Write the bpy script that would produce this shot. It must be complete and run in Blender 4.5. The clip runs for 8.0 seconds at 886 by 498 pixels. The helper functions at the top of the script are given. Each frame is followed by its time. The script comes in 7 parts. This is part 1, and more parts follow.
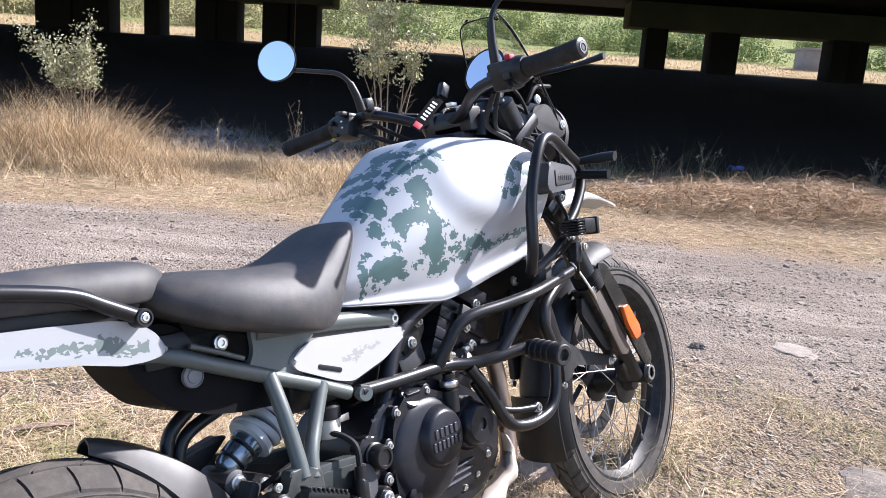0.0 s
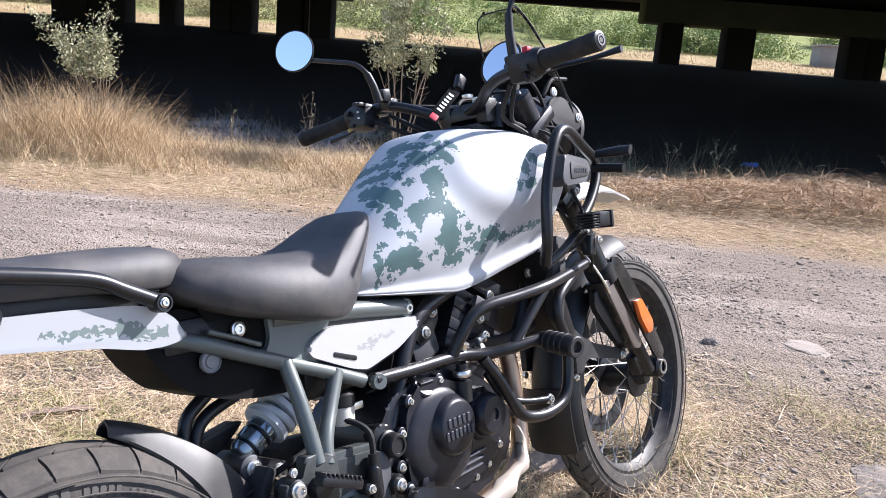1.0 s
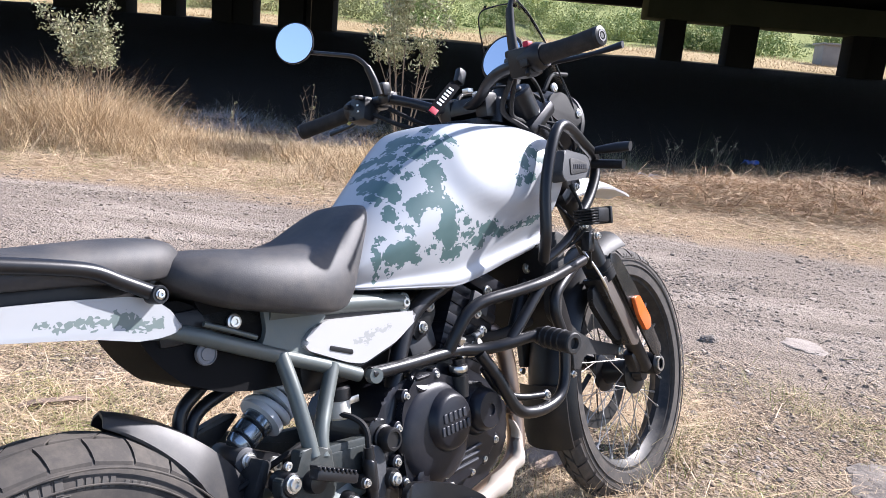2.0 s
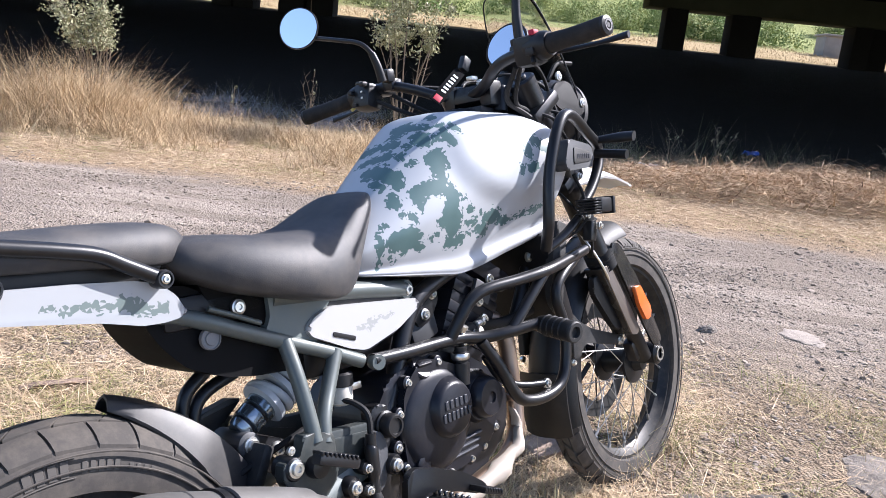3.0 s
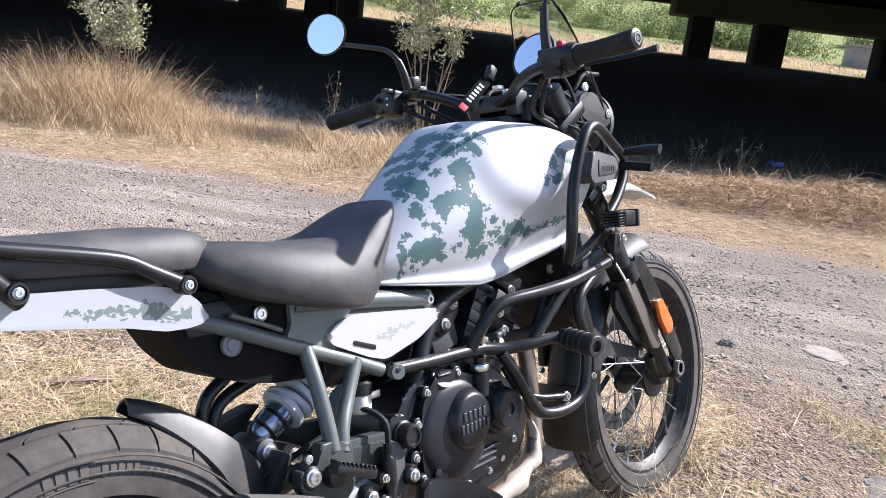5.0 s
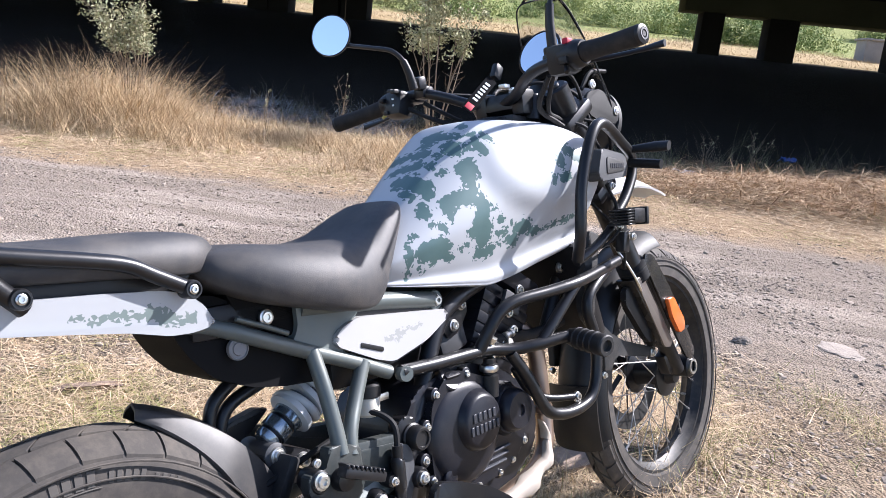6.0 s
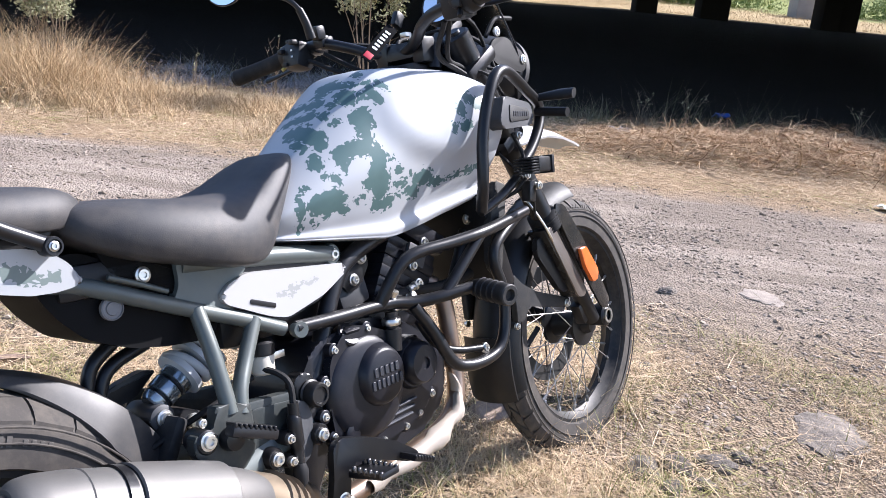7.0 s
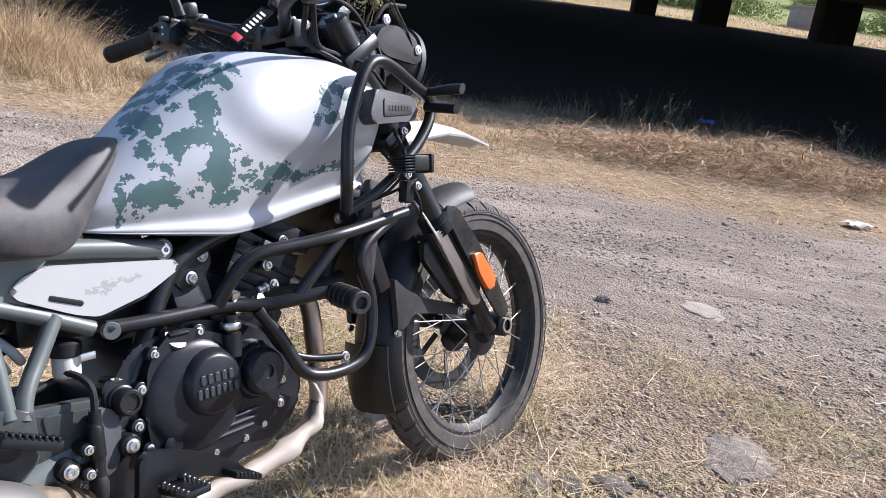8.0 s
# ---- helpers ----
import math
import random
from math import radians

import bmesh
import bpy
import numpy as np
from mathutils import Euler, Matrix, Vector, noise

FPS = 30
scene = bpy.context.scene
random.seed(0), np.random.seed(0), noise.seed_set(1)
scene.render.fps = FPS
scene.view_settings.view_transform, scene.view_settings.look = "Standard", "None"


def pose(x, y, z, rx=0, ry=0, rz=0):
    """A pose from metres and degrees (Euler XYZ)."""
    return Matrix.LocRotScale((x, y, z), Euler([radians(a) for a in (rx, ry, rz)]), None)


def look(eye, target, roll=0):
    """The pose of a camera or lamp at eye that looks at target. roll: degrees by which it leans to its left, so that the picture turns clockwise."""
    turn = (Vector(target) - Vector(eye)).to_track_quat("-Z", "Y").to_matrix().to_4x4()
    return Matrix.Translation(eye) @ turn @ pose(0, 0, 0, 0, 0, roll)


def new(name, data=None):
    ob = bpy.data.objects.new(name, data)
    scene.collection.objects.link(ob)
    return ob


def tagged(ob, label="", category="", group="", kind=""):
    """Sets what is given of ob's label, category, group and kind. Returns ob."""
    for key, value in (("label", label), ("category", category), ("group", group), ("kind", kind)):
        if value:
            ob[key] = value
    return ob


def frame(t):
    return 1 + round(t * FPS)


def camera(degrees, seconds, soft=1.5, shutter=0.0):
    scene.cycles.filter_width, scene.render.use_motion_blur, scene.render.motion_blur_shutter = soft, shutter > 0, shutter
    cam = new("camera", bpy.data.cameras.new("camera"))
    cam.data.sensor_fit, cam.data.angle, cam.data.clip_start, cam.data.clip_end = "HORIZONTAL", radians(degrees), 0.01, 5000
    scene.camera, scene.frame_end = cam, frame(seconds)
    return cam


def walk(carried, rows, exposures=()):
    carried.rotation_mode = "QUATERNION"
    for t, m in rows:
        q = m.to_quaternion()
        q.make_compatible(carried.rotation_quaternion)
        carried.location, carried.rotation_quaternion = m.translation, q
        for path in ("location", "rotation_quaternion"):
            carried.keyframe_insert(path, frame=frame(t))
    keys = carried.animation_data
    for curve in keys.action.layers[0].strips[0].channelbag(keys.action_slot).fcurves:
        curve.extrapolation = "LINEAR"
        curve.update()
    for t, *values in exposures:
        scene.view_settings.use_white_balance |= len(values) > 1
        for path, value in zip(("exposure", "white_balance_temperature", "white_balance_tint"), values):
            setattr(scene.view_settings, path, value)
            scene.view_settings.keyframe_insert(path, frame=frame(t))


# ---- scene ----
cam = camera(58.2, 8.0, soft=0.6)
PATH = [
    (0, (0.06, 0.324, 1.045), (-0.005, 2.283, 0.646), 4.0),
    (0.5, (0.054, 0.317, 1.045), (-0.033, 2.275, 0.643), 4.3),
    (1, (0.053, 0.315, 1.041), (-0.038, 2.269, 0.624), 4.6),
    (1.5, (0.057, 0.32, 1.041), (-0.033, 2.272, 0.615), 5.0),
    (3, (0.047, 0.316, 1.042), (-0.034, 2.261, 0.58), 6.0),
    (3.5, (0.041, 0.322, 1.039), (-0.033, 2.26, 0.553), 6.8),
    (4, (0.041, 0.326, 1.042), (-0.04, 2.264, 0.554), 7.4),
    (4.5, (0.038, 0.319, 1.052), (-0.07, 2.259, 0.578), 7.2),
    (5, (0.039, 0.323, 1.053), (-0.09, 2.265, 0.593), 7.1),
    (6.5, (0.063, 0.337, 1.05), (-0.099, 2.276, 0.587), 5.8),
    (6.8, (0.098, 0.343, 1.049), (0.024, 2.277, 0.546), 5.5),
    (7, (0.138, 0.366, 1.029), (0.118, 2.293, 0.495), 5.4),
    (7.5, (0.304, 0.445, 0.991), (0.388, 2.356, 0.408), 6.2),
    (7.8, (0.371, 0.476, 1.021), (0.465, 2.393, 0.456), 7.9),
    (8, (0.38, 0.484, 1.05), (0.382, 2.407, 0.499), 8.5),
]
walk(cam, [(t, look(eye, target, roll)) for t, eye, target, roll in PATH], exposures=((0.0, 1.61), (6.6, 1.62), (7.4, 1.51), (8.0, 1.33)))

# ---- light ----
SUN_AZ, SUN_EL = 58.0, 38.5  # bearing from +y towards +x, height
world = bpy.data.worlds.new("sky")
scene.world = world
world.use_nodes = True
_wn = world.node_tree.nodes
_sky = _wn.new("ShaderNodeTexSky")
_sky.sky_type = "NISHITA"
_sky.sun_disc = False
_sky.sun_elevation = radians(SUN_EL)
_sky.sun_rotation = radians(SUN_AZ)
_bg = _wn["Background"]
_bg.inputs["Strength"].default_value = 0.092
world.node_tree.links.new(_sky.outputs[0], _bg.inputs["Color"])
_sl = bpy.data.lights.new("sun", "SUN")
_sl.energy, _sl.angle, _sl.color = 4.5, radians(0.55), (1.0, 0.955, 0.89)
sun = new("sun", _sl)
_sd = Vector((math.sin(radians(SUN_AZ)) * math.cos(radians(SUN_EL)), math.cos(radians(SUN_AZ)) * math.cos(radians(SUN_EL)), math.sin(radians(SUN_EL))))
sun.matrix_world = look(_sd * 30, (0, 0, 0))
scene.view_settings.use_white_balance = True
scene.view_settings.white_balance_temperature = 5980
scene.view_settings.white_balance_tint = 17

# ---- materials ----
class Nodes:
    """A short way to write node trees."""

    def __init__(self, name):
        self.m = bpy.data.materials.new(name)
        self.m.use_nodes = True
        self.t = self.m.node_tree
        self.b = self.t.nodes["Principled BSDF"]
        self.co = self.t.nodes.new("ShaderNodeTexCoord").outputs["Object"]

    def put(self, kind, inputs=(), operation="", data_type="", blend_type="", feature=""):
        n = self.t.nodes.new("ShaderNode" + kind)
        if operation:
            n.operation = operation
        if data_type:
            n.data_type = data_type
        if blend_type:
            n.blend_type = blend_type
        if feature:
            n.feature = feature
        for k, v in dict(inputs).items():
            if isinstance(v, bpy.types.NodeSocket):
                self.t.links.new(v, n.inputs[k])
            else:
                n.inputs[k].default_value = v
        return n

    def noise(self, scale, detail=4.0, rough=0.55, co=None, dist=0.0):
        return self.put("TexNoise", {"Vector": co or self.co, "Scale": scale, "Detail": detail, "Roughness": rough, "Distortion": dist}).outputs[0]

    def val(self, fac, a, b):
        return self.put("MapRange", {"Value": fac, "From Min": a, "From Max": b}).outputs[0]

    def math(self, op, a, b=0.0, c=0.0):
        return self.put("Math", {0: a, 1: b, 2: c}, operation=op).outputs[0]

    def mix(self, fac, a, b, mode="MIX"):
        n = self.put("Mix", {}, data_type="RGBA", blend_type=mode)
        for key, v in ((0, fac), (6, a), (7, b)):
            if isinstance(v, bpy.types.NodeSocket):
                self.t.links.new(v, n.inputs[key])
            else:
                n.inputs[key].default_value = v if key == 0 else ((*v, 1) if len(v) == 3 else v)
        return n.outputs[2]

    def bump(self, height, strength, distance):
        n = self.put("Bump", {"Height": height, "Strength": strength, "Distance": distance})
        self.t.links.new(n.outputs[0], self.b.inputs["Normal"])

    def link(self, out, name):
        self.t.links.new(out, self.b.inputs[name])

    def set(self, **kw):
        for k, v in kw.items():
            self.b.inputs[k.replace("_", " ")].default_value = v
        return self


def surface(name, col, rough=0.5, metal=0.0, var=0.12, scale=9.0, grain=350.0, bump=0.12, dist=0.0006, dust=0.0, coat=0.0, spec=0.35):
    """A surface with mottling, fine grain and, where asked, a film of pale dust."""
    n = Nodes(name)
    big, fine = n.noise(scale, 5), n.noise(grain, 3)
    lo = tuple(max(0.0, c * (1 - var)) for c in col)
    hi = tuple(min(1.0, c * (1 + var)) for c in col)
    c = n.mix(big, lo, hi)
    c = n.mix(n.math("MULTIPLY", fine, 0.18), c, tuple(min(1, v * 1.5 + 0.01) for v in col))
    if dust:
        d = n.math("MULTIPLY", n.val(n.noise(scale * 3.1, 6, 0.7), 0.42, 0.78), dust)
        c = n.mix(d, c, (0.36, 0.30, 0.23))
    n.link(c, "Base Color")
    n.link(n.put("MapRange", {"Value": big, "To Min": max(0.03, rough - 0.09), "To Max": min(1, rough + 0.11)}).outputs[0], "Roughness")
    n.set(Metallic=metal, Coat_Weight=coat, Coat_Roughness=0.08, Specular_IOR_Level=spec)
    n.bump(fine, bump, dist)
    return n.m


RUBBER = surface("tyre_rubber", (0.046, 0.041, 0.037), 0.82, var=0.16, scale=9, grain=260, bump=0.25, dust=0.16)
RUBBER_CLEAN = surface("rubber", (0.0099, 0.0099, 0.0105), 0.7, var=0.2, bump=0.2, spec=0.28)
GRIP = surface("grip_rubber", (0.0121, 0.011, 0.011), 0.75, var=0.2, bump=0.3, dust=0.06, spec=0.28)
BLACK_PLASTIC = surface("black_plastic", (0.0085, 0.0085, 0.0095), 0.40, var=0.2, grain=700, bump=0.2, dust=0.02, spec=0.32)
HUGGER = surface("grey_hugger_plastic", (0.024, 0.0232, 0.0235), 0.46, var=0.12, grain=900, bump=0.1, dust=0.08, spec=0.35)
TAG_CLOTH = surface("tag_cloth", (0.006, 0.006, 0.007), 0.95, var=0.2, grain=900, bump=0.3, spec=0.05)
MATT_PLASTIC = surface("matt_plastic", (0.022, 0.0226, 0.0237), 0.55, var=0.2, grain=900, bump=0.3, dust=0.07, spec=0.28)
BLACK_PAINT = surface("black_powder_coat", (0.0068, 0.0070, 0.0086), 0.32, var=0.15, grain=800, bump=0.12, dust=0.02, spec=0.38)
ENGINE = surface("engine_enamel", (0.0078, 0.0084, 0.0128), 0.34, metal=0.1, var=0.2, grain=500, bump=0.15, dust=0.03, spec=0.34)
ENGINE_LIGHT = surface("engine_badge_enamel", (0.034, 0.036, 0.043), 0.42, metal=0.2, var=0.12, grain=500, bump=0.2)
FRAME = surface("frame_grey_paint", (0.092, 0.106, 0.102), 0.38, metal=0.25, var=0.1, grain=700, bump=0.1, dust=0.10)
GREY_PANEL = surface("grey_panel", (0.12, 0.138, 0.132), 0.42, var=0.06, grain=900, bump=0.12, dust=0.08)
STEEL = surface("zinc_steel", (0.62, 0.61, 0.58), 0.32, metal=1.0, var=0.12, grain=500, bump=0.1)
DARK_STEEL = surface("dark_steel", (0.09, 0.09, 0.093), 0.4, metal=0.9, var=0.2, grain=500, bump=0.15)
SPOKE = surface("spoke_steel", (0.30, 0.29, 0.275), 0.4, metal=0.6, var=0.15, grain=400, bump=0.05)
ALUMINIUM = surface("brushed_steel", (0.12, 0.117, 0.112), 0.56, metal=0.55, var=0.08, scale=5, grain=420, bump=0.2, dust=0.08)
GOLD_STEEL = surface("heat_tinted_steel", (0.22, 0.175, 0.125), 0.42, metal=0.7, var=0.18, scale=14, bump=0.12)
HEADER = surface("header_pipe_steel", (0.3, 0.22, 0.17), 0.38, metal=0.9, var=0.3, scale=12, bump=0.12, dust=0.12)
SHIELD = surface("pale_heat_shield", (0.30, 0.262, 0.222), 0.6, metal=0.1, var=0.22, scale=14, bump=0.2, dust=0.5)
UNDER = surface("black_under_moulding", (0.006, 0.006, 0.0065), 0.55, var=0.2, grain=700, bump=0.2, spec=0.06)
SEAT = surface("seat_vinyl", (0.035, 0.0345, 0.0365), 0.56, var=0.10, scale=5, grain=900, bump=0.45, dust=0.13)
FORK_GREY = surface("fork_guard_plastic", (0.0143, 0.0138, 0.0138), 0.26, var=0.1, bump=0.06, dust=0.07)
BLUE_CAN = surface("shock_body", (0.29, 0.335, 0.37), 0.22, metal=0.85, var=0.3, bump=0.05)
SPRING = surface("spring_paint", (0.42, 0.435, 0.445), 0.36, var=0.1, bump=0.08, dust=0.10)
AMBER = surface("amber_reflector", (0.58, 0.13, 0.028), 0.2, var=0.1, scale=60, bump=0.05, coat=0.6)
FOOT_PLATE = surface("dark_bracket_paint", (0.030, 0.036, 0.036), 0.46, metal=0.2, var=0.15, grain=700, bump=0.12, dust=0.12)
# brown base stands for the ground mirrored in the black shin guard
FORK_REFLECTION = surface("guard_brown_reflection", (0.135, 0.115, 0.10), 0.3, metal=0.45, var=0.15, bump=0.05, dust=0.1)
DISC = surface("disc_steel", (0.05, 0.048, 0.046), 0.5, metal=0.6, var=0.2)
CLEAR_POT = surface("fluid_pot", (0.5, 0.47, 0.4), 0.3, var=0.15, bump=0.05)
ARM_GREY = surface("grey_bracket_plastic", (0.15, 0.152, 0.158), 0.5, var=0.1, bump=0.12, dust=0.12)
RED = surface("red_switch", (0.36, 0.012, 0.035), 0.6, var=0.1, bump=0.05)
WHITE_INK = surface("white_print", (0.75, 0.75, 0.74), 0.5, var=0.06, bump=0.05)
GREY_INK = surface("raised_rubber_print", (0.075, 0.068, 0.061), 0.75, var=0.2, bump=0.1)
BADGE_GREY = surface("badge_plate", (0.060, 0.062, 0.066), 0.55, metal=0.2, var=0.1, bump=0.1)
BRASS = surface("brass_lever", (0.55, 0.42, 0.12), 0.4, metal=0.7, var=0.1)


def livery(name, camo, ink=((0.050, 0.098, 0.098), (0.076, 0.135, 0.132)), base=((0.365, 0.375, 0.39), (0.395, 0.405, 0.42))):
    """Pale grey-white satin paint with ragged dark green patches where camo(nodes, x, y, z) is positive."""
    n = Nodes(name)
    s = n.put("SeparateXYZ", {0: n.co}).outputs
    mask = n.val(camo(n, s[0], s[1], s[2]), 0.0, 0.12)
    green = n.mix(n.noise(30, 3), *ink)
    white = n.mix(n.noise(4, 3), *base)
    speck = n.math("MULTIPLY", n.val(n.noise(420, 2), 0.66, 0.74), 0.14)
    white = n.mix(speck, white, (0.40, 0.36, 0.30))
    n.link(n.mix(mask, white, green), "Base Color")
    n.set(Roughness=0.44, Metallic=0.05, Coat_Weight=0.10, Coat_Roughness=0.22)
    n.bump(n.noise(700, 2), 0.04, 0.0004)
    return n.m


# camouflage patches on the tank: x, z, half length, half height
FLANK = [(0.682, 0.892, 0.021, 0.028), (0.653, 0.836, 0.040, 0.015), (0.622, 0.823, 0.016, 0.022), (0.693, 0.813, 0.018, 0.022), (0.723, 0.811, 0.008, 0.007), (0.689, 0.775, 0.026, 0.031), (0.692, 0.731, 0.022, 0.012), (0.717, 0.738, 0.011, 0.012), (0.579, 0.750, 0.036, 0.020), (0.606, 0.731, 0.015, 0.007),
         (0.600, 0.784, 0.009, 0.011), (0.579, 0.844, 0.012, 0.030), (0.528, 0.761, 0.010, 0.024), (0.544, 0.793, 0.007, 0.011), (0.604, 0.906, 0.015, 0.044), (0.646, 0.916, 0.006, 0.016), (0.635, 0.745, 0.009, 0.005), (0.653, 0.745, 0.008, 0.005), (0.586, 0.797, 0.007, 0.008), (0.680, 0.858, 0.012, 0.016), (0.661, 0.772, 0.012, 0.010), (0.621, 0.800, 0.005, 0.011)]
FRONT = [(0.739, 0.792, 0.012, 0.007), (0.745, 0.764, 0.020, 0.008), (0.744, 0.743, 0.012, 0.005), (0.780, 0.747, 0.020, 0.013), (0.809, 0.772, 0.028, 0.014), (0.772, 0.783, 0.006, 0.007), (0.853, 0.762, 0.022, 0.008), (0.899, 0.766, 0.019, 0.006), (0.937, 0.772, 0.029, 0.006), (0.980, 0.778, 0.020, 0.004)]
CROWN = [(0.724, 0.940, 0.012, 0.026), (0.686, 0.974, 0.014, 0.040), (0.728, 0.982, 0.009, 0.014), (0.712, 1.008, 0.006, 0.016), (0.701, 1.085, 0.013, 0.050), (0.660, 1.055, 0.010, 0.040), (0.600, 0.985, 0.013, 0.055), (0.643, 0.966, 0.008, 0.022), (0.750, 0.957, 0.010, 0.018), (0.632, 1.033, 0.011, 0.040), (0.661, 0.990, 0.006, 0.018), (0.698, 1.035, 0.009, 0.024),
         (0.706, 0.947, 0.006, 0.014), (0.625, 1.075, 0.010, 0.030), (0.679, 1.080, 0.008, 0.032), (0.577, 0.930, 0.010, 0.030), (0.733, 1.040, 0.010, 0.020), (0.655, 1.130, 0.012, 0.040),
         (0.937, 0.917, 0.016, 0.012), (0.907, 0.896, 0.009, 0.018), (0.880, 0.857, 0.008, 0.012), (0.915, 0.863, 0.020, 0.011), (0.955, 0.900, 0.012, 0.010)]


def patches(n, x, z, spots, reach, climb=0.0):
    """Ragged patches round a list of spots; over the crown the print climbs with y."""
    over = n.math("MULTIPLY", n.math("MAXIMUM", n.math("ADD", n.put("SeparateXYZ", {0: n.co}).outputs[1], 0.105), 0.0), climb)
    p = n.put("CombineXYZ", {0: x, 2: n.math("ADD", z, over)}).outputs[0]
    cell = n.put("TexVoronoi", {"Vector": n.co, "Scale": 150.0}, feature="F1").outputs["Color"]
    soft = n.put("TexNoise", {"Vector": n.co, "Scale": 38.0, "Detail": 2.0}).outputs["Color"]
    warp = n.put("VectorMath", {0: n.put("VectorMath", {0: cell, 1: (0.5, 0.5, 0.5)}, operation="SUBTRACT").outputs[0], 1: (0.0105, 0.0, 0.0095)}, operation="MULTIPLY").outputs[0]
    wave = n.put("VectorMath", {0: n.put("VectorMath", {0: soft, 1: (0.5, 0.5, 0.5)}, operation="SUBTRACT").outputs[0], 1: (0.022, 0.0, 0.020)}, operation="MULTIPLY").outputs[0]
    p = n.put("VectorMath", {0: n.put("VectorMath", {0: p, 1: warp}, operation="ADD").outputs[0], 1: wave}, operation="ADD").outputs[0]
    near = None
    for cx, cz, rx, rz in spots:
        d = n.put("VectorMath", {0: p, 1: (cx, 0.0, cz)}, operation="SUBTRACT").outputs[0]
        d = n.put("VectorMath", {0: d, 1: (1 / rx, 0.0, 1 / rz)}, operation="MULTIPLY").outputs[0]
        d = n.put("VectorMath", {0: d}, operation="LENGTH").outputs["Value"]
        near = d if near is None else n.math("MINIMUM", near, d)
    return n.math("MULTIPLY", n.math("SUBTRACT", reach, near), 8.0)


def tank_camo(n, x, y, z):
    return patches(n, x, z, FLANK + FRONT + CROWN, 1.08, 1.5)


def tail_camo(n, x, y, z):
    return patches(n, x, z, [(-0.040, 0.731, 0.010, 0.005), (-0.018, 0.724, 0.017, 0.006), (0.010, 0.726, 0.017, 0.008), (0.030, 0.719, 0.016, 0.007), (0.055, 0.722, 0.020, 0.009), (0.076, 0.713, 0.020, 0.010), (0.100, 0.706, 0.020, 0.008)], 0.84)


def cover_camo(n, x, y, z):
    return patches(n, x, z, [(0.470, 0.610, 0.016, 0.006), (0.505, 0.616, 0.022, 0.007), (0.540, 0.618, 0.016, 0.006), (0.490, 0.604, 0.012, 0.004)], 0.90)


def plain_camo(n, x, y, z):
    return n.math("MULTIPLY", x, 0.0)


TANK_PAINT = livery("tank_paint", tank_camo)
TAIL_PAINT = livery("tail_paint", tail_camo, ((0.10, 0.135, 0.128), (0.17, 0.205, 0.195)), ((0.335, 0.345, 0.355), (0.365, 0.375, 0.385)))
COVER_PAINT = livery("cover_paint", cover_camo, ((0.24, 0.248, 0.238), (0.31, 0.318, 0.305)), ((0.355, 0.352, 0.348), (0.385, 0.382, 0.378)))
WHITE_PAINT = livery("white_paint", plain_camo, base=((0.50, 0.50, 0.50), (0.54, 0.54, 0.54)))

_n = Nodes("mirror_glass")
_n.set(Base_Color=(0.92, 0.94, 0.97, 1), Metallic=1.0, Roughness=0.03)
MIRROR = _n.m
_n = Nodes("screen_glass")
_n.set(Base_Color=(0.74, 0.75, 0.77, 1), Roughness=0.03, Transmission_Weight=1.0, IOR=1.06)
SCREEN = _n.m
_n = Nodes("lamp_lens")
_n.set(Base_Color=(0.8, 0.8, 0.8, 1), Roughness=0.1, Transmission_Weight=0.7)
LENS = _n.m

# ---- mesh tools ----
def part(name, bm, material, parent=None, label="", sharp=38):
    """Links a bmesh as one mesh object under a thing or part."""
    me = bpy.data.meshes.new(name)
    bmesh.ops.recalc_face_normals(bm, faces=bm.faces)
    bm.to_mesh(me)
    bm.free()
    me.polygons.foreach_set("use_smooth", [True] * len(me.polygons))
    me.set_sharp_from_angle(angle=radians(sharp))
    me.materials.append(material)
    ob = new(name, me)
    ob.parent = parent
    if label:
        tagged(ob, label)
    return ob


def again(ob, parent, m=None):
    """Another object on the same mesh."""
    o = new(ob.name.split(".")[0], ob.data)
    o.parent = parent
    if m is not None:
        o.matrix_basis = m
    return o


def smooth_path(pts, n=5):
    p = [Vector(q) for q in pts]
    if len(p) < 3:
        return p
    p = [p[0] * 2 - p[1]] + p + [p[-1] * 2 - p[-2]]
    out = []
    for a, b, c, d in zip(p, p[1:], p[2:], p[3:]):
        for k in range(n):
            t = k / n
            out.append(0.5 * (2 * b + (c - a) * t + (2 * a - 5 * b + 4 * c - d) * t * t + (3 * b - a - 3 * c + d) * t ** 3))
    out.append(p[-2])
    return out


def skin(bm, rings, cap=True, closed=False):
    rows = [[bm.verts.new(v) for v in ring] for ring in rings]
    k = len(rows[0])
    pairs = list(zip(rows, rows[1:])) + ([(rows[-1], rows[0])] if closed else [])
    for a, b in pairs:
        for i in range(k):
            bm.faces.new((a[i], a[(i + 1) % k], b[(i + 1) % k], b[i]))
    if cap and not closed:
        bm.faces.new(rows[0][::-1])
        bm.faces.new(rows[-1])
    return bm


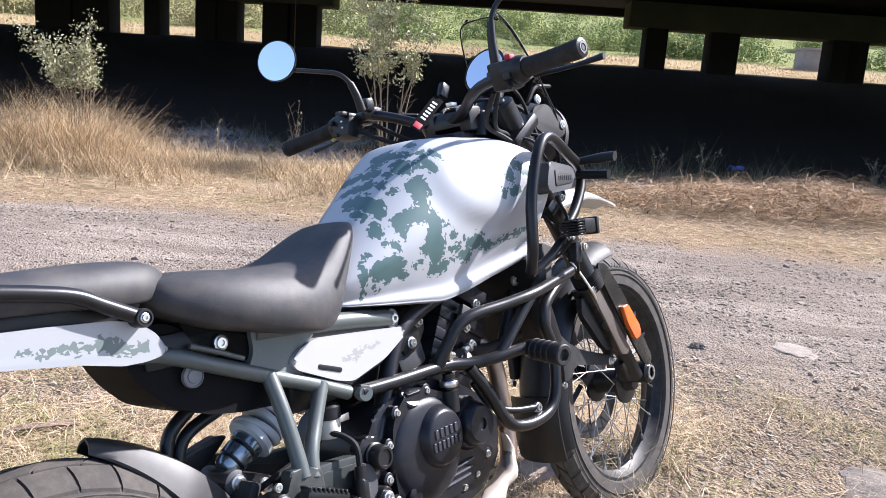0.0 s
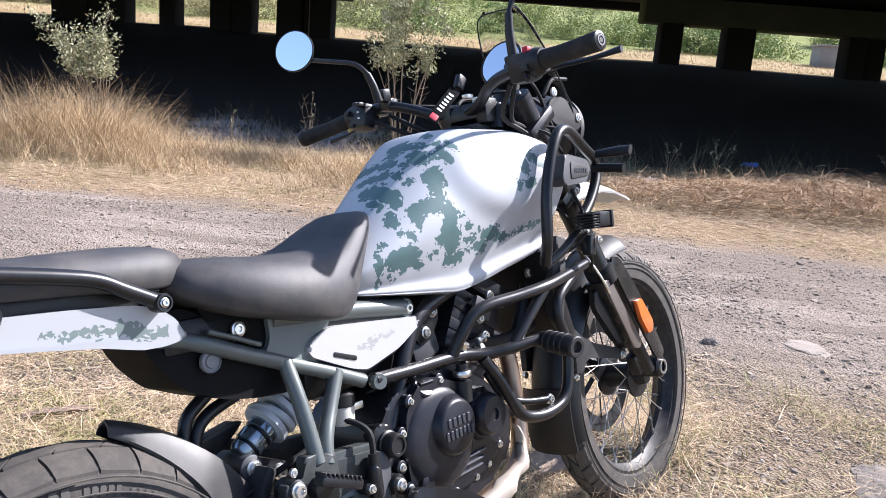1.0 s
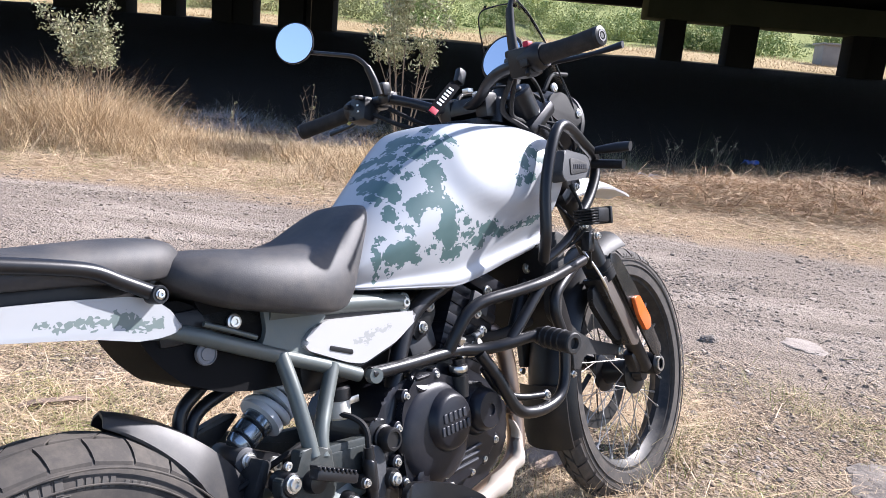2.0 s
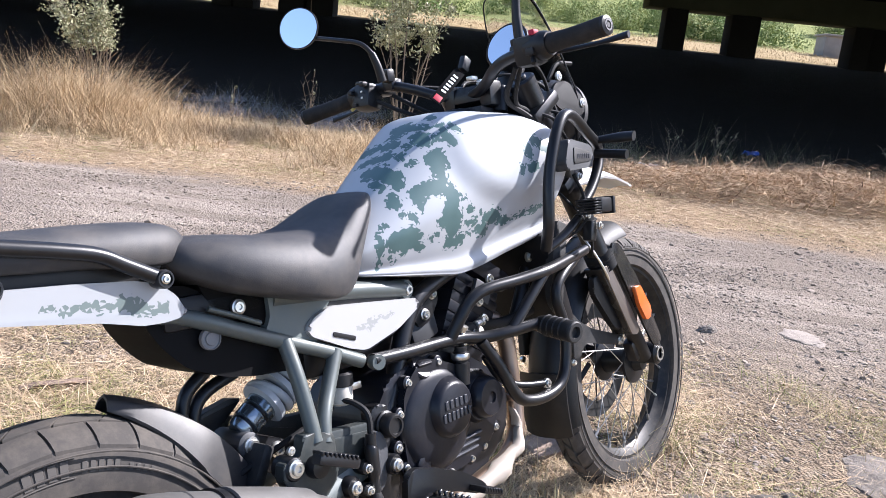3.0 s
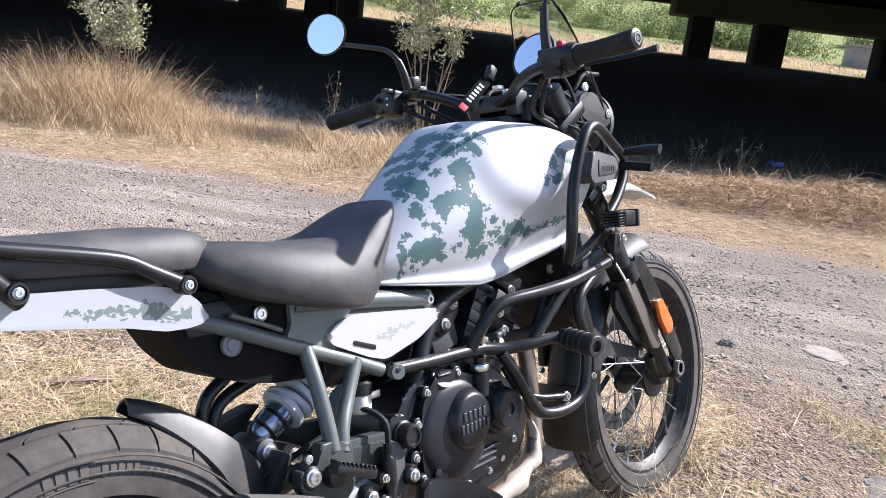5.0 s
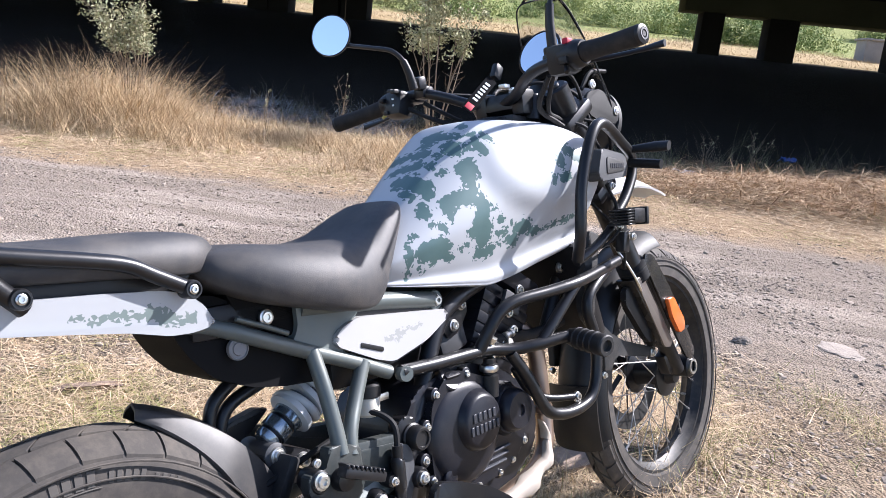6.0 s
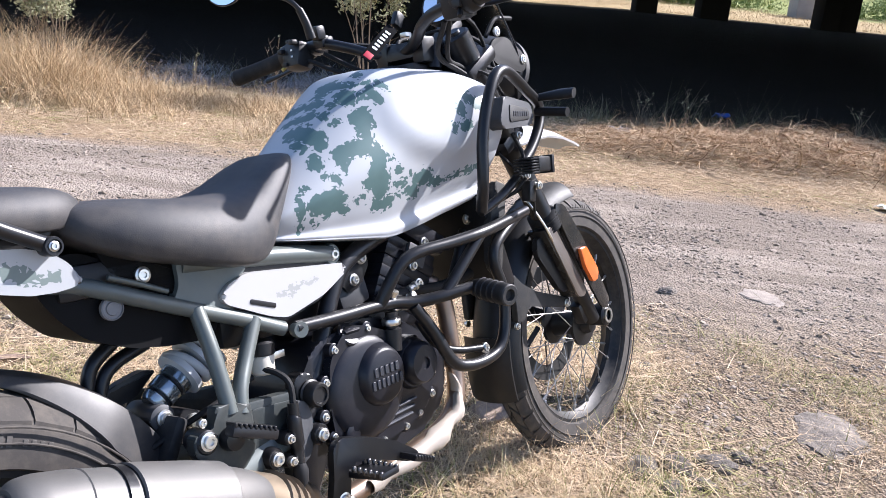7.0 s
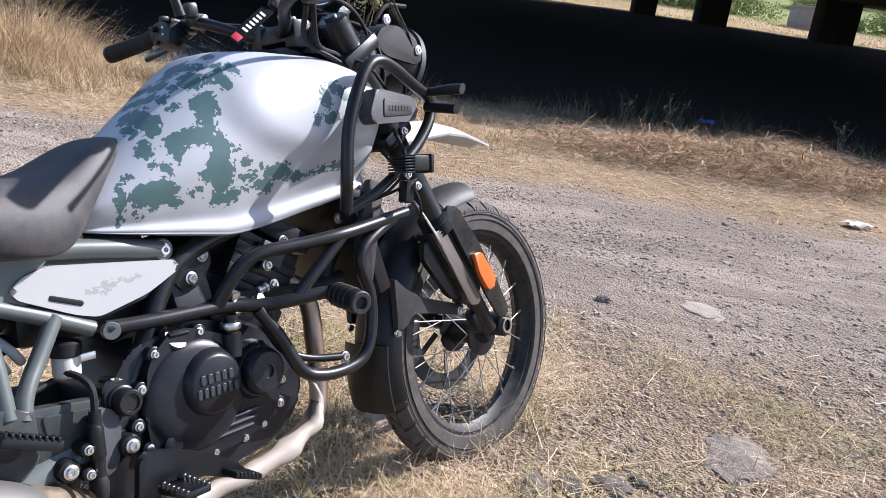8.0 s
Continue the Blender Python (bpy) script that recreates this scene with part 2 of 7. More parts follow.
def tube(pts, r, seg=12, n=5, bm=None, flat=1.0, smooth=True):
    """A round bar along a curve; r may be a list, one for each point of the way."""
    bm = bm or bmesh.new()
    p = smooth_path(pts, n) if smooth else [Vector(q) for q in pts]
    rad = np.interp(np.linspace(0, 1, len(p)), np.linspace(0, 1, len(r)), r) if isinstance(r, (list, tuple)) else [r] * len(p)
    rings, up = [], None
    for i, q in enumerate(p):
        d = (p[min(i + 1, len(p) - 1)] - p[max(i - 1, 0)]).normalized()
        if up is None:
            up = d.orthogonal().normalized()
        up = (up - d * up.dot(d)).normalized()
        s = d.cross(up)
        rings.append([q + (up * math.cos(a) + s * math.sin(a) * flat) * float(rad[i]) for a in (2 * math.pi * k / seg for k in range(seg))])
    return skin(bm, rings)


def turned(profile, at, axis=(0, -1, 0), seg=40, bm=None, cap=True, closed=False):
    """A turned solid: (radius, along) pairs about an axis."""
    bm = bm or bmesh.new()
    d = Vector(axis).normalized()
    u = d.orthogonal().normalized()
    w = d.cross(u)
    at = Vector(at)
    rings = [[at + d * h + (u * math.cos(a) + w * math.sin(a)) * max(r, 0.0002) for a in (2 * math.pi * k / seg for k in range(seg))] for r, h in profile]
    return skin(bm, rings, cap, closed)


def plate(poly, y0, y1, bevel=0.003, bm=None, seg=2, at=None):
    """A flat piece cut to an (x, z) outline between y0 and y1, with eased edges. at(x, y, z) may bend it."""
    own = bmesh.new()
    a = [own.verts.new((x, y0, z)) for x, z in poly]
    b = [own.verts.new((x, y1, z)) for x, z in poly]
    k = len(poly)
    own.faces.new(a[::-1])
    own.faces.new(b)
    for i in range(k):
        own.faces.new((a[i], a[(i + 1) % k], b[(i + 1) % k], b[i]))
    if bevel:
        bmesh.ops.bevel(own, geom=list(own.edges), offset=bevel, segments=seg, affect="EDGES", profile=0.6)
    if at:
        for v in own.verts:
            v.co = at(*v.co)
    return join(bm, own)


def join(bm, own):
    if bm is None:
        return own
    me = bpy.data.meshes.new("tmp")
    own.to_mesh(me)
    own.free()
    bm.from_mesh(me)
    bpy.data.meshes.remove(me)
    return bm


def block(size, m, bevel=0.004, bm=None, seg=2):
    own = bmesh.new()
    bmesh.ops.create_cube(own, size=1.0, matrix=m @ Matrix.Diagonal((*size, 1)))
    if bevel:
        bmesh.ops.bevel(own, geom=list(own.edges), offset=bevel, segments=seg, affect="EDGES", profile=0.6)
    return join(bm, own)


def rounded(poly, r=0.01, n=4):
    """An outline with its corners rounded."""
    out, k = [], len(poly)
    p = [Vector(q) for q in poly]
    for i in range(k):
        a, b, c = p[i - 1], p[i], p[(i + 1) % k]
        u, v = (a - b), (c - b)
        s = min(r, u.length * 0.45, v.length * 0.45)
        e, f = b + u.normalized() * s, b + v.normalized() * s
        for j in range(n + 1):
            t = j / n
            out.append(tuple(e * (1 - t) ** 2 + b * 2 * t * (1 - t) + f * t * t))
    return out


def bolt(parent, at, r=0.008, axis=(0, -1, 0), h=0.006, name="bolt", material=None):
    """A flanged cap screw with a hexagon socket."""
    d = Vector(axis).normalized()
    bm = turned([(r * 1.35, -0.004), (r * 1.35, 0.0012), (r, 0.002), (r, h - 0.001), (r * 0.9, h), (r * 0.5, h), (r * 0.45, h * 0.45), (0.0004, h * 0.45)], at, axis, 14)
    return part(name, bm, material or STEEL, parent)


def interp(x, xs, ys):
    return float(np.interp(x, xs, ys))


def sheet_mesh(name, verts, faces, material, smooth=False):
    me = bpy.data.meshes.new(name)
    me.from_pydata(verts, [], faces)
    if smooth:
        me.polygons.foreach_set("use_smooth", [True] * len(me.polygons))
    me.materials.append(material)
    return new(name, me)

# ---- the place: ground, road, bridge, far slope ----
def ground_z(x, y):
    """Height of the ground: a dip by the parked machine, level track, then a slow rise under the bridge and beyond."""
    z = -0.085 * min(max((2.75 - y) / 1.9, 0.0), 1.0) ** 1.2
    if y > 11:
        t = min((y - 11) / 24.0, 1.0)
        z += 2.35 * (0.6 * t * t * (3 - 2 * t) + 0.4 * t)
    if y > 35:
        z += 0.09 * min(y - 35, 25) + 0.22 * min(max(y - 58, 0), 60) + 0.01 * max(y - 100, 0)
    n = noise.noise
    z += 0.018 * n((x * 0.9, y * 0.9, 1.0)) + 0.008 * n((x * 3.1, y * 3.1, 4.0))
    z += 0.17 * math.exp(-((x - 3.3) / 1.9) ** 2 - ((y - 8.0 - 0.12 * (x - 3)) / 0.75) ** 2) * (1 + 0.5 * n((x * 1.6, y * 1.6, 6.0)) + 0.3 * n((x * 4.0, y * 4.0, 7.0)))
    if 6.0 < y < 11:
        w = math.sin((y - 6.0) / 5.0 * math.pi)
        z += w * (0.05 + 0.05 * n((x * 0.7, y * 0.7, 9.0)))
    if y > 12:
        z += 0.12 * n((x * 0.25, y * 0.25, 2.0)) * min((y - 12) / 6, 1)
    return z


def graded(lo, hi, a, b, fine, grow=1.16):
    """Coordinates with fine steps from a to b and growing ones out to lo and hi."""
    mid = list(np.arange(a, b + 1e-6, fine))
    up, s = [], fine
    while (up[-1] if up else b) < hi:
        s *= grow
        up.append((up[-1] if up else b) + s)
    down, s = [], fine
    while (down[-1] if down else a) > lo:
        s *= grow
        down.append((down[-1] if down else a) - s)
    return down[::-1] + mid + up


_gn = Nodes("ground_soil")
_xyz = _gn.put("SeparateXYZ", {0: _gn.co}).outputs
_wob = _gn.math("MULTIPLY", _gn.math("SUBTRACT", _gn.noise(1.3, 4), 0.5), 1.1)
_yy = _gn.math("ADD", _xyz[1], _wob)
_fine, _mid, _big = _gn.noise(90, 5, 0.7), _gn.noise(14, 5, 0.6), _gn.noise(2.2, 4)
_soil = _gn.mix(_mid, (0.060, 0.044, 0.033), (0.215, 0.162, 0.118))
_soil = _gn.mix(_gn.val(_fine, 0.35, 0.75), _soil, (0.30, 0.230, 0.163))
_band = _gn.noise(1.0, 5, 0.6, _gn.put("CombineXYZ", {0: _gn.math("MULTIPLY", _xyz[0], 0.7), 1: _gn.math("MULTIPLY", _xyz[1], 2.6)}).outputs[0])
_grav = _gn.mix(_gn.val(_fine, 0.25, 0.8), (0.208, 0.170, 0.137), (0.278, 0.231, 0.189))
_grav = _gn.mix(_gn.val(_band, 0.46, 0.62), _grav, _gn.mix(_mid, (0.285, 0.239, 0.195), (0.355, 0.30, 0.247)))
_grav = _gn.mix(_gn.math("MULTIPLY", _gn.val(_mid, 0.48, 0.70), 0.5), _grav, (0.20, 0.162, 0.130))
_verge = _gn.mix(_mid, (0.19, 0.13, 0.08), (0.42, 0.31, 0.20))
# near-black colour carries the bridge's shade on the ground beneath it
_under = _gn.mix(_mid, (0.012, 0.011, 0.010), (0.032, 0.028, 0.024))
_field = _gn.mix(_big, (0.34, 0.25, 0.14), (0.42, 0.33, 0.19))
_chip = _gn.put("TexVoronoi", {"Vector": _gn.put("VectorMath", {0: _gn.put("TexNoise", {"Vector": _gn.co, "Scale": 60.0}).outputs["Color"], 1: (0.012, 0.012, 0.012), 2: _gn.co}, operation="MULTIPLY_ADD").outputs[0], "Scale": 85.0}, feature="F1").outputs
# shade between crumbs and chips, painted dark into soil and gravel
_gap_shade = _gn.val(_chip["Distance"], 0.42, 0.80)
_tone = _gn.put("SeparateXYZ", {0: _chip["Color"]}).outputs[0]
_soil = _gn.mix(_gn.math("MULTIPLY", _gap_shade, 0.7), _soil, (0.045, 0.033, 0.025))
_soil = _gn.mix(_gn.math("MULTIPLY", _gn.val(_tone, 0.72, 0.9), 0.5), _soil, (0.34, 0.28, 0.22))
_soil = _gn.mix(_gn.math("MULTIPLY", _gn.val(_gn.noise(3.1, 5, 0.65), 0.42, 0.62), 0.55), _soil, _gn.mix(_fine, (0.225, 0.167, 0.113), (0.375, 0.292, 0.204)))
_rough_part = _gn.val(_band, 0.60, 0.46)
_grav = _gn.mix(_gn.math("MULTIPLY", _gn.math("MULTIPLY", _gap_shade, _rough_part), 0.5), _grav, (0.13, 0.106, 0.088))
_c = _gn.mix(_gn.val(_yy, 3.0, 3.7), _soil, _grav)
_c = _gn.mix(_gn.val(_yy, 5.9, 6.3), _c, _verge)
# painted shade sets in about where the deck's shadow edge falls
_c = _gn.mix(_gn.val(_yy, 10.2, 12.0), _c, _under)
_c = _gn.mix(_gn.val(_yy, 33.5, 36.0), _c, _field)
_c = _gn.mix(_gn.val(_yy, 44.5, 48.0), _c, _gn.mix(_mid, (0.15, 0.17, 0.06), (0.30, 0.31, 0.13)))
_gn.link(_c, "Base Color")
_gn.set(Roughness=1.0, Specular_IOR_Level=0.04)
_rise = _gn.math("SUBTRACT", _gn.math("ADD", _gn.math("MULTIPLY", _fine, 0.30), _gn.math("MULTIPLY", _mid, 2.2)), _gn.math("MULTIPLY", _chip["Distance"], 0.6))
_gn.bump(_rise, 1.0, 0.02)
SOIL = _gn.m

_gx, _gy = graded(-420, 420, -2.6, 3.4, 0.06), graded(-60, 700, 0.7, 7.0, 0.06)
_gv = [(x, y, ground_z(x, y)) for y in _gy for x in _gx]
_k = len(_gx)
_gf = [(j * _k + i, j * _k + i + 1, (j + 1) * _k + i + 1, (j + 1) * _k + i) for j in range(len(_gy) - 1) for i in range(_k - 1)]
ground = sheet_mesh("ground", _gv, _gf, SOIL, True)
tagged(ground, "dry straw-strewn soil with a pale gravel track across it", "ground", kind="structure")

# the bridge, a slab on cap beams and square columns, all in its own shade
# near-black base puts the bridge's own shade into the concrete colour
CONCRETE = surface("shade_dark_concrete", (0.020, 0.020, 0.019), 0.9, var=0.28, scale=0.8, grain=30, bump=0.4, dist=0.01, spec=0.05)
MOSSY = surface("mossy_concrete", (0.075, 0.085, 0.055), 0.9, var=0.35, scale=0.9, grain=25, bump=0.4, dist=0.01, spec=0.05)
bridge = tagged(new("bridge"), "low concrete road bridge on square columns, deep in shade", "bridge", kind="structure")
bridge.location = (0, 25, 0)
_B = Matrix.Translation((0, -25, 0))


def bridge_part(name, size, at, material, bevel=0.05):
    return part(name, block(size, _B @ Matrix.Translation(at), bevel), material, bridge, sharp=30)




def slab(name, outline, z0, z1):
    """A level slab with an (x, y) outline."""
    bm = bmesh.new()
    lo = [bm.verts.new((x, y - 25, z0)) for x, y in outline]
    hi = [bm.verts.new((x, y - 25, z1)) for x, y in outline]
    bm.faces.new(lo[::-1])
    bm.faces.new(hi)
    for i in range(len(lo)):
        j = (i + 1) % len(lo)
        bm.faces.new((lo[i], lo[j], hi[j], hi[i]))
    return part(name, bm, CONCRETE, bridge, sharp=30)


# unseen near edge and beam, set askew to place the verge's shadow line
_shade_edge = [(-120, 16.5), (-6, 16.5), (16, 10.3), (120, 10.3)]
slab("deck", _shade_edge + [(120, 36.5), (-120, 36.5)], 4.88, 6.18)
slab("edge_beam", [(x, y - 0.1) for x, y in _shade_edge] + [(x, y + 0.4) for x, y in _shade_edge[::-1]], 4.45, 4.876)
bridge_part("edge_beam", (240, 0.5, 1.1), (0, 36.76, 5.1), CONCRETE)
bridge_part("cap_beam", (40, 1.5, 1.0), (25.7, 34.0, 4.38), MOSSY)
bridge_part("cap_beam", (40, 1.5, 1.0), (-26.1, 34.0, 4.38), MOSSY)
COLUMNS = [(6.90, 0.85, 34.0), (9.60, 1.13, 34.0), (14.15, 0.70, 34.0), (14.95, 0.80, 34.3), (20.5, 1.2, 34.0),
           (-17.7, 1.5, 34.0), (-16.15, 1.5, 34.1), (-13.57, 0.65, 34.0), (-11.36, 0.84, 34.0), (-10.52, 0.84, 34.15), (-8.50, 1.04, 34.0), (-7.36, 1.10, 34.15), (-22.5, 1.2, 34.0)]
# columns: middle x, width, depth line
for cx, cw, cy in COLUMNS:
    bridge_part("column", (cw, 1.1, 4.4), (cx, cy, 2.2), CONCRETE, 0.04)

# ---- the motorcycle: x ahead from the rear axle line, y to its left, z up along its lean ----
bike = tagged(new("motorcycle"), "pale grey adventure motorcycle with green camouflage, leaning on its stand", "motorcycle")
bike.matrix_world = pose(-0.3527, 1.1741, -0.0274, -14.95, 0, 53.44)


def both(fn):
    """Calls fn for the right (-1) and the left (+1) flank."""
    return [fn(s) for s in (-1, 1)]


def wheel(name, cx, cz, r_tyre, w_tyre, r_rim, w_rim, spokes, blocks, gap, label):
    ax = (0, -1, 0)
    at = (cx, 0, cz)
    h = w_rim / 2
    rim = part(name, turned([(r_rim - 0.016, -h), (r_rim, -h), (r_rim + 0.004, -h + 0.004), (r_rim - 0.006, -h + 0.012), (r_rim - 0.020, -h * 0.35), (r_rim - 0.022, 0), (r_rim - 0.020, h * 0.35),
                             (r_rim - 0.006, h - 0.012), (r_rim + 0.004, h - 0.004), (r_rim, h), (r_rim - 0.016, h), (r_rim - 0.024, h * 0.55), (r_rim - 0.034, h * 0.25), (r_rim - 0.034, -h * 0.25), (r_rim - 0.024, -h * 0.55)],
                            at, ax, 72, cap=False, closed=True), RIM, bike, label)
    # carcass
    rs = r_tyre - r_rim
    prof = []
    for k in range(15):
        a = math.pi * (k / 14)
        prof.append((r_rim - 0.004 + (rs - 0.004 - 0.0065 * math.sin(a) ** 6) * (math.sin(a) ** 0.75), -math.cos(a) * (w_tyre / 2) * (0.86 + 0.14 * min(1.0, min(a, math.pi - a) / 0.5))))
    prof += [(r_rim - 0.012, h * 0.7), (r_rim - 0.012, -h * 0.7)]
    tyre = part("tyre", turned(prof, at, ax, 96, cap=False, closed=True), RUBBER, rim, "dusty black road-and-trail tyre")
    # tread blocks: rows across, staggered
    bm = bmesh.new()
    rows = ((-0.630, 0.44, 0.5, 0.12), (-0.20, 0.36, 0.0, -0.45), (0.20, 0.36, 0.5, 0.45), (0.630, 0.44, 0.0, -0.12))
    for v, wf, off, skew in rows:
        for k in range(blocks):
            a0 = 2 * math.pi * (k + off) / blocks
            across = []
            for dv in (-0.47, -0.24, 0.0, 0.24, 0.47):
                vv = v + dv * wf
                pair = []
                for du in (-gap, gap):
                    a = a0 + 2 * math.pi / blocks * (du + skew * dv)
                    for lift in (-0.011, 0.0035):
                        rr = r_rim - 0.004 + (rs - 0.004) * (max(1 - vv * vv, 0.02) ** 0.375) + lift
                        pair.append(bm.verts.new((cx + rr * math.cos(a), vv * w_tyre / 2, cz + rr * math.sin(a))))
                across.append(pair)
            for p, q in zip(across, across[1:]):
                bm.faces.new((p[1], p[3], q[3], q[1]))
                bm.faces.new((p[0], p[1], q[1], q[0]))
                bm.faces.new((p[2], p[3], q[3], q[2]))
            bm.faces.new((across[0][0], across[0][2], across[0][3], across[0][1]))
            bm.faces.new((across[-1][0], across[-1][1], across[-1][3], across[-1][2]))
    part("tread", bm, RUBBER, rim, sharp=20)
    # moulded rings on the side wall
    for s in (-1, 1):
        for q in (0.30, 0.52):
            rr = r_rim + rs * q
            yy = s * w_tyre / 2 * (0.93 if q < 0.4 else 0.985)
            part("sidewall_ring", tube([(cx + rr * math.cos(a), yy, cz + rr * math.sin(a)) for a in np.linspace(0, 2 * math.pi, 73)], 0.0016, 6, 1, smooth=False), RUBBER, rim)
    # hub, flanges, spokes
    part("hub", turned([(0.0, -0.075), (0.020, -0.075), (0.026, -0.052), (0.058, -0.048), (0.058, -0.040), (0.036, -0.034), (0.030, 0.0), (0.036, 0.034), (0.058, 0.040), (0.058, 0.048), (0.026, 0.052), (0.020, 0.075), (0.0, 0.075)], at, ax, 32), BLACK_PAINT, rim)
    one = None
    for k in range(spokes):
        s = 1 if k % 2 else -1
        lean = 0.62 if (k // 2) % 2 else -0.62
        a = 2 * math.pi * (k + 0.25) / spokes
        p = Vector((cx + 0.053 * math.cos(a + lean), s * 0.044, cz + 0.053 * math.sin(a + lean)))
        q = Vector((cx + (r_rim - 0.030) * math.cos(a), s * 0.008, cz + (r_rim - 0.030) * math.sin(a)))
        bm = tube([p, q], 0.0014, 6, smooth=False)
        e = q + (p - q).normalized() * 0.020
        tube([q, e], 0.0036, 6, smooth=False, bm=bm)
        part("spoke", bm, SPOKE, rim)
    return rim


RIM = surface("black_rim", (0.013, 0.013, 0.014), 0.5, metal=0.2, var=0.2, grain=500, bump=0.08, dust=0.12)

FWX, FWZ = 1.505, 0.318
front_wheel = wheel("front_wheel", FWX, FWZ, 0.350, 0.094, 0.272, 0.062, 36, 36, 0.40, "black wire-spoked front wheel, dusty")
rear_wheel = wheel("rear_wheel", -0.045, 0.258, 0.328, 0.140, 0.234, 0.100, 36, 32, 0.465, "black wire-spoked rear wheel, dusty")


def disc(parent, cx, cz, r0, r1, y):
    bm = turned([(r0, y - 0.0025), (r1, y - 0.0025), (r1, y + 0.0025), (r0, y + 0.0025)], (cx, 0, cz), (0, 1, 0), 64, cap=False, closed=True)
    for k in range(6):
        a = 2 * math.pi * k / 6
        tube([(cx + 0.055 * math.cos(a), y * 0.9, cz + 0.055 * math.sin(a)), (cx + r0 * 1.02 * math.cos(a + 0.35), y, cz + r0 * 1.02 * math.sin(a + 0.35))], 0.007, 6, smooth=False, bm=bm, flat=0.25)
    return part("brake_disc", bm, DISC, parent, "dark steel brake disc")


disc(front_wheel, FWX, FWZ, 0.118, 0.160, 0.068)
disc(rear_wheel, -0.045, 0.258, 0.095, 0.130, -0.075)


def arc_bars(parent, cx, cz, y, r, a0, a1, n, hgt, wid, material, name):
    """Raised marks along a side wall: plain bars in place of lettering."""
    for k in range(n):
        a = a0 + (a1 - a0) * (k + 0.5) / n
        m = Matrix.Translation((cx + r * math.cos(a), y, cz + r * math.sin(a))) @ Matrix.Rotation(-(a - math.pi / 2), 4, "Y")
        part(name, block((wid, 0.0009, hgt), m, 0.0003, seg=1), material, parent)


arc_bars(rear_wheel, -0.045, 0.258, -0.0634, 0.2665, radians(99), radians(86), 4, 0.021, 0.0105, GREY_INK, "moulded_bar")
arc_bars(rear_wheel, -0.045, 0.258, -0.0634, 0.2645, radians(83.2), radians(71.5), 5, 0.015, 0.0070, GREY_INK, "moulded_bar")
arc_bars(rear_wheel, -0.045, 0.258, -0.0634, 0.2625, radians(69.4), radians(60), 4, 0.009, 0.0060, GREY_INK, "moulded_bar")
for a_ in (0.2535, 0.2795):
    part("sidewall_outline", tube([(-0.045 + a_ * math.cos(t), -0.0634, 0.258 + a_ * math.sin(t)) for t in np.linspace(radians(101), radians(84.5), 16)], 0.0009, 6, 1, smooth=False), GREY_INK, rear_wheel)
arc_bars(front_wheel, FWX, FWZ, -0.0468, 0.312, radians(8), radians(-10), 4, 0.013, 0.016, GREY_INK, "moulded_bar")


def moulded_text(words, parent, cx, cz, y, r, a0, step, size, material):
    """Characters along an arc of the side wall, facing the machine's right."""
    for k, ch in enumerate(words):
        if ch == " ":
            continue
        cu = bpy.data.curves.new("moulded_letter", "FONT")
        cu.body, cu.size, cu.extrude, cu.align_x = ch, size, 0.0006, "CENTER"
        tmp = new("tmp", cu)
        me = bpy.data.meshes.new_from_object(tmp.evaluated_get(bpy.context.evaluated_depsgraph_get()))
        bpy.data.objects.remove(tmp)
        a = a0 - step * k
        me.transform(Matrix.Translation((cx + r * math.cos(a), y, cz + r * math.sin(a))) @ Matrix.Rotation(math.pi / 2 - a, 4, "Y") @ Matrix.Rotation(math.pi / 2, 4, "X"))
        me.materials.append(material)
        ob = new("moulded_letter", me)
        ob.parent = parent


moulded_text("90/90-21 M/C 54H", front_wheel, FWX, FWZ, -0.0452, 0.315, radians(106), radians(2.9), 0.017, GREY_INK)

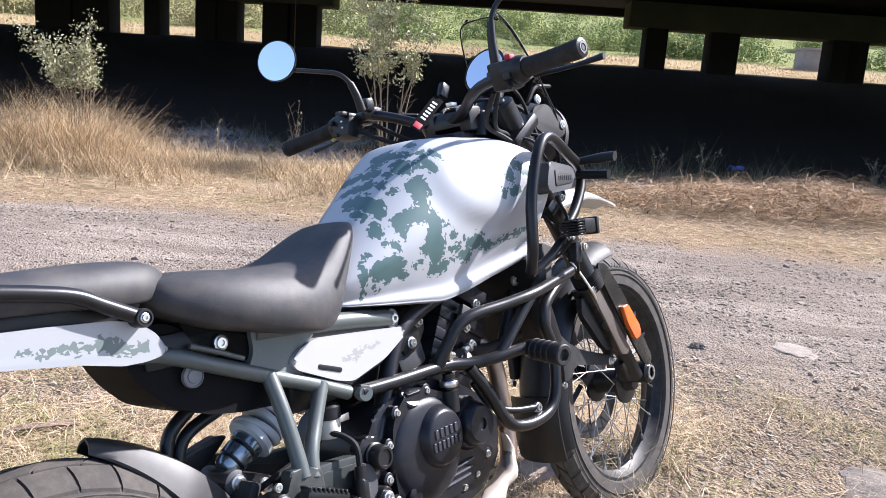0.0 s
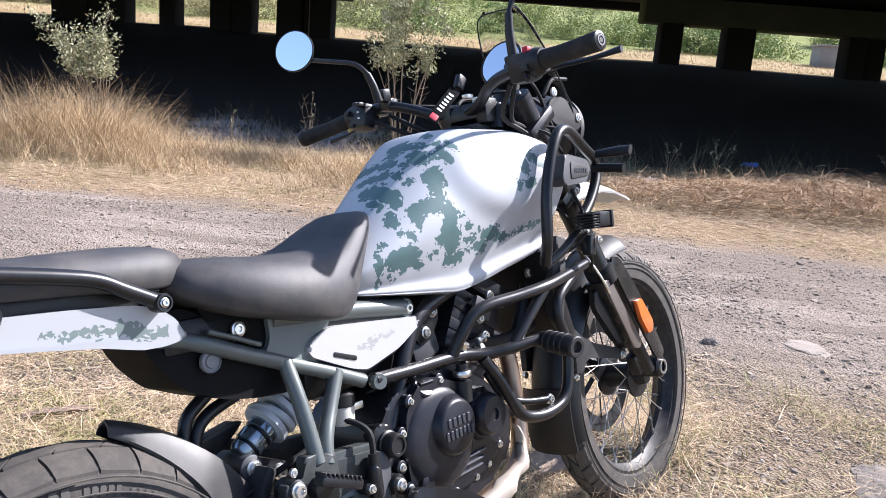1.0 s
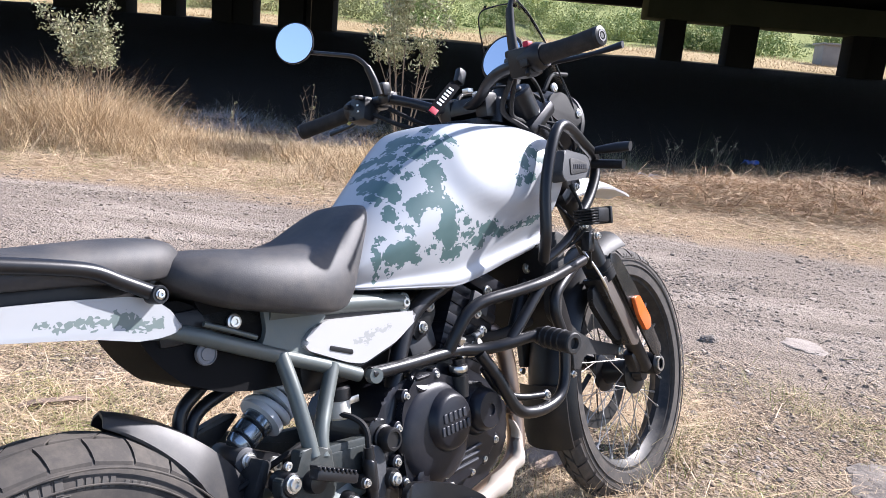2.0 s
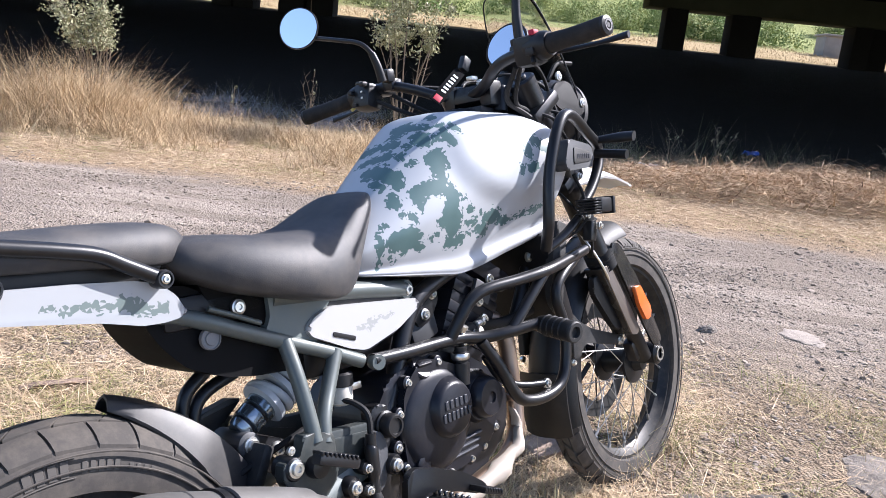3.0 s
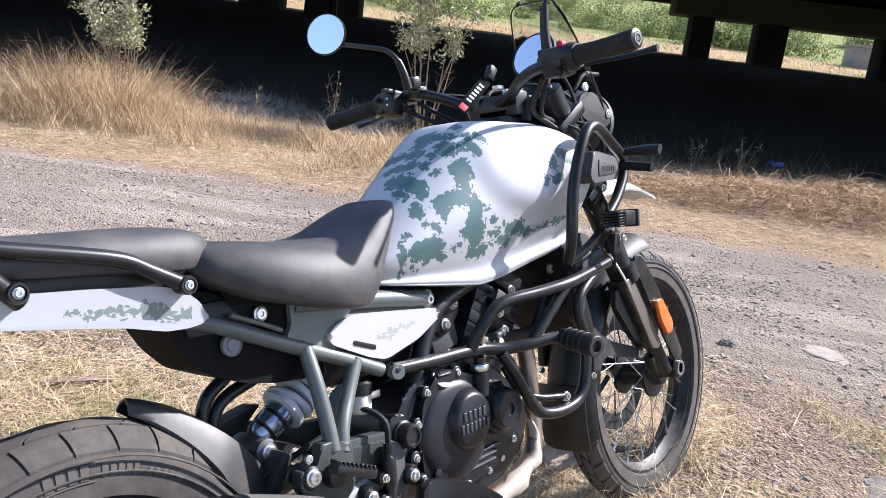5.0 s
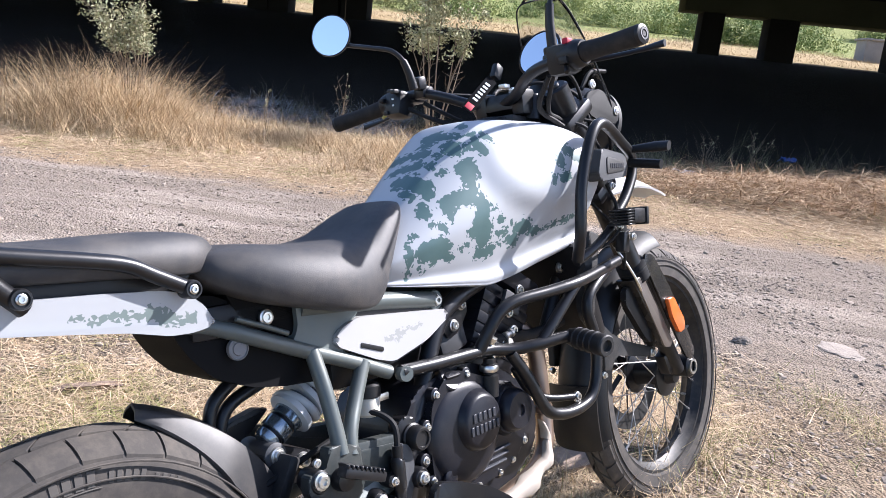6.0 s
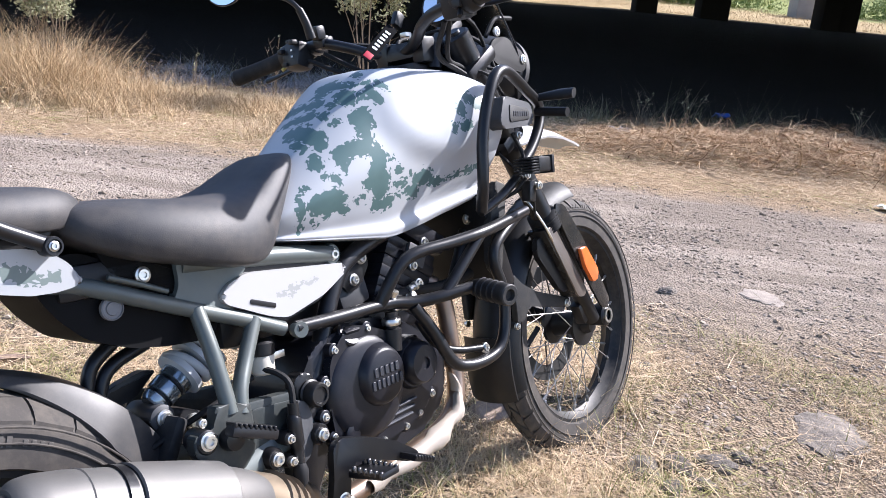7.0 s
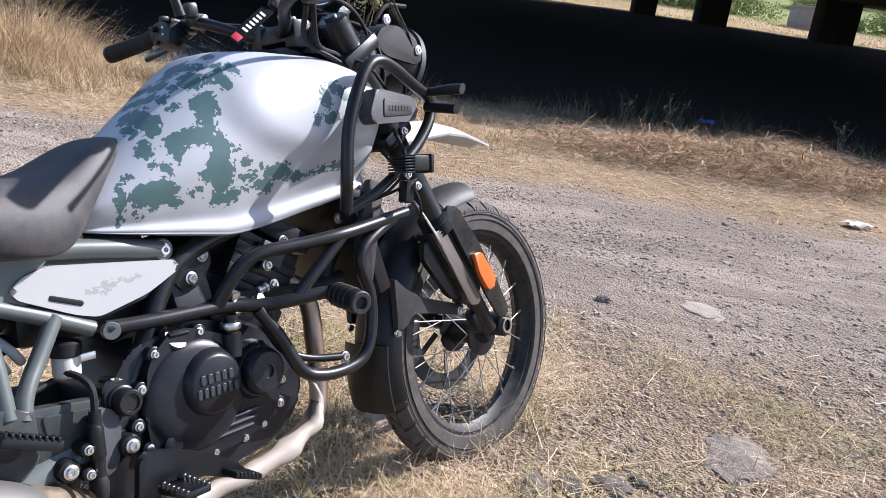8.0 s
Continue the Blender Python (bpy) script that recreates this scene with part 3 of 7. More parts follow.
# fork legs, triple clamps, guards
FORK = Vector((-0.544, 0, 0.839))  # way up the legs
for s in (-1, 1):
    foot = Vector((1.462, s * 0.098, 0.345))
    leg = part("fork_leg", tube([foot + FORK * d for d in (0.0, 0.36)], 0.0215, 20, smooth=False), BLACK_PAINT, bike, "black lower fork tube")
    part("fork_tube", tube([foot + FORK * d for d in (0.33, 0.345, 0.36, 0.50, 0.66, 0.68, 0.83)], [0.031, 0.033, 0.027, 0.0275, 0.0285, 0.031, 0.031], 22, smooth=False), BLACK_PAINT, leg)
    bm = turned([(0.030 + 0.0065 * (k % 2), 0.004 * k - 0.003) for k in range(13)], foot + FORK * 0.315, FORK, 24)
    part("dust_boot", bm, RUBBER_CLEAN, leg)
    part("fork_cap", turned([(0.029, -0.01), (0.031, 0.0), (0.031, 0.014), (0.026, 0.018), (0.014, 0.018), (0.013, 0.024), (0.002, 0.024)], foot + FORK * 0.83, FORK, 24), BLACK_PAINT, leg)
    part("axle_lug", turned([(0.022, -0.05), (0.029, -0.044), (0.029, 0.012), (0.024, 0.016), (0.019, 0.016), (0.018, 0.008), (0.013, 0.008), (0.012, 0.013), (0.004, 0.013)], (1.508, s * 0.105, 0.345), (0, s, 0), 28), BLACK_PAINT, leg)
    part("axle_ring", turned([(0.014, 0.0), (0.020, 0.0), (0.020, 0.004), (0.014, 0.004)], (1.508, s * 0.1215, 0.345), (0, s, 0), 24, cap=False, closed=True), STEEL, leg)
    # guards over the lower tube: a flat shin plate, and an outer blade
    part("shin_guard", plate(rounded([(1.242, 0.610), (1.278, 0.616), (1.404, 0.434), (1.394, 0.420), (1.364, 0.424)], 0.006, 3), s * 0.118, s * 0.124, 0.002), FORK_REFLECTION, leg, "glossy black fork shin guard, brown ground reflection in its colour")
    part("shin_wall", plate([(1.238, 0.606), (1.250, 0.610), (1.376, 0.430), (1.366, 0.422)], s * 0.072, s * 0.121, 0.002), FORK_GREY, leg)
    part("shin_block", plate(rounded([(1.230, 0.592), (1.262, 0.590), (1.354, 0.452), (1.340, 0.438), (1.310, 0.452), (1.224, 0.552)], 0.014, 4), s * 0.088, s * 0.104, 0.005), BLACK_PLASTIC, leg)
    fg = part("fork_guard", plate(rounded([(1.286, 0.668), (1.322, 0.662), (1.398, 0.572), (1.464, 0.470), (1.512, 0.388), (1.494, 0.366), (1.462, 0.380), (1.414, 0.446), (1.358, 0.530), (1.304, 0.612), (1.280, 0.640)], 0.010, 3), s * 0.124, s * 0.130, 0.002), FORK_GREY, leg, "black blade-shaped fork guard")
    part("guard_web", plate([(1.290, 0.655), (1.312, 0.640), (1.372, 0.556), (1.428, 0.470), (1.420, 0.446), (1.350, 0.545), (1.285, 0.625)], s * 0.092, s * 0.110, 0.002), BLACK_PLASTIC, fg)
    if s < 0:
        part("reflector", plate(rounded([(1.364, 0.545), (1.394, 0.548), (1.446, 0.480), (1.442, 0.456), (1.416, 0.452), (1.384, 0.496)], 0.006, 3), -0.141, -0.130, 0.003), AMBER, fg, "amber side reflector")
    part("caliper_lug", block((0.05, 0.03, 0.06), Matrix.Translation((1.43, s * 0.088, 0.375)) @ Matrix.Rotation(radians(-26), 4, "Y"), 0.008), BLACK_PAINT, leg)
    bolt(leg, (1.425, s * 0.104, 0.392), 0.006, (0, s, 0))
lower_clamp = part("lower_clamp", block((0.09, 0.25, 0.035), Matrix.Translation((1.150, 0, 0.830)) @ Matrix.Rotation(radians(-33), 4, "Y"), 0.012), BLACK_PAINT, bike)
upper_clamp = part("upper_clamp", block((0.11, 0.27, 0.032), Matrix.Translation((1.048, 0, 0.992)) @ Matrix.Rotation(radians(-33), 4, "Y"), 0.012), BLACK_PAINT, bike)
part("steering_head", tube([(1.11, 0, 0.82), (1.005, 0, 0.985)], 0.034, 20, smooth=False), FRAME, bike)

# front hugger behind the wheel, its arms, high beak
def fender_strip(r, a0, a1, half, lift, n=18, k=9, thick=0.004):
    bm = bmesh.new()
    rings = []
    for i in range(n + 1):
        a = a0 + (a1 - a0) * i / n
        out, inn = [], []
        for j in range(k + 1):
            u = -1 + 2 * j / k
            drop = lift * abs(u) ** 2.6
            for lst, rr in ((out, r - drop), (inn, r - drop - thick)):
                lst.append(Vector((FWX + rr * math.cos(a), half * u, FWZ + rr * math.sin(a))))
        rings.append(out + inn[::-1])
    return skin(bm, rings)


hugger = part("hugger", fender_strip(0.390, radians(194), radians(112), 0.068, 0.05), BLACK_PLASTIC, bike, "matt black front wheel hugger")
part("hugger_tail", fender_strip(0.402, radians(195), radians(172), 0.066, 0.02), BLACK_PLASTIC, hugger)
part("hugger_front", fender_strip(0.392, radians(112), radians(92), 0.062, 0.04), MATT_PLASTIC, hugger, "grey front lip of the hugger")
for s in (-1, 1):
    part("hugger_arm", plate(rounded([(1.150, 0.520), (1.150, 0.405), (1.176, 0.402), (1.206, 0.432), (1.385, 0.392), (1.392, 0.416), (1.240, 0.462), (1.186, 0.490)], 0.008, 3), s * 0.080, s * 0.064, 0.003), MATT_PLASTIC, hugger, "dark hugger bracket arm")
    bolt(hugger, (1.374, s * 0.082, 0.405), 0.008, (0, s, 0))
    bolt(hugger, (1.155, s * 0.074, 0.395), 0.006, (0, s, 0))
bm = bmesh.new()
rings = []
for x, z, w, d in ((1.19, 0.845, 0.085, 0.035), (1.28, 0.862, 0.085, 0.040), (1.38, 0.865, 0.075, 0.034), (1.47, 0.850, 0.062, 0.026), (1.55, 0.825, 0.048, 0.016), (1.60, 0.806, 0.034, 0.007)):
    rings.append([Vector((x, w * u, z - d * abs(u) ** 1.5)) for u in np.linspace(-1, 1, 11)] + [Vector((x, w * 0.96 * u, z - 0.005 - d * abs(u) ** 1.5)) for u in np.linspace(1, -1, 11)])
part("beak", skin(bm, rings), WHITE_PAINT, bike, "pale grey high front beak")

# frame
for s in (-1, 1):
    sub = part("subframe_rail", tube([(-0.30, s * 0.055, 0.755), (-0.05, s * 0.055, 0.725), (0.13, s * 0.062, 0.690), (0.175, s * 0.072, 0.676), (0.236, s * 0.075, 0.650), (0.324, s * 0.075, 0.614), (0.397, s * 0.077, 0.585), (0.468, s * 0.082, 0.553)], 0.0125, 14), FRAME, bike, "grey-green painted frame tube")
    if s < 0:
        part("rail_strut", tube([(0.314, s * 0.078, 0.620), (0.315, s * 0.10, 0.56), (0.316, s * 0.116, 0.50), (0.316, s * 0.124, 0.462)], 0.0125, 14), FRAME, sub)
        part("rail_strut", tube([(0.414, s * 0.080, 0.582), (0.378, s * 0.095, 0.53), (0.348, s * 0.112, 0.49), (0.336, s * 0.122, 0.455)], 0.0125, 14), FRAME, sub)
    bm = bmesh.new()
    tube([(0.30, s * 0.07, 0.688), (0.475, s * 0.070, 0.674), (0.602, s * 0.070, 0.657)], 0.0155, 14, bm=bm)
    top = part("seat_rail", bm, FRAME, bike, "grey-green painted frame tube")
    part("rail_end", turned([(0.019, -0.02), (0.0195, 0.006), (0.017, 0.010), (0.003, 0.010)], (0.602, s * 0.068, 0.656), (0, s, 0), 22), FRAME, top)
    bolt(top, (0.602, s * 0.078, 0.656), 0.0085, (0, s, 0), 0.008)
    # main spars down from the head and to the pivot
    part("main_spar", tube([(1.10, s * 0.035, 0.905), (0.98, s * 0.060, 0.79), (0.82, s * 0.068, 0.70), (0.66, s * 0.070, 0.648), (0.60, s * 0.072, 0.60), (0.53, s * 0.080, 0.48), (0.47, s * 0.085, 0.40)], 0.0165, 12), BLACK_PAINT, bike)
    part("down_tube", tube([(1.14, s * 0.025, 0.83), (1.03, s * 0.055, 0.66), (0.94, s * 0.062, 0.52)], 0.015, 12), BLACK_PAINT, bike)
    mp = part("engine_plate", plate(rounded([(0.628, 0.655), (0.690, 0.652), (0.702, 0.625), (0.672, 0.585), (0.640, 0.575), (0.622, 0.600)], 0.010, 3), s * 0.058, s * 0.066, 0.002), BLACK_PAINT, bike, "black engine mounting plate")
    for x, z in ((0.680, 0.636), (0.646, 0.640), (0.655, 0.600)):
        bolt(mp, (x, s * 0.068, z), 0.0085, (0, s, 0), 0.007)
    pl = part("foot_plate", plate(rounded([(0.286, 0.482), (0.318, 0.478), (0.350, 0.468), (0.350, 0.400), (0.318, 0.372), (0.284, 0.382), (0.244, 0.420), (0.246, 0.450), (0.284, 0.448)], 0.008, 3), s * 0.110, s * 0.132, 0.004), FOOT_PLATE, bike, "grey-green footrest bracket plate")
    pv = part("pivot_plate", plate(rounded([(0.340, 0.462), (0.486, 0.448), (0.492, 0.400), (0.470, 0.350), (0.36, 0.352)], 0.010, 3), s * 0.070, s * 0.094, 0.006), FOOT_PLATE, bike, "grey-green painted pivot plate")
    part("pivot_inset", plate(rounded([(0.372, 0.446), (0.470, 0.436), (0.474, 0.402), (0.378, 0.404)], 0.008, 3), s * 0.0935, s * 0.0965, 0.001), FOOT_PLATE, pv)
    part("plate_boss", turned([(0.018, -0.03), (0.018, 0.004), (0.016, 0.006), (0.003, 0.006)], (0.266, s * 0.128, 0.436), (0, s, 0), 24), BLACK_PAINT, pl)
    bolt(pl, (0.266, s * 0.136, 0.438), 0.0105, (0, s, 0), 0.007)
    bolt(pl, (0.262, s * 0.134, 0.466), 0.005, (0, s, 0), 0.003)
    part("peg_hinge", turned([(0.016, -0.03), (0.018, 0.0), (0.016, 0.012), (0.006, 0.014), (0.001, 0.014)], (0.302, s * 0.138, 0.430), (0, s, 0), 22), BLACK_PAINT, pl)
    rod = part("pillion_peg", block((0.085, 0.022, 0.017), Matrix.Translation((0.328, s * 0.155, 0.433)) @ Matrix.Rotation(radians(22), 4, "Y"), 0.005), BLACK_PAINT, pl, "folded black pillion footrest")
    for k in range(9):
        part("peg_tooth", block((0.005, 0.024, 0.007), Matrix.Translation((0.295 + 0.0084 * k, s * 0.155, 0.4560 - 0.0034 * k)), 0.0012, seg=1), BLACK_PAINT, rod)
part("airbox", block((0.22, 0.12, 0.16), Matrix.Translation((0.48, 0.01, 0.615)), 0.02), BLACK_PLASTIC, bike)
part("seat_base", block((0.36, 0.14, 0.05), Matrix.Translation((0.30, 0, 0.690)), 0.012), BLACK_PLASTIC, bike)

# under-tail moulding
ut = part("undertail", plate(rounded([(0.082, 0.730), (0.099, 0.676), (0.119, 0.645), (0.152, 0.611), (0.214, 0.584), (0.268, 0.573), (0.345, 0.566), (0.372, 0.600), (0.330, 0.640), (0.24, 0.690), (0.16, 0.730)], 0.012, 3), -0.062, 0.062, 0.006), UNDER, bike, "black plastic under-tail moulding")
part("undertail_button", turned([(0.0165, -0.004), (0.0165, 0.003), (0.0145, 0.004), (0.014, 0.002), (0.010, 0.002), (0.009, 0.004), (0.001, 0.004)], (0.189, -0.071, 0.647), (0, -1, 0), 26), ARM_GREY, ut)
bolt(ut, (0.240, -0.075, 0.685), 0.009, (0, -1, 0), 0.004)
part("side_rod", tube([(0.184, -0.082, 0.692), (0.226, -0.084, 0.675), (0.269, -0.084, 0.656)], 0.0042, 10), FRAME, ut)
part("seat_lock_box", plate(rounded([(0.17, 0.745), (0.30, 0.700), (0.318, 0.672), (0.305, 0.640), (0.20, 0.686)], 0.010, 3), -0.070, 0.070, 0.004), UNDER, ut)

# grey filler panel and white side covers
for s in (-1, 1):
    part("filler_panel", plate(rounded([(0.276, 0.634), (0.292, 0.660), (0.290, 0.700), (0.352, 0.700), (0.420, 0.672), (0.395, 0.648), (0.366, 0.630), (0.385, 0.602), (0.340, 0.612)], 0.012, 4), s * 0.060, s * 0.080, 0.005, seg=3), GREY_PANEL, bike, "grey-green plastic filler panel")
    sc = part("side_cover", plate(rounded([(0.354, 0.630), (0.370, 0.646), (0.405, 0.658), (0.619, 0.638), (0.620, 0.622), (0.562, 0.592), (0.478, 0.570), (0.442, 0.580), (0.362, 0.616)], 0.012, 4), s * 0.060, s * 0.088, 0.008, seg=3), COVER_PAINT, bike, "white side cover with faded green print")
    part("cover_slot", plate(rounded([(0.407, 0.616), (0.456, 0.599), (0.454, 0.591), (0.405, 0.608)], 0.003, 2), s * 0.0895, s * 0.080, 0.001), BLACK_PLASTIC, sc)
    part("cover_back", plate(rounded([(0.343, 0.628), (0.362, 0.654), (0.402, 0.666), (0.629, 0.645), (0.632, 0.620), (0.568, 0.584), (0.480, 0.561), (0.438, 0.571), (0.352, 0.608)], 0.014, 4), s * 0.050, s * 0.074, 0.003), BLACK_PLASTIC, sc)


# tank, seats, tail: lofted bodies
def body(stations, shape, name, material, label, swell=None, fine_x=4, fine_y=3):
    """A body lofted along x. A station: x, half width, bottom, top. swell(x, y, z) may push the flanks out."""
    bm = bmesh.new()
    xs = [q[0] for q in stations]
    fine = [a + (b - a) * k / fine_x for a, b in zip(xs, xs[1:]) for k in range(fine_x)] + [xs[-1]]
    cols = [smooth_path([(q[0], q[i], 0) for q in stations], 8) for i in (1, 2, 3)]
    rings = []
    for x in fine:
        w, lo, hi = (interp(x, [v.x for v in c], [v.y for v in c]) for c in cols)
        half = smooth_path([(w * a, 0, lo + (hi - lo) * b) for a, b in shape(x)], fine_y)
        ring = [Vector((x, v.x, v.z)) for v in half] + [Vector((x, -v.x, v.z)) for v in half[::-1]][1:-1]
        if swell:
            ring = [Vector((v.x, v.y + math.copysign(swell(*v), v.y) if abs(v.y) > 1e-5 else 0.0, v.z)) for v in ring]
        rings.append(ring)
    return part(name, skin(bm, rings), material, bike, label, sharp=50)


def tank_shape(x):
    # flat crown, shoulder, flank, knee hollow and flange
    f = min(max((x - 0.56) / 0.4, 0), 1)
    return [(0.0, 1.0), (0.26 + 0.04 * f, 0.997), (0.46 + 0.12 * f, 0.965 + 0.012 * f), (0.68 + 0.16 * f, 0.855 + 0.03 * f), (0.88 + 0.10 * f, 0.69 + 0.03 * f), (1.0, 0.50 + 0.03 * f), (0.985 - 0.06 * f, 0.35), (0.93 - 0.15 * f, 0.21), (0.88 - 0.22 * f, 0.11), (0.91 - 0.21 * f, 0.05), (0.90 - 0.22 * f, 0.02), (0.86 - 0.24 * f, 0.0), (0.45, -0.01), (0.0, -0.01)]


def tank_swell(x, y, z):
    # the shoulder bulges out ahead of the knee recess
    r = math.hypot((x - 0.885) / (0.195 if x < 0.885 else 0.26), (z - 0.892) / (0.110 if z < 0.892 else 0.13))
    t = min(max((1.0 - r) / 0.42, 0.0), 1.0)
    return 0.0120 * t * t * (3 - 2 * t)


tank = body([(0.468, 0.070, 0.700, 0.748), (0.50, 0.088, 0.694, 0.786), (0.56, 0.106, 0.686, 0.840), (0.60, 0.115, 0.681, 0.875), (0.64, 0.124, 0.676, 0.908), (0.68, 0.131, 0.671, 0.941), (0.715, 0.136, 0.667, 0.968), (0.75, 0.140, 0.669, 0.985), (0.82, 0.146, 0.679, 0.990), (0.88, 0.152, 0.690, 0.988),
             (0.96, 0.164, 0.704, 0.983), (1.03, 0.164, 0.720, 0.966), (1.062, 0.130, 0.736, 0.950), (1.080, 0.075, 0.76, 0.928)], tank_shape, "fuel_tank", TANK_PAINT, "pale grey fuel tank with ragged dark green camouflage", tank_swell, 6, 5)
cap = part("filler_cap", turned([(0.045, -0.012), (0.047, 0.0), (0.044, 0.008), (0.030, 0.011), (0.028, 0.009), (0.001, 0.010)], (0.925, 0.01, 0.990), (0.08, 0, 1), 36), BLACK_PAINT, tank, "black fuel filler cap")
part("cap_key_cover", block((0.030, 0.016, 0.006), Matrix.Translation((0.925, 0.01, 1.002)), 0.002), DARK_STEEL, tank)
part("tank_centre_trim", block((0.075, 0.085, 0.022), Matrix.Translation((0.950, -0.010, 0.990)) @ Matrix.Rotation(radians(6), 4, "Y"), 0.007), BLACK_PLASTIC, tank)


def seat_shape(x):
    return [(0.0, 1.0), (0.40, 0.99), (0.68, 0.95), (0.86, 0.83), (0.97, 0.58), (1.0, 0.32), (0.96, 0.10), (0.86, 0.0), (0.4, 0.0), (0.0, 0.0)]


seat = body([(0.128, 0.070, 0.766, 0.786), (0.155, 0.106, 0.740, 0.795), (0.21, 0.134, 0.714, 0.798), (0.28, 0.148, 0.694, 0.791), (0.36, 0.148, 0.676, 0.786), (0.41, 0.138, 0.674, 0.790), (0.445, 0.124, 0.690, 0.800), (0.475, 0.108, 0.724, 0.816), (0.505, 0.092, 0.760, 0.832), (0.535, 0.074, 0.795, 0.843), (0.562, 0.050, 0.818, 0.842)],
            seat_shape, "rider_seat", SEAT, "dark grey vinyl rider seat")
pillion = body([(-0.46, 0.070, 0.800, 0.842), (-0.40, 0.095, 0.790, 0.850), (-0.25, 0.106, 0.785, 0.842), (-0.10, 0.108, 0.778, 0.830), (0.02, 0.106, 0.770, 0.829), (0.08, 0.102, 0.764, 0.828), (0.13, 0.092, 0.764, 0.823), (0.160, 0.074, 0.772, 0.815), (0.180, 0.048, 0.784, 0.804)],
               seat_shape, "pillion_seat", SEAT, "dark grey vinyl pillion seat")
part("pillion_base", plate(rounded([(-0.44, 0.790), (-0.44, 0.755), (0.09, 0.735), (0.12, 0.752), (0.12, 0.775)], 0.01, 3), -0.082, 0.082, 0.006), BLACK_PLASTIC, pillion)

for s in (-1, 1):
    def tail_bend(x, y, z):
        inward = 0.018 * max((x - 0.02) / 0.14, 0) ** 2
        mid = 0.712 - 0.22 * min(x - 0.05, 0)
        return Vector((x, y - s * inward - s * 0.006 * min(abs(z - mid) / 0.03, 1.5) ** 2, z))
    tp = part("tail_panel", plate(rounded([(0.150, 0.694), (0.128, 0.722), (0.106, 0.740), (0.073, 0.748), (-0.013, 0.756), (-0.10, 0.761), (-0.25, 0.778), (-0.44, 0.800), (-0.46, 0.790), (-0.40, 0.756), (-0.25, 0.738), (-0.118, 0.722), (-0.053, 0.713), (0.019, 0.702), (0.075, 0.688), (0.109, 0.686), (0.132, 0.688)], 0.006, 3), s * 0.066, s * 0.106, 0.006, seg=2, at=tail_bend), TAIL_PAINT, bike, "white tail side panel with grey-green camouflage print")
    gr = part("grab_rail", tube([(-0.46, s * 0.104, 0.868), (-0.30, s * 0.110, 0.846), (-0.113, s * 0.112, 0.813), (-0.03, s * 0.112, 0.799), (0.020, s * 0.111, 0.788), (0.055, s * 0.109, 0.771), (0.100, s * 0.106, 0.749)], 0.0102, 14), BLACK_PAINT, bike, "black tubular grab rail")
    for x, z in ((0.104, 0.746), (-0.108, 0.764)):
        part("rail_boss", turned([(0.011, -0.025), (0.0130, 0.0), (0.0130, 0.016), (0.0115, 0.019), (0.0092, 0.019), (0.0088, 0.016), (0.002, 0.016)], (x, s * 0.100, z), (0, s, 0), 22), BLACK_PAINT, gr)
        bolt(gr, (x, s * 0.117, z), 0.0050, (0, s, 0), 0.004)
    part("rail_leg", tube([(-0.10, s * 0.098, 0.752), (-0.13, s * 0.106, 0.78), (-0.17, s * 0.110, 0.820)], 0.012, 12), BLACK_PAINT, gr)

# rear hugger
bm = bmesh.new()
rings = []
for a_deg in np.linspace(73, 27, 16):
    a = radians(a_deg)
    t = (73 - a_deg) / 46
    half = 0.018 + 0.048 * min(t * 1.7, 1) ** 0.75
    skirt = 0.008 + 0.046 * min(t * 1.5, 1)
    r = 0.350
    for_out = [(r - 0.010 * abs(u) - skirt * max((abs(u) - 0.66) / 0.34, 0) ** 1.25, u) for u in np.linspace(-1, 1, 25)]
    rings.append([Vector((-0.045 + q * math.cos(a), half * u, 0.258 + q * math.sin(a))) for q, u in for_out] + [Vector((-0.045 + (q - 0.004) * math.cos(a), half * 0.96 * u, 0.258 + (q - 0.004) * math.sin(a))) for q, u in for_out[::-1]])
rh = part("rear_hugger", skin(bm, rings), HUGGER, bike, "matt dark grey rear wheel hugger")
part("hugger_stay", tube([(0.160, 0.0, 0.470), (0.171, 0.0, 0.530), (0.183, 0.0, 0.562), (0.222, 0.0, 0.590)], 0.0105, 10), BLACK_PAINT, rh)
part("hugger_stay", tube([(0.180, 0.0, 0.470), (0.192, 0.0, 0.530), (0.216, 0.0, 0.556), (0.270, 0.0, 0.574)], 0.0105, 10), BLACK_PAINT, rh)
part("chain_guard", plate(rounded([(0.293, 0.523), (0.27, 0.529), (0.233, 0.521), (0.198, 0.511), (0.216, 0.485), (0.251, 0.49)], 0.006, 3), 0.022, 0.040, 0.003), BLACK_PLASTIC, rh, "black pointed chain guard")
part("hugger_band", block((0.02, 0.15, 0.075), Matrix.Translation((0.252, 0.0, 0.432)) @ Matrix.Rotation(radians(28), 4, "Y"), 0.006), MATT_PLASTIC, rh)

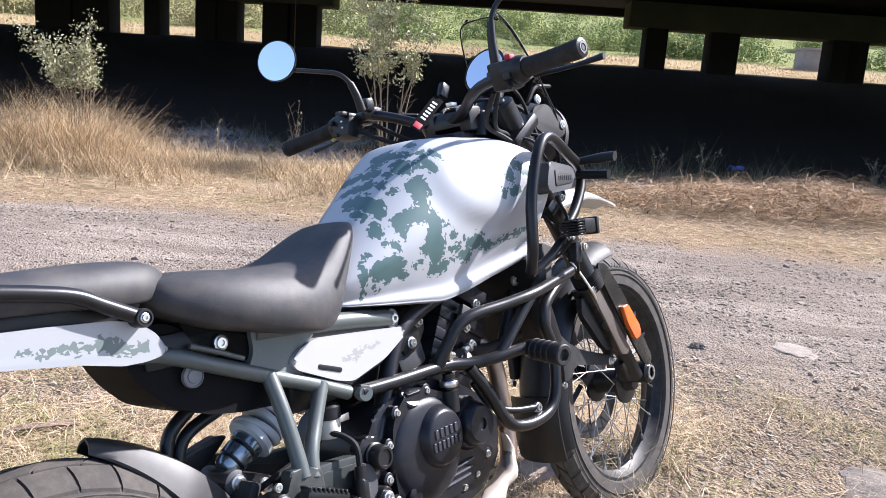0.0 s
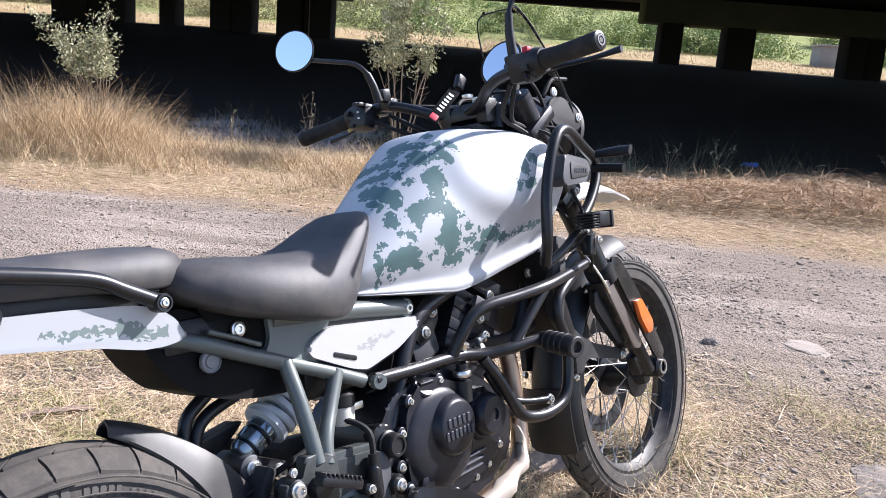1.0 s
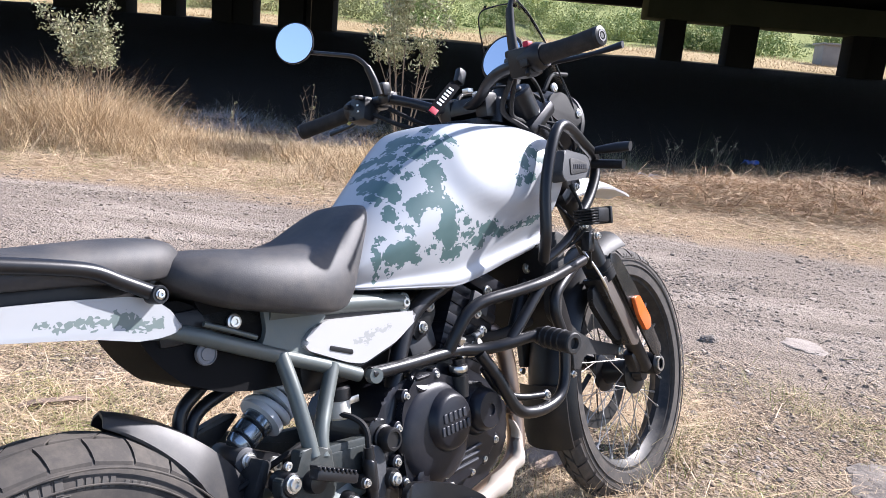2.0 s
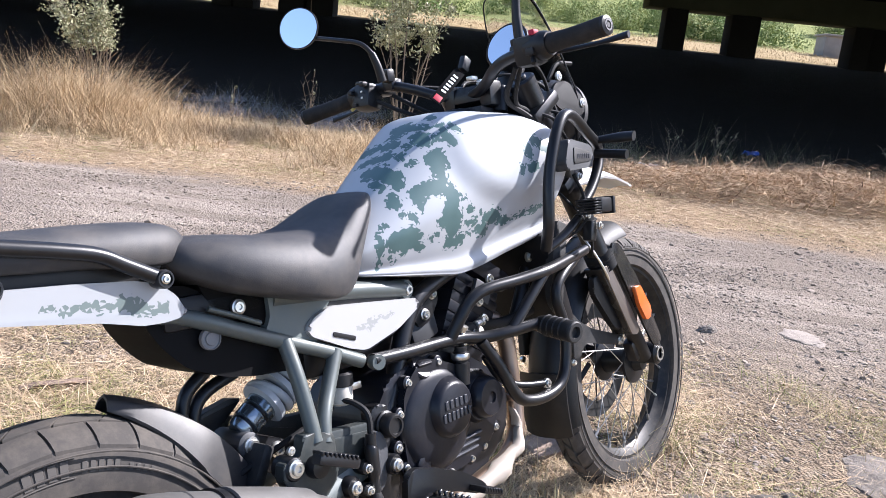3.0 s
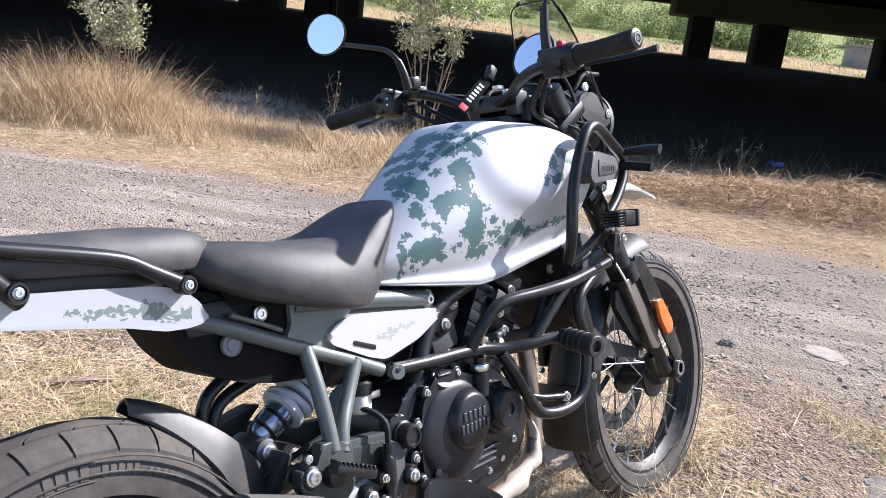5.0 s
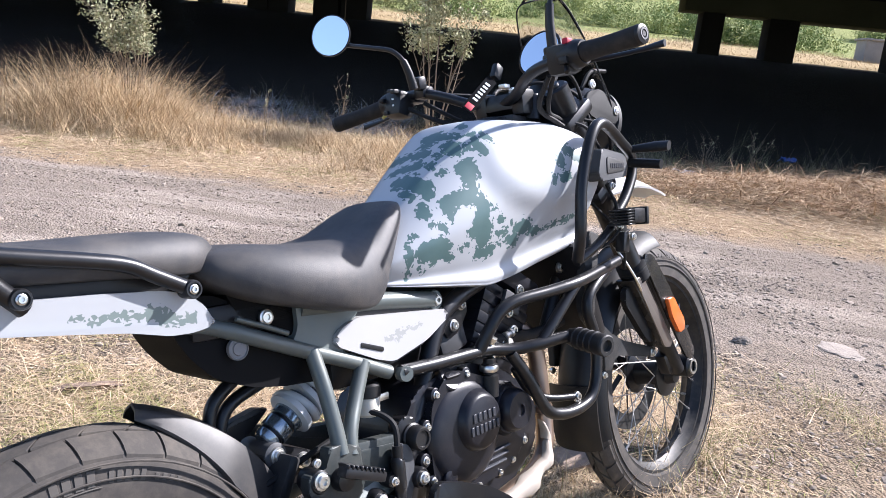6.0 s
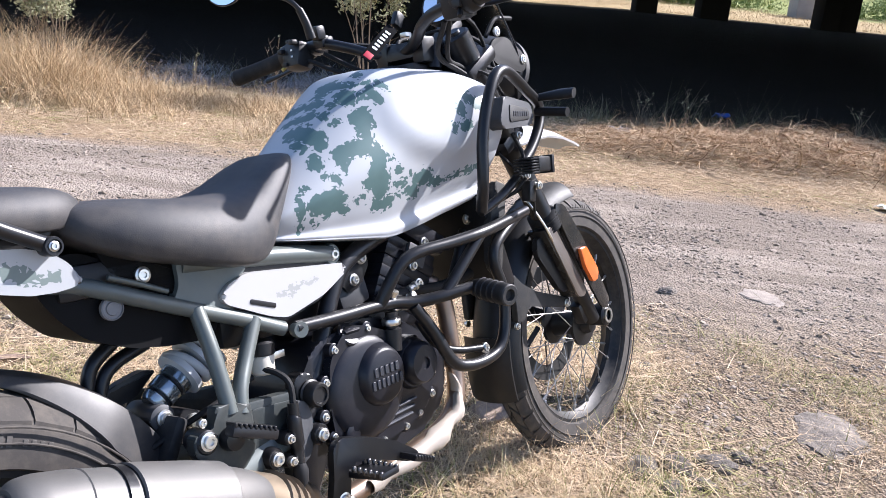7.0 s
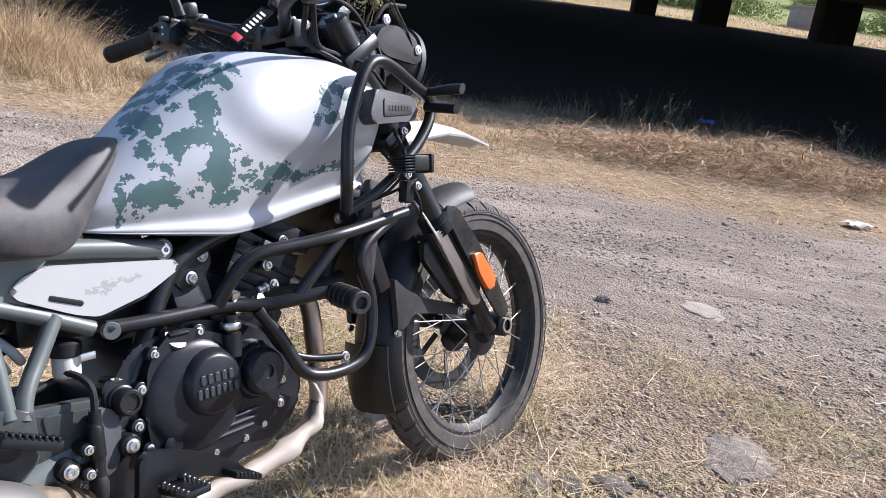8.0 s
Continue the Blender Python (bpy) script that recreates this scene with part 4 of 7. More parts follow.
# swing arm, shock
for s in (-1, 1):
    part("swing_arm", tube([(0.49, s * 0.075, 0.395), (0.36, s * 0.085, 0.365), (0.20, s * 0.098, 0.320), (-0.045, s * 0.105, 0.262)], [0.030, 0.028, 0.024, 0.022], 14, flat=0.6), FRAME, bike, "grey swing arm")
shock = part("shock_absorber", turned([(0.0034, 0.0), (0.0172, 0.0), (0.0206, 0.004), (0.0224, 0.014), (0.0202, 0.016), (0.0202, 0.019), (0.0245, 0.021), (0.0254, 0.040), (0.0228, 0.042), (0.0228, 0.046), (0.0267, 0.048), (0.0275, 0.066), (0.0249, 0.069), (0.0249, 0.074), (0.0284, 0.076), (0.0284, 0.092), (0.0034, 0.092)], (0.262, 0.0, 0.478), (0.86, 0, 0.50), 32), BLUE_CAN, bike, "polished blue-grey rear shock with grey spring")
for h, r in ((0.0175, 0.0216), (0.044, 0.0243), (0.0715, 0.0266)):
    part("shock_band", turned([(r - 0.002, -0.0022), (r, -0.0015), (r, 0.0015), (r - 0.002, 0.0022)], Vector((0.262, 0.0, 0.478)) + Vector((0.86, 0, 0.50)).normalized() * h, (0.86, 0, 0.50), 32), BLACK_PAINT, shock)
part("shock_eye", turned([(0.020, -0.045), (0.020, 0.03), (0.012, 0.034), (0.001, 0.034)], (0.262, 0.0, 0.462), (0, -1, 0), 24), BADGE_GREY, shock)
bolt(shock, (0.262, -0.036, 0.462), 0.010, (0, -1, 0), 0.008)
d = Vector((0.86, 0, 0.50)).normalized()
o = Vector((0.322, 0.0, 0.514))
e1, e2 = d.orthogonal().normalized(), d.cross(d.orthogonal().normalized())
part("spring", tube([o + d * (0.19 * k / 90) + (e1 * math.cos(k * 0.36) + e2 * math.sin(k * 0.36)) * 0.035 for k in range(91)], 0.0072, 10, smooth=False), SPRING, shock)
part("shock_rod", tube([o, o + d * 0.22], 0.014, 14, smooth=False), DARK_STEEL, shock)
for k, h in enumerate((-0.002, 0.03)):
    part("preload_collar", turned([(0.028, -0.007), (0.040, -0.005), (0.040, 0.005), (0.028, 0.007)], o + d * h, d, 28), SPRING, shock)
part("linkage", plate(rounded([(0.235, 0.462), (0.262, 0.480), (0.330, 0.452), (0.352, 0.420), (0.30, 0.400)], 0.010, 3), -0.030, 0.030, 0.004), BLACK_PAINT, bike)
bolt(bike, (0.312, -0.032, 0.440), 0.010, (0, -1, 0), 0.008)
part("hose", tube([(0.225, -0.05, 0.430), (0.29, -0.06, 0.452), (0.36, -0.065, 0.472), (0.41, -0.06, 0.485)], 0.005, 8), RUBBER_CLEAN, bike)

# rear brake: pot, master cylinder, pedal, rider peg
pot = part("brake_fluid_pot", turned([(0.016, -0.030), (0.020, -0.026), (0.021, 0.0), (0.020, 0.002), (0.001, 0.002)], (0.432, -0.062, 0.515), (0.05, 0, 1), 26), CLEAR_POT, bike, "cloudy brake fluid pot with a black cap")
part("pot_cap", turned([(0.021, 0.0), (0.023, 0.002), (0.023, 0.020), (0.019, 0.024), (0.001, 0.024)], (0.432, -0.062, 0.517), (0.05, 0, 1), 26), BLACK_PLASTIC, pot)
part("pot_bracket", block((0.035, 0.004, 0.012), Matrix.Translation((0.458, -0.066, 0.510)), 0.001), STEEL, pot)
part("brake_hose", tube([(0.420, -0.070, 0.498), (0.434, -0.095, 0.488), (0.440, -0.114, 0.470), (0.438, -0.118, 0.432)], 0.0055, 8), RUBBER_CLEAN, pot)
mc = part("brake_cylinder", tube([(0.438, -0.118, 0.440), (0.437, -0.118, 0.418), (0.436, -0.118, 0.414), (0.436, -0.118, 0.372), (0.436, -0.118, 0.368), (0.435, -0.118, 0.338)], [0.009, 0.009, 0.012, 0.012, 0.0095, 0.0095], 14, n=3), BLACK_PAINT, bike, "black rear brake master cylinder")
part("cylinder_guard", plate(rounded([(0.446, 0.442), (0.472, 0.430), (0.480, 0.402), (0.470, 0.344), (0.450, 0.330), (0.436, 0.360), (0.434, 0.430)], 0.008, 3), -0.112, -0.104, 0.002), BADGE_GREY, mc)
part("push_rod", tube([(0.434, -0.120, 0.335), (0.427, -0.122, 0.262)], 0.0045, 8, smooth=False), STEEL, mc)
part("rod_gaiter", tube([(0.434, -0.119, 0.340), (0.433, -0.120, 0.330), (0.432, -0.120, 0.312), (0.430, -0.121, 0.296)], [0.010, 0.0135, 0.0125, 0.007], 12, smooth=False), RUBBER_CLEAN, mc)
part("rod_clevis", block((0.012, 0.016, 0.030), Matrix.Translation((0.427, -0.122, 0.268)), 0.003), STEEL, mc)
for x, y, z, r in ((0.420, -0.122, 0.386, 0.0055), (0.419, -0.122, 0.349, 0.0055), (0.392, -0.120, 0.362, 0.0085), (0.488, -0.122, 0.370, 0.0085)):
    b = part("frame_boss", turned([(r * 2.1, -0.03), (r * 2.1, -0.006), (r * 1.8, -0.002), (0.002, -0.002)], (x, y, z), (0, -1, 0), 20), BLACK_PAINT, bike)
    bolt(b, (x, y - 0.002, z), r, (0, -1, 0), 0.006)
part("pivot_boss", turned([(0.024, -0.06), (0.024, -0.02), (0.021, -0.018), (0.021, 0.0), (0.018, 0.004), (0.014, 0.004), (0.013, 0.001), (0.001, 0.001)], (0.492, -0.122, 0.437), (0, -1, 0), 30), BLACK_PLASTIC, bike)
part("lower_frame", plate(rounded([(0.462, 0.470), (0.490, 0.478), (0.512, 0.455), (0.520, 0.33), (0.48, 0.25), (0.44, 0.28), (0.440, 0.36), (0.462, 0.40)], 0.02, 3), -0.098, -0.070, 0.006), BLACK_PAINT, bike)
pedal = part("brake_pedal", plate(rounded([(0.462, 0.258), (0.474, 0.300), (0.480, 0.352), (0.500, 0.364), (0.545, 0.352), (0.592, 0.332), (0.630, 0.304), (0.640, 0.290), (0.620, 0.284), (0.580, 0.300), (0.530, 0.318), (0.512, 0.312), (0.502, 0.250), (0.482, 0.240)], 0.008, 3), -0.132, -0.118, 0.003,
             at=lambda x, y, z: Vector((x, y - 0.32 * max(x - 0.50, 0) * (1 if x > 0.5 else 0) - 0.02, z))), BLACK_PAINT, bike, "black brake pedal with a toothed pad")
for k in range(7):
    part("pedal_tooth", block((0.0045, 0.045, 0.008), Matrix.Translation((0.603 + 0.0072 * k, -0.198, 0.303 - 0.003 * k)), 0.001, seg=1), BLACK_PAINT, pedal)
part("pedal_pad", block((0.055, 0.042, 0.010), Matrix.Translation((0.625, -0.198, 0.291)) @ Matrix.Rotation(radians(22), 4, "Y"), 0.003), BLACK_PAINT, pedal)
bolt(pedal, (0.490, -0.152, 0.260), 0.010, (0, -1, 0), 0.006)
bolt(pedal, (0.516, -0.140, 0.246), 0.0065, (0, -1, 0), 0.006)
peg = part("rider_peg", block((0.042, 0.085, 0.012), Matrix.Translation((0.525, -0.190, 0.302)) @ Matrix.Rotation(radians(-6), 4, "X"), 0.004), BLACK_PAINT, bike, "worn toothed dark steel rider footrest")
for k in range(7):
    for q in (-1, 1):
        part("peg_tooth", block((0.008, 0.006, 0.011), Matrix.Translation((0.525 + q * 0.018, -0.228 + 0.0125 * k, 0.309)), 0.0015, seg=1), DARK_STEEL, peg)

# engine
eng = part("crankcase", plate(rounded([(0.47, 0.45), (0.52, 0.515), (0.64, 0.535), (0.74, 0.505), (0.84, 0.44), (0.86, 0.36), (0.80, 0.285), (0.66, 0.262), (0.53, 0.275), (0.48, 0.33)], 0.03, 4), -0.094, 0.094, 0.010), ENGINE, bike, "black enamelled single-cylinder engine")
cover = plate(rounded([(0.522, 0.391), (0.531, 0.475), (0.550, 0.503), (0.580, 0.528), (0.614, 0.527), (0.655, 0.511), (0.693, 0.495), (0.748, 0.462), (0.782, 0.430), (0.790, 0.375), (0.770, 0.330), (0.703, 0.308), (0.644, 0.303), (0.568, 0.312), (0.526, 0.348)], 0.014, 4), -0.112, -0.092, 0.005)
cc = part("clutch_cover", cover, ENGINE, eng, "black clutch cover with raised badge disc")
part("cover_dome", turned([(0.097, -0.006), (0.094, 0.001), (0.088, 0.006), (0.079, 0.0095), (0.064, 0.0125), (0.045, 0.0145), (0.001, 0.0155)], (0.616, -0.110, 0.412), (0, -1, 0), 64), ENGINE, cc)
part("badge_disc", turned([(0.060, -0.024), (0.0555, -0.014), (0.052, -0.006), (0.0485, -0.001), (0.044, 0.0012), (0.001, 0.0022)], (0.637, -0.139, 0.430), (0, -1, 0), 48), ENGINE, cc, "round badge disc with raised bars")
for z, n, w in ((0.4415, 5, 0.0112), (0.4195, 7, 0.0098)):
    for k in range(n):
        x = 0.637 + (k - (n - 1) / 2) * w * 1.20
        part("badge_bar", block((w * 0.86, 0.003, 0.017), Matrix.Translation((x, -0.1412, z)), 0.0012, seg=1), ENGINE_LIGHT, cc)
part("generator_cap", turned([(0.046, -0.034), (0.042, -0.012), (0.038, 0.0), (0.034, 0.004), (0.012, 0.0045), (0.011, 0.000), (0.001, 0.000)], (0.740, -0.140, 0.425), (0, -1, 0), 40), ENGINE, cc, "round black timing cap")
part("cap_neck", turned([(0.055, -0.02), (0.050, 0.0), (0.044, 0.010)], (0.736, -0.112, 0.424), (0, -1, 0), 40), ENGINE, cc)
for k in range(3):
    part("cover_rib", tube([(0.578 + 0.003 * k, -0.1130, 0.354 - 0.0125 * k), (0.734 - 0.007 * k, -0.1130, 0.357 - 0.0125 * k)], 0.0034, 8, smooth=False), ENGINE_LIGHT, cc)
for x, z in ((0.632, 0.516), (0.548, 0.497), (0.520, 0.447), (0.509, 0.391), (0.524, 0.350), (0.786, 0.350), (0.703, 0.311), (0.744, 0.324), (0.795, 0.392), (0.640, 0.306), (0.690, 0.493), (0.755, 0.462)):
    b = part("bolt_lug", turned([(0.0125, -0.018), (0.0125, -0.001), (0.011, 0.0), (0.001, 0.0)], (x, -0.110, z), (0, -1, 0), 16), ENGINE, cc)
    bolt(b, (x, -0.110, z), 0.0056, (0, -1, 0), 0.005)
part("oil_cap", turned([(0.024, -0.02), (0.024, 0.006), (0.021, 0.009), (0.001, 0.009)], (0.592, -0.098, 0.512), (0.1, -0.8, 0.5), 26), ENGINE, eng, "black oil filler cap")
part("oil_cap_grip", block((0.036, 0.008, 0.012), Matrix.Translation((0.593, -0.109, 0.519)) @ Matrix.Rotation(radians(35), 4, "X"), 0.002), ENGINE, eng)
part("drain_lug", turned([(0.017, -0.02), (0.017, 0.012), (0.013, 0.014), (0.001, 0.012)], (0.561, -0.106, 0.346), (0, -1, 0), 24), ENGINE, eng)
part("sensor", turned([(0.017, 0.0), (0.017, 0.040), (0.012, 0.042), (0.012, 0.050), (0.016, 0.052), (0.016, 0.060), (0.012, 0.062), (0.012, 0.070), (0.001, 0.071)], (0.690, -0.112, 0.462), (0.05, -0.05, 1), 22), BLACK_PLASTIC, eng)
part("hose_clip", turned([(0.0165, 0.0), (0.018, 0.002), (0.018, 0.010), (0.0165, 0.012)], (0.691, -0.114, 0.509), (0.05, -0.05, 1), 22), STEEL, eng)
part("water_hose", tube([(0.693, -0.104, 0.545), (0.73, -0.10, 0.555), (0.80, -0.085, 0.55), (0.90, -0.07, 0.54), (1.0, -0.07, 0.55)], 0.012, 12), RUBBER_CLEAN, eng)
part("hose_tee", tube([(0.705, -0.106, 0.538), (0.750, -0.110, 0.532)], 0.008, 10, smooth=False), STEEL, eng)
# barrel and head, leaning ahead, with cooling ribs
bd = Vector((0.50, 0, 0.866))
for k in range(9):
    c = Vector((0.745, 0, 0.475)) + bd * (0.022 * k)
    part("barrel_rib" if k < 5 else "head_rib", block((0.150 if k % 2 else 0.145, 0.126 if k % 2 else 0.121, 0.0232), Matrix.Translation(c) @ Matrix.Rotation(radians(30), 4, "Y"), 0.004), ENGINE, eng)
part("cam_cover", block((0.17, 0.145, 0.045), Matrix.Translation(Vector((0.745, 0, 0.475)) + bd * 0.215) @ Matrix.Rotation(radians(30), 4, "Y"), 0.014), ENGINE, eng)
part("intake", tube([(0.78, 0, 0.64), (0.70, 0, 0.655), (0.60, 0, 0.64)], 0.030, 16), BLACK_PLASTIC, eng)
for x, z in ((0.819, 0.562), (0.808, 0.600), (0.850, 0.640)):
    bolt(eng, (x, -0.080, z), 0.008, (0, -1, 0), 0.006)
part("radiator", block((0.035, 0.26, 0.22), Matrix.Translation((1.035, 0.0, 0.615)) @ Matrix.Rotation(radians(-18), 4, "Y"), 0.006), BLACK_PAINT, bike, "black radiator behind the front wheel")
part("radiator_cowl", plate(rounded([(0.985, 0.57), (1.00, 0.66), (1.035, 0.745), (1.075, 0.73), (1.045, 0.63), (1.02, 0.53)], 0.012, 3), -0.140, -0.122, 0.004), MATT_PLASTIC, bike, "black radiator side cowl")
bolt(bike, (1.00, -0.08, 0.668), 0.009, (0, -1, 0), 0.006)

# exhaust
ex = part("header_pipe", tube([(0.86, -0.02, 0.560), (0.905, -0.035, 0.545), (0.930, -0.045, 0.50), (0.932, -0.050, 0.42), (0.930, -0.055, 0.34), (0.905, -0.065, 0.285), (0.84, -0.075, 0.255), (0.70, -0.080, 0.235), (0.52, -0.085, 0.225), (0.42, -0.095, 0.250)], 0.019, 18), HEADER, bike, "heat-browned steel exhaust header")
part("pipe_joint", turned([(0.020, -0.008), (0.023, -0.006), (0.023, 0.006), (0.020, 0.008)], (0.931, -0.051, 0.372), (0, -0.03, 1), 24), HEADER, ex)
hs = bmesh.new()
rings = []
for c, w in zip(smooth_path([(0.905, -0.062, 0.352), (0.915, -0.068, 0.305), (0.880, -0.080, 0.270), (0.80, -0.092, 0.248), (0.70, -0.096, 0.236), (0.60, -0.098, 0.230)], 4), np.interp(np.linspace(0, 1, 21), [0, 0.15, 0.3, 0.42, 0.55, 0.7, 1], [0.009, 0.017, 0.022, 0.016, 0.022, 0.017, 0.015])):
    t = Vector((-0.6, 0, -0.8)) if c.z > 0.30 else Vector((-1, 0, -0.15))
    u = Vector((0, -1, 0))
    v = t.cross(u).normalized()
    outer = [c + (u * math.cos(a) * 0.85 + v * math.sin(a)) * float(w) for a in np.linspace(-1.9, 1.9, 9)]
    inner = [c + (u * math.cos(a) * 0.85 + v * math.sin(a)) * float(w - 0.002) for a in np.linspace(1.9, -1.9, 9)]
    crimp = [Vector((0, 0.010, 0.006)) * noise.noise(q * 22) for q in outer]
    rings.append([q + k for q, k in zip(outer, crimp)] + [q + k for q, k in zip(inner, crimp[::-1])])
part("heat_shield", skin(hs, rings), SHIELD, ex, "pale dusty exhaust heat shield")
cat = part("catalyst_box", tube([(0.445, -0.100, 0.240), (0.405, -0.108, 0.262), (0.355, -0.122, 0.296), (0.300, -0.138, 0.335)], [0.036, 0.052, 0.054, 0.046], 26), GOLD_STEEL, bike, "gold-tinted ribbed catalyst box")
for k in range(5):
    c = Vector((0.422 - 0.018 * k, -0.105 - 0.0045 * k, 0.254 + 0.012 * k))
    part("box_rib", turned([(0.044, -0.004), (0.0565, 0.0), (0.044, 0.004)], c, (-0.82, -0.2, 0.5), 28), GOLD_STEEL, cat)
can = part("silencer", tube([(-0.028, -0.165, 0.447), (-0.018, -0.165, 0.444), (0.000, -0.164, 0.438), (0.035, -0.163, 0.425), (0.095, -0.160, 0.404), (0.160, -0.157, 0.380), (0.240, -0.152, 0.352), (0.290, -0.146, 0.335), (0.320, -0.140, 0.322)], [0.040, 0.050, 0.056, 0.060, 0.061, 0.062, 0.060, 0.052, 0.044], 36), ALUMINIUM, bike, "brushed silver silencer")
SIL = Vector((0.94, 0.03, -0.335)).normalized()
part("silencer_outlet", turned([(0.030, -0.012), (0.034, -0.012), (0.034, 0.03), (0.030, 0.03)], (-0.030, -0.165, 0.448), SIL, 30, cap=False, closed=True), DARK_STEEL, can)
part("silencer_seam", turned([(0.0600, -0.002), (0.0616, 0.0), (0.0600, 0.002)], (0.048, -0.162, 0.4205), SIL, 40), ALUMINIUM, can)
part("silencer_strap", turned([(0.0605, -0.007), (0.0640, -0.007), (0.0640, 0.007), (0.0605, 0.007)], (0.096, -0.160, 0.404), SIL, 40, cap=False, closed=True), BLACK_PAINT, can)
part("silencer_shroud", turned([(0.0630, 0.0), (0.0662, 0.002), (0.0665, 0.10), (0.0650, 0.145), (0.0600, 0.150)], (0.108, -0.1595, 0.3995), SIL, 44, cap=False), ALUMINIUM, can, "brushed silver outer heat guard")
bolt(can, (0.222, -0.216, 0.375), 0.006, (-0.1, -1, 0.25), 0.004)

# crash guards
RB = 0.0121
for s in (-1, 1):
    cg = part("engine_guard", tube([(0.480, s * 0.098, 0.552), (0.560, s * 0.104, 0.550), (0.685, s * 0.112, 0.549), (0.745, s * 0.132, 0.541), (0.79, s * 0.158, 0.543), (0.845, s * 0.180, 0.548), (0.866, s * 0.192, 0.547)], RB, 16), BLACK_PAINT, bike, "black tubular engine guard")
    part("guard_plug", turned([(0.0128, -0.004), (0.0138, 0.0), (0.0138, 0.014), (0.0128, 0.016), (0.001, 0.016)], (0.487, s * 0.094, 0.548), (-0.25, s, 0.05), 26), FRAME, cg, "grey end plug")
    part("guard_tube", tube([(0.670, s * 0.110, 0.548), (0.688, s * 0.124, 0.585), (0.712, s * 0.136, 0.618), (0.750, s * 0.147, 0.634), (0.83, s * 0.164, 0.640), (0.910, s * 0.179, 0.648), (1.00, s * 0.168, 0.656), (1.120, s * 0.150, 0.668)], RB, 16), BLACK_PAINT, cg)
    part("guard_tube", tube([(0.800, s * 0.160, 0.545), (0.915, s * 0.177, 0.648)], RB * 0.95, 16, smooth=False), BLACK_PAINT, cg)
    part("guard_tube", tube([(0.738, s * 0.132, 0.535), (0.770, s * 0.145, 0.480), (0.806, s * 0.155, 0.412), (0.85, s * 0.160, 0.392), (0.910, s * 0.163, 0.390), (0.958, s * 0.163, 0.405), (0.982, s * 0.163, 0.450), (0.986, s * 0.163, 0.520), (0.966, s * 0.163, 0.580), (0.985, s * 0.162, 0.618), (1.085, s * 0.153, 0.664)], RB, 16), BLACK_PAINT, cg)
    part("guard_strut", tube([(0.758, s * 0.120, 0.500), (0.79, s * 0.128, 0.450), (0.84, s * 0.140, 0.424), (0.912, s * 0.155, 0.412)], 0.0075, 10), BLACK_PAINT, cg)
    bolt(cg, (0.911, s * 0.158, 0.412), 0.008, (0, s, 0), 0.006)
    sl = part("guard_slider", tube([(0.866, s * 0.182, 0.546), (0.862, s * 0.205, 0.544), (0.855, s * 0.240, 0.540), (0.849, s * 0.270, 0.536)], [0.016, 0.0212, 0.0212, 0.0212], 26), BLACK_PLASTIC, cg, "black nylon crash slider")
    sd_ = Vector((-0.017, s * 0.088, -0.010)).normalized()
    part("slider_cap", turned([(0.0212, -0.002), (0.0212, 0.004), (0.019, 0.006), (0.012, 0.006), (0.010, -0.006), (0.001, -0.006)], (0.848, s * 0.272, 0.536), sd_, 28), MATT_PLASTIC, sl)
    for k in range(4):
        part("slider_groove", turned([(0.0204, -0.003), (0.0224, 0.0), (0.0204, 0.003)], Vector((0.862, s * 0.205, 0.544)).lerp(Vector((0.853, s * 0.250, 0.539)), k / 3), sd_, 26), BLACK_PLASTIC, sl)
    # tall hoop beside the tank
    hoop = part("tank_guard", tube([(0.930, s * 0.172, 0.690), (0.918, s * 0.192, 0.745), (0.926, s * 0.196, 0.830), (0.952, s * 0.198, 0.900), (0.985, s * 0.198, 0.950), (1.020, s * 0.195, 0.966), (1.075, s * 0.182, 0.958), (1.150, s * 0.165, 0.930), (1.215, s * 0.150, 0.905), (1.232, s * 0.142, 0.880), (1.218, s * 0.146, 0.850), (1.172, s * 0.152, 0.806), (1.120, s * 0.156, 0.77)], RB, 16), BLACK_PAINT, bike, "black tubular hoop beside the tank")
    pn = part("guard_panel", plate(rounded([(1.020, 0.918), (1.175, 0.906), (1.205, 0.892), (1.198, 0.862), (1.165, 0.856), (1.000, 0.850), (0.985, 0.868)], 0.012, 4), -0.010, 0.026, 0.006, seg=3, at=lambda x, y, z: Vector((0.972 + (x - 0.985) * 0.82, s * (0.180 + y - (x - 1.02) * 0.16), z - 0.004))), BADGE_GREY, hoop, "grey storage panel with a worn badge plate")
    part("panel_inset", plate(rounded([(1.045, 0.900), (1.165, 0.892), (1.172, 0.870), (1.040, 0.864)], 0.008, 3), 0.0255, 0.0285, 0.001, at=lambda x, y, z: Vector((0.972 + (x - 0.985) * 0.82, s * (0.180 + y - (x - 1.02) * 0.16), z - 0.004))), MATT_PLASTIC, pn)
    for k in range(7):
        part("panel_bar", plate([(1.062 + k * 0.0145, 0.886), (1.072 + k * 0.0145, 0.886), (1.071 + k * 0.0145, 0.876), (1.061 + k * 0.0145, 0.876)], 0.0283, 0.0295, 0.0003, seg=1, at=lambda x, y, z: Vector((0.972 + (x - 0.985) * 0.82, s * (0.180 + y - (x - 1.02) * 0.16), z - 0.004))), ENGINE_LIGHT, pn)
    # indicator on the hoop's corner
    ind = part("indicator", tube([(1.200, s * 0.145, 0.913), (1.205, s * 0.175, 0.914), (1.210, s * 0.215, 0.914), (1.212, s * 0.248, 0.913)], [0.009, 0.011, 0.014, 0.013], 16, flat=0.72), BLACK_PLASTIC, bike, "black front indicator arm")
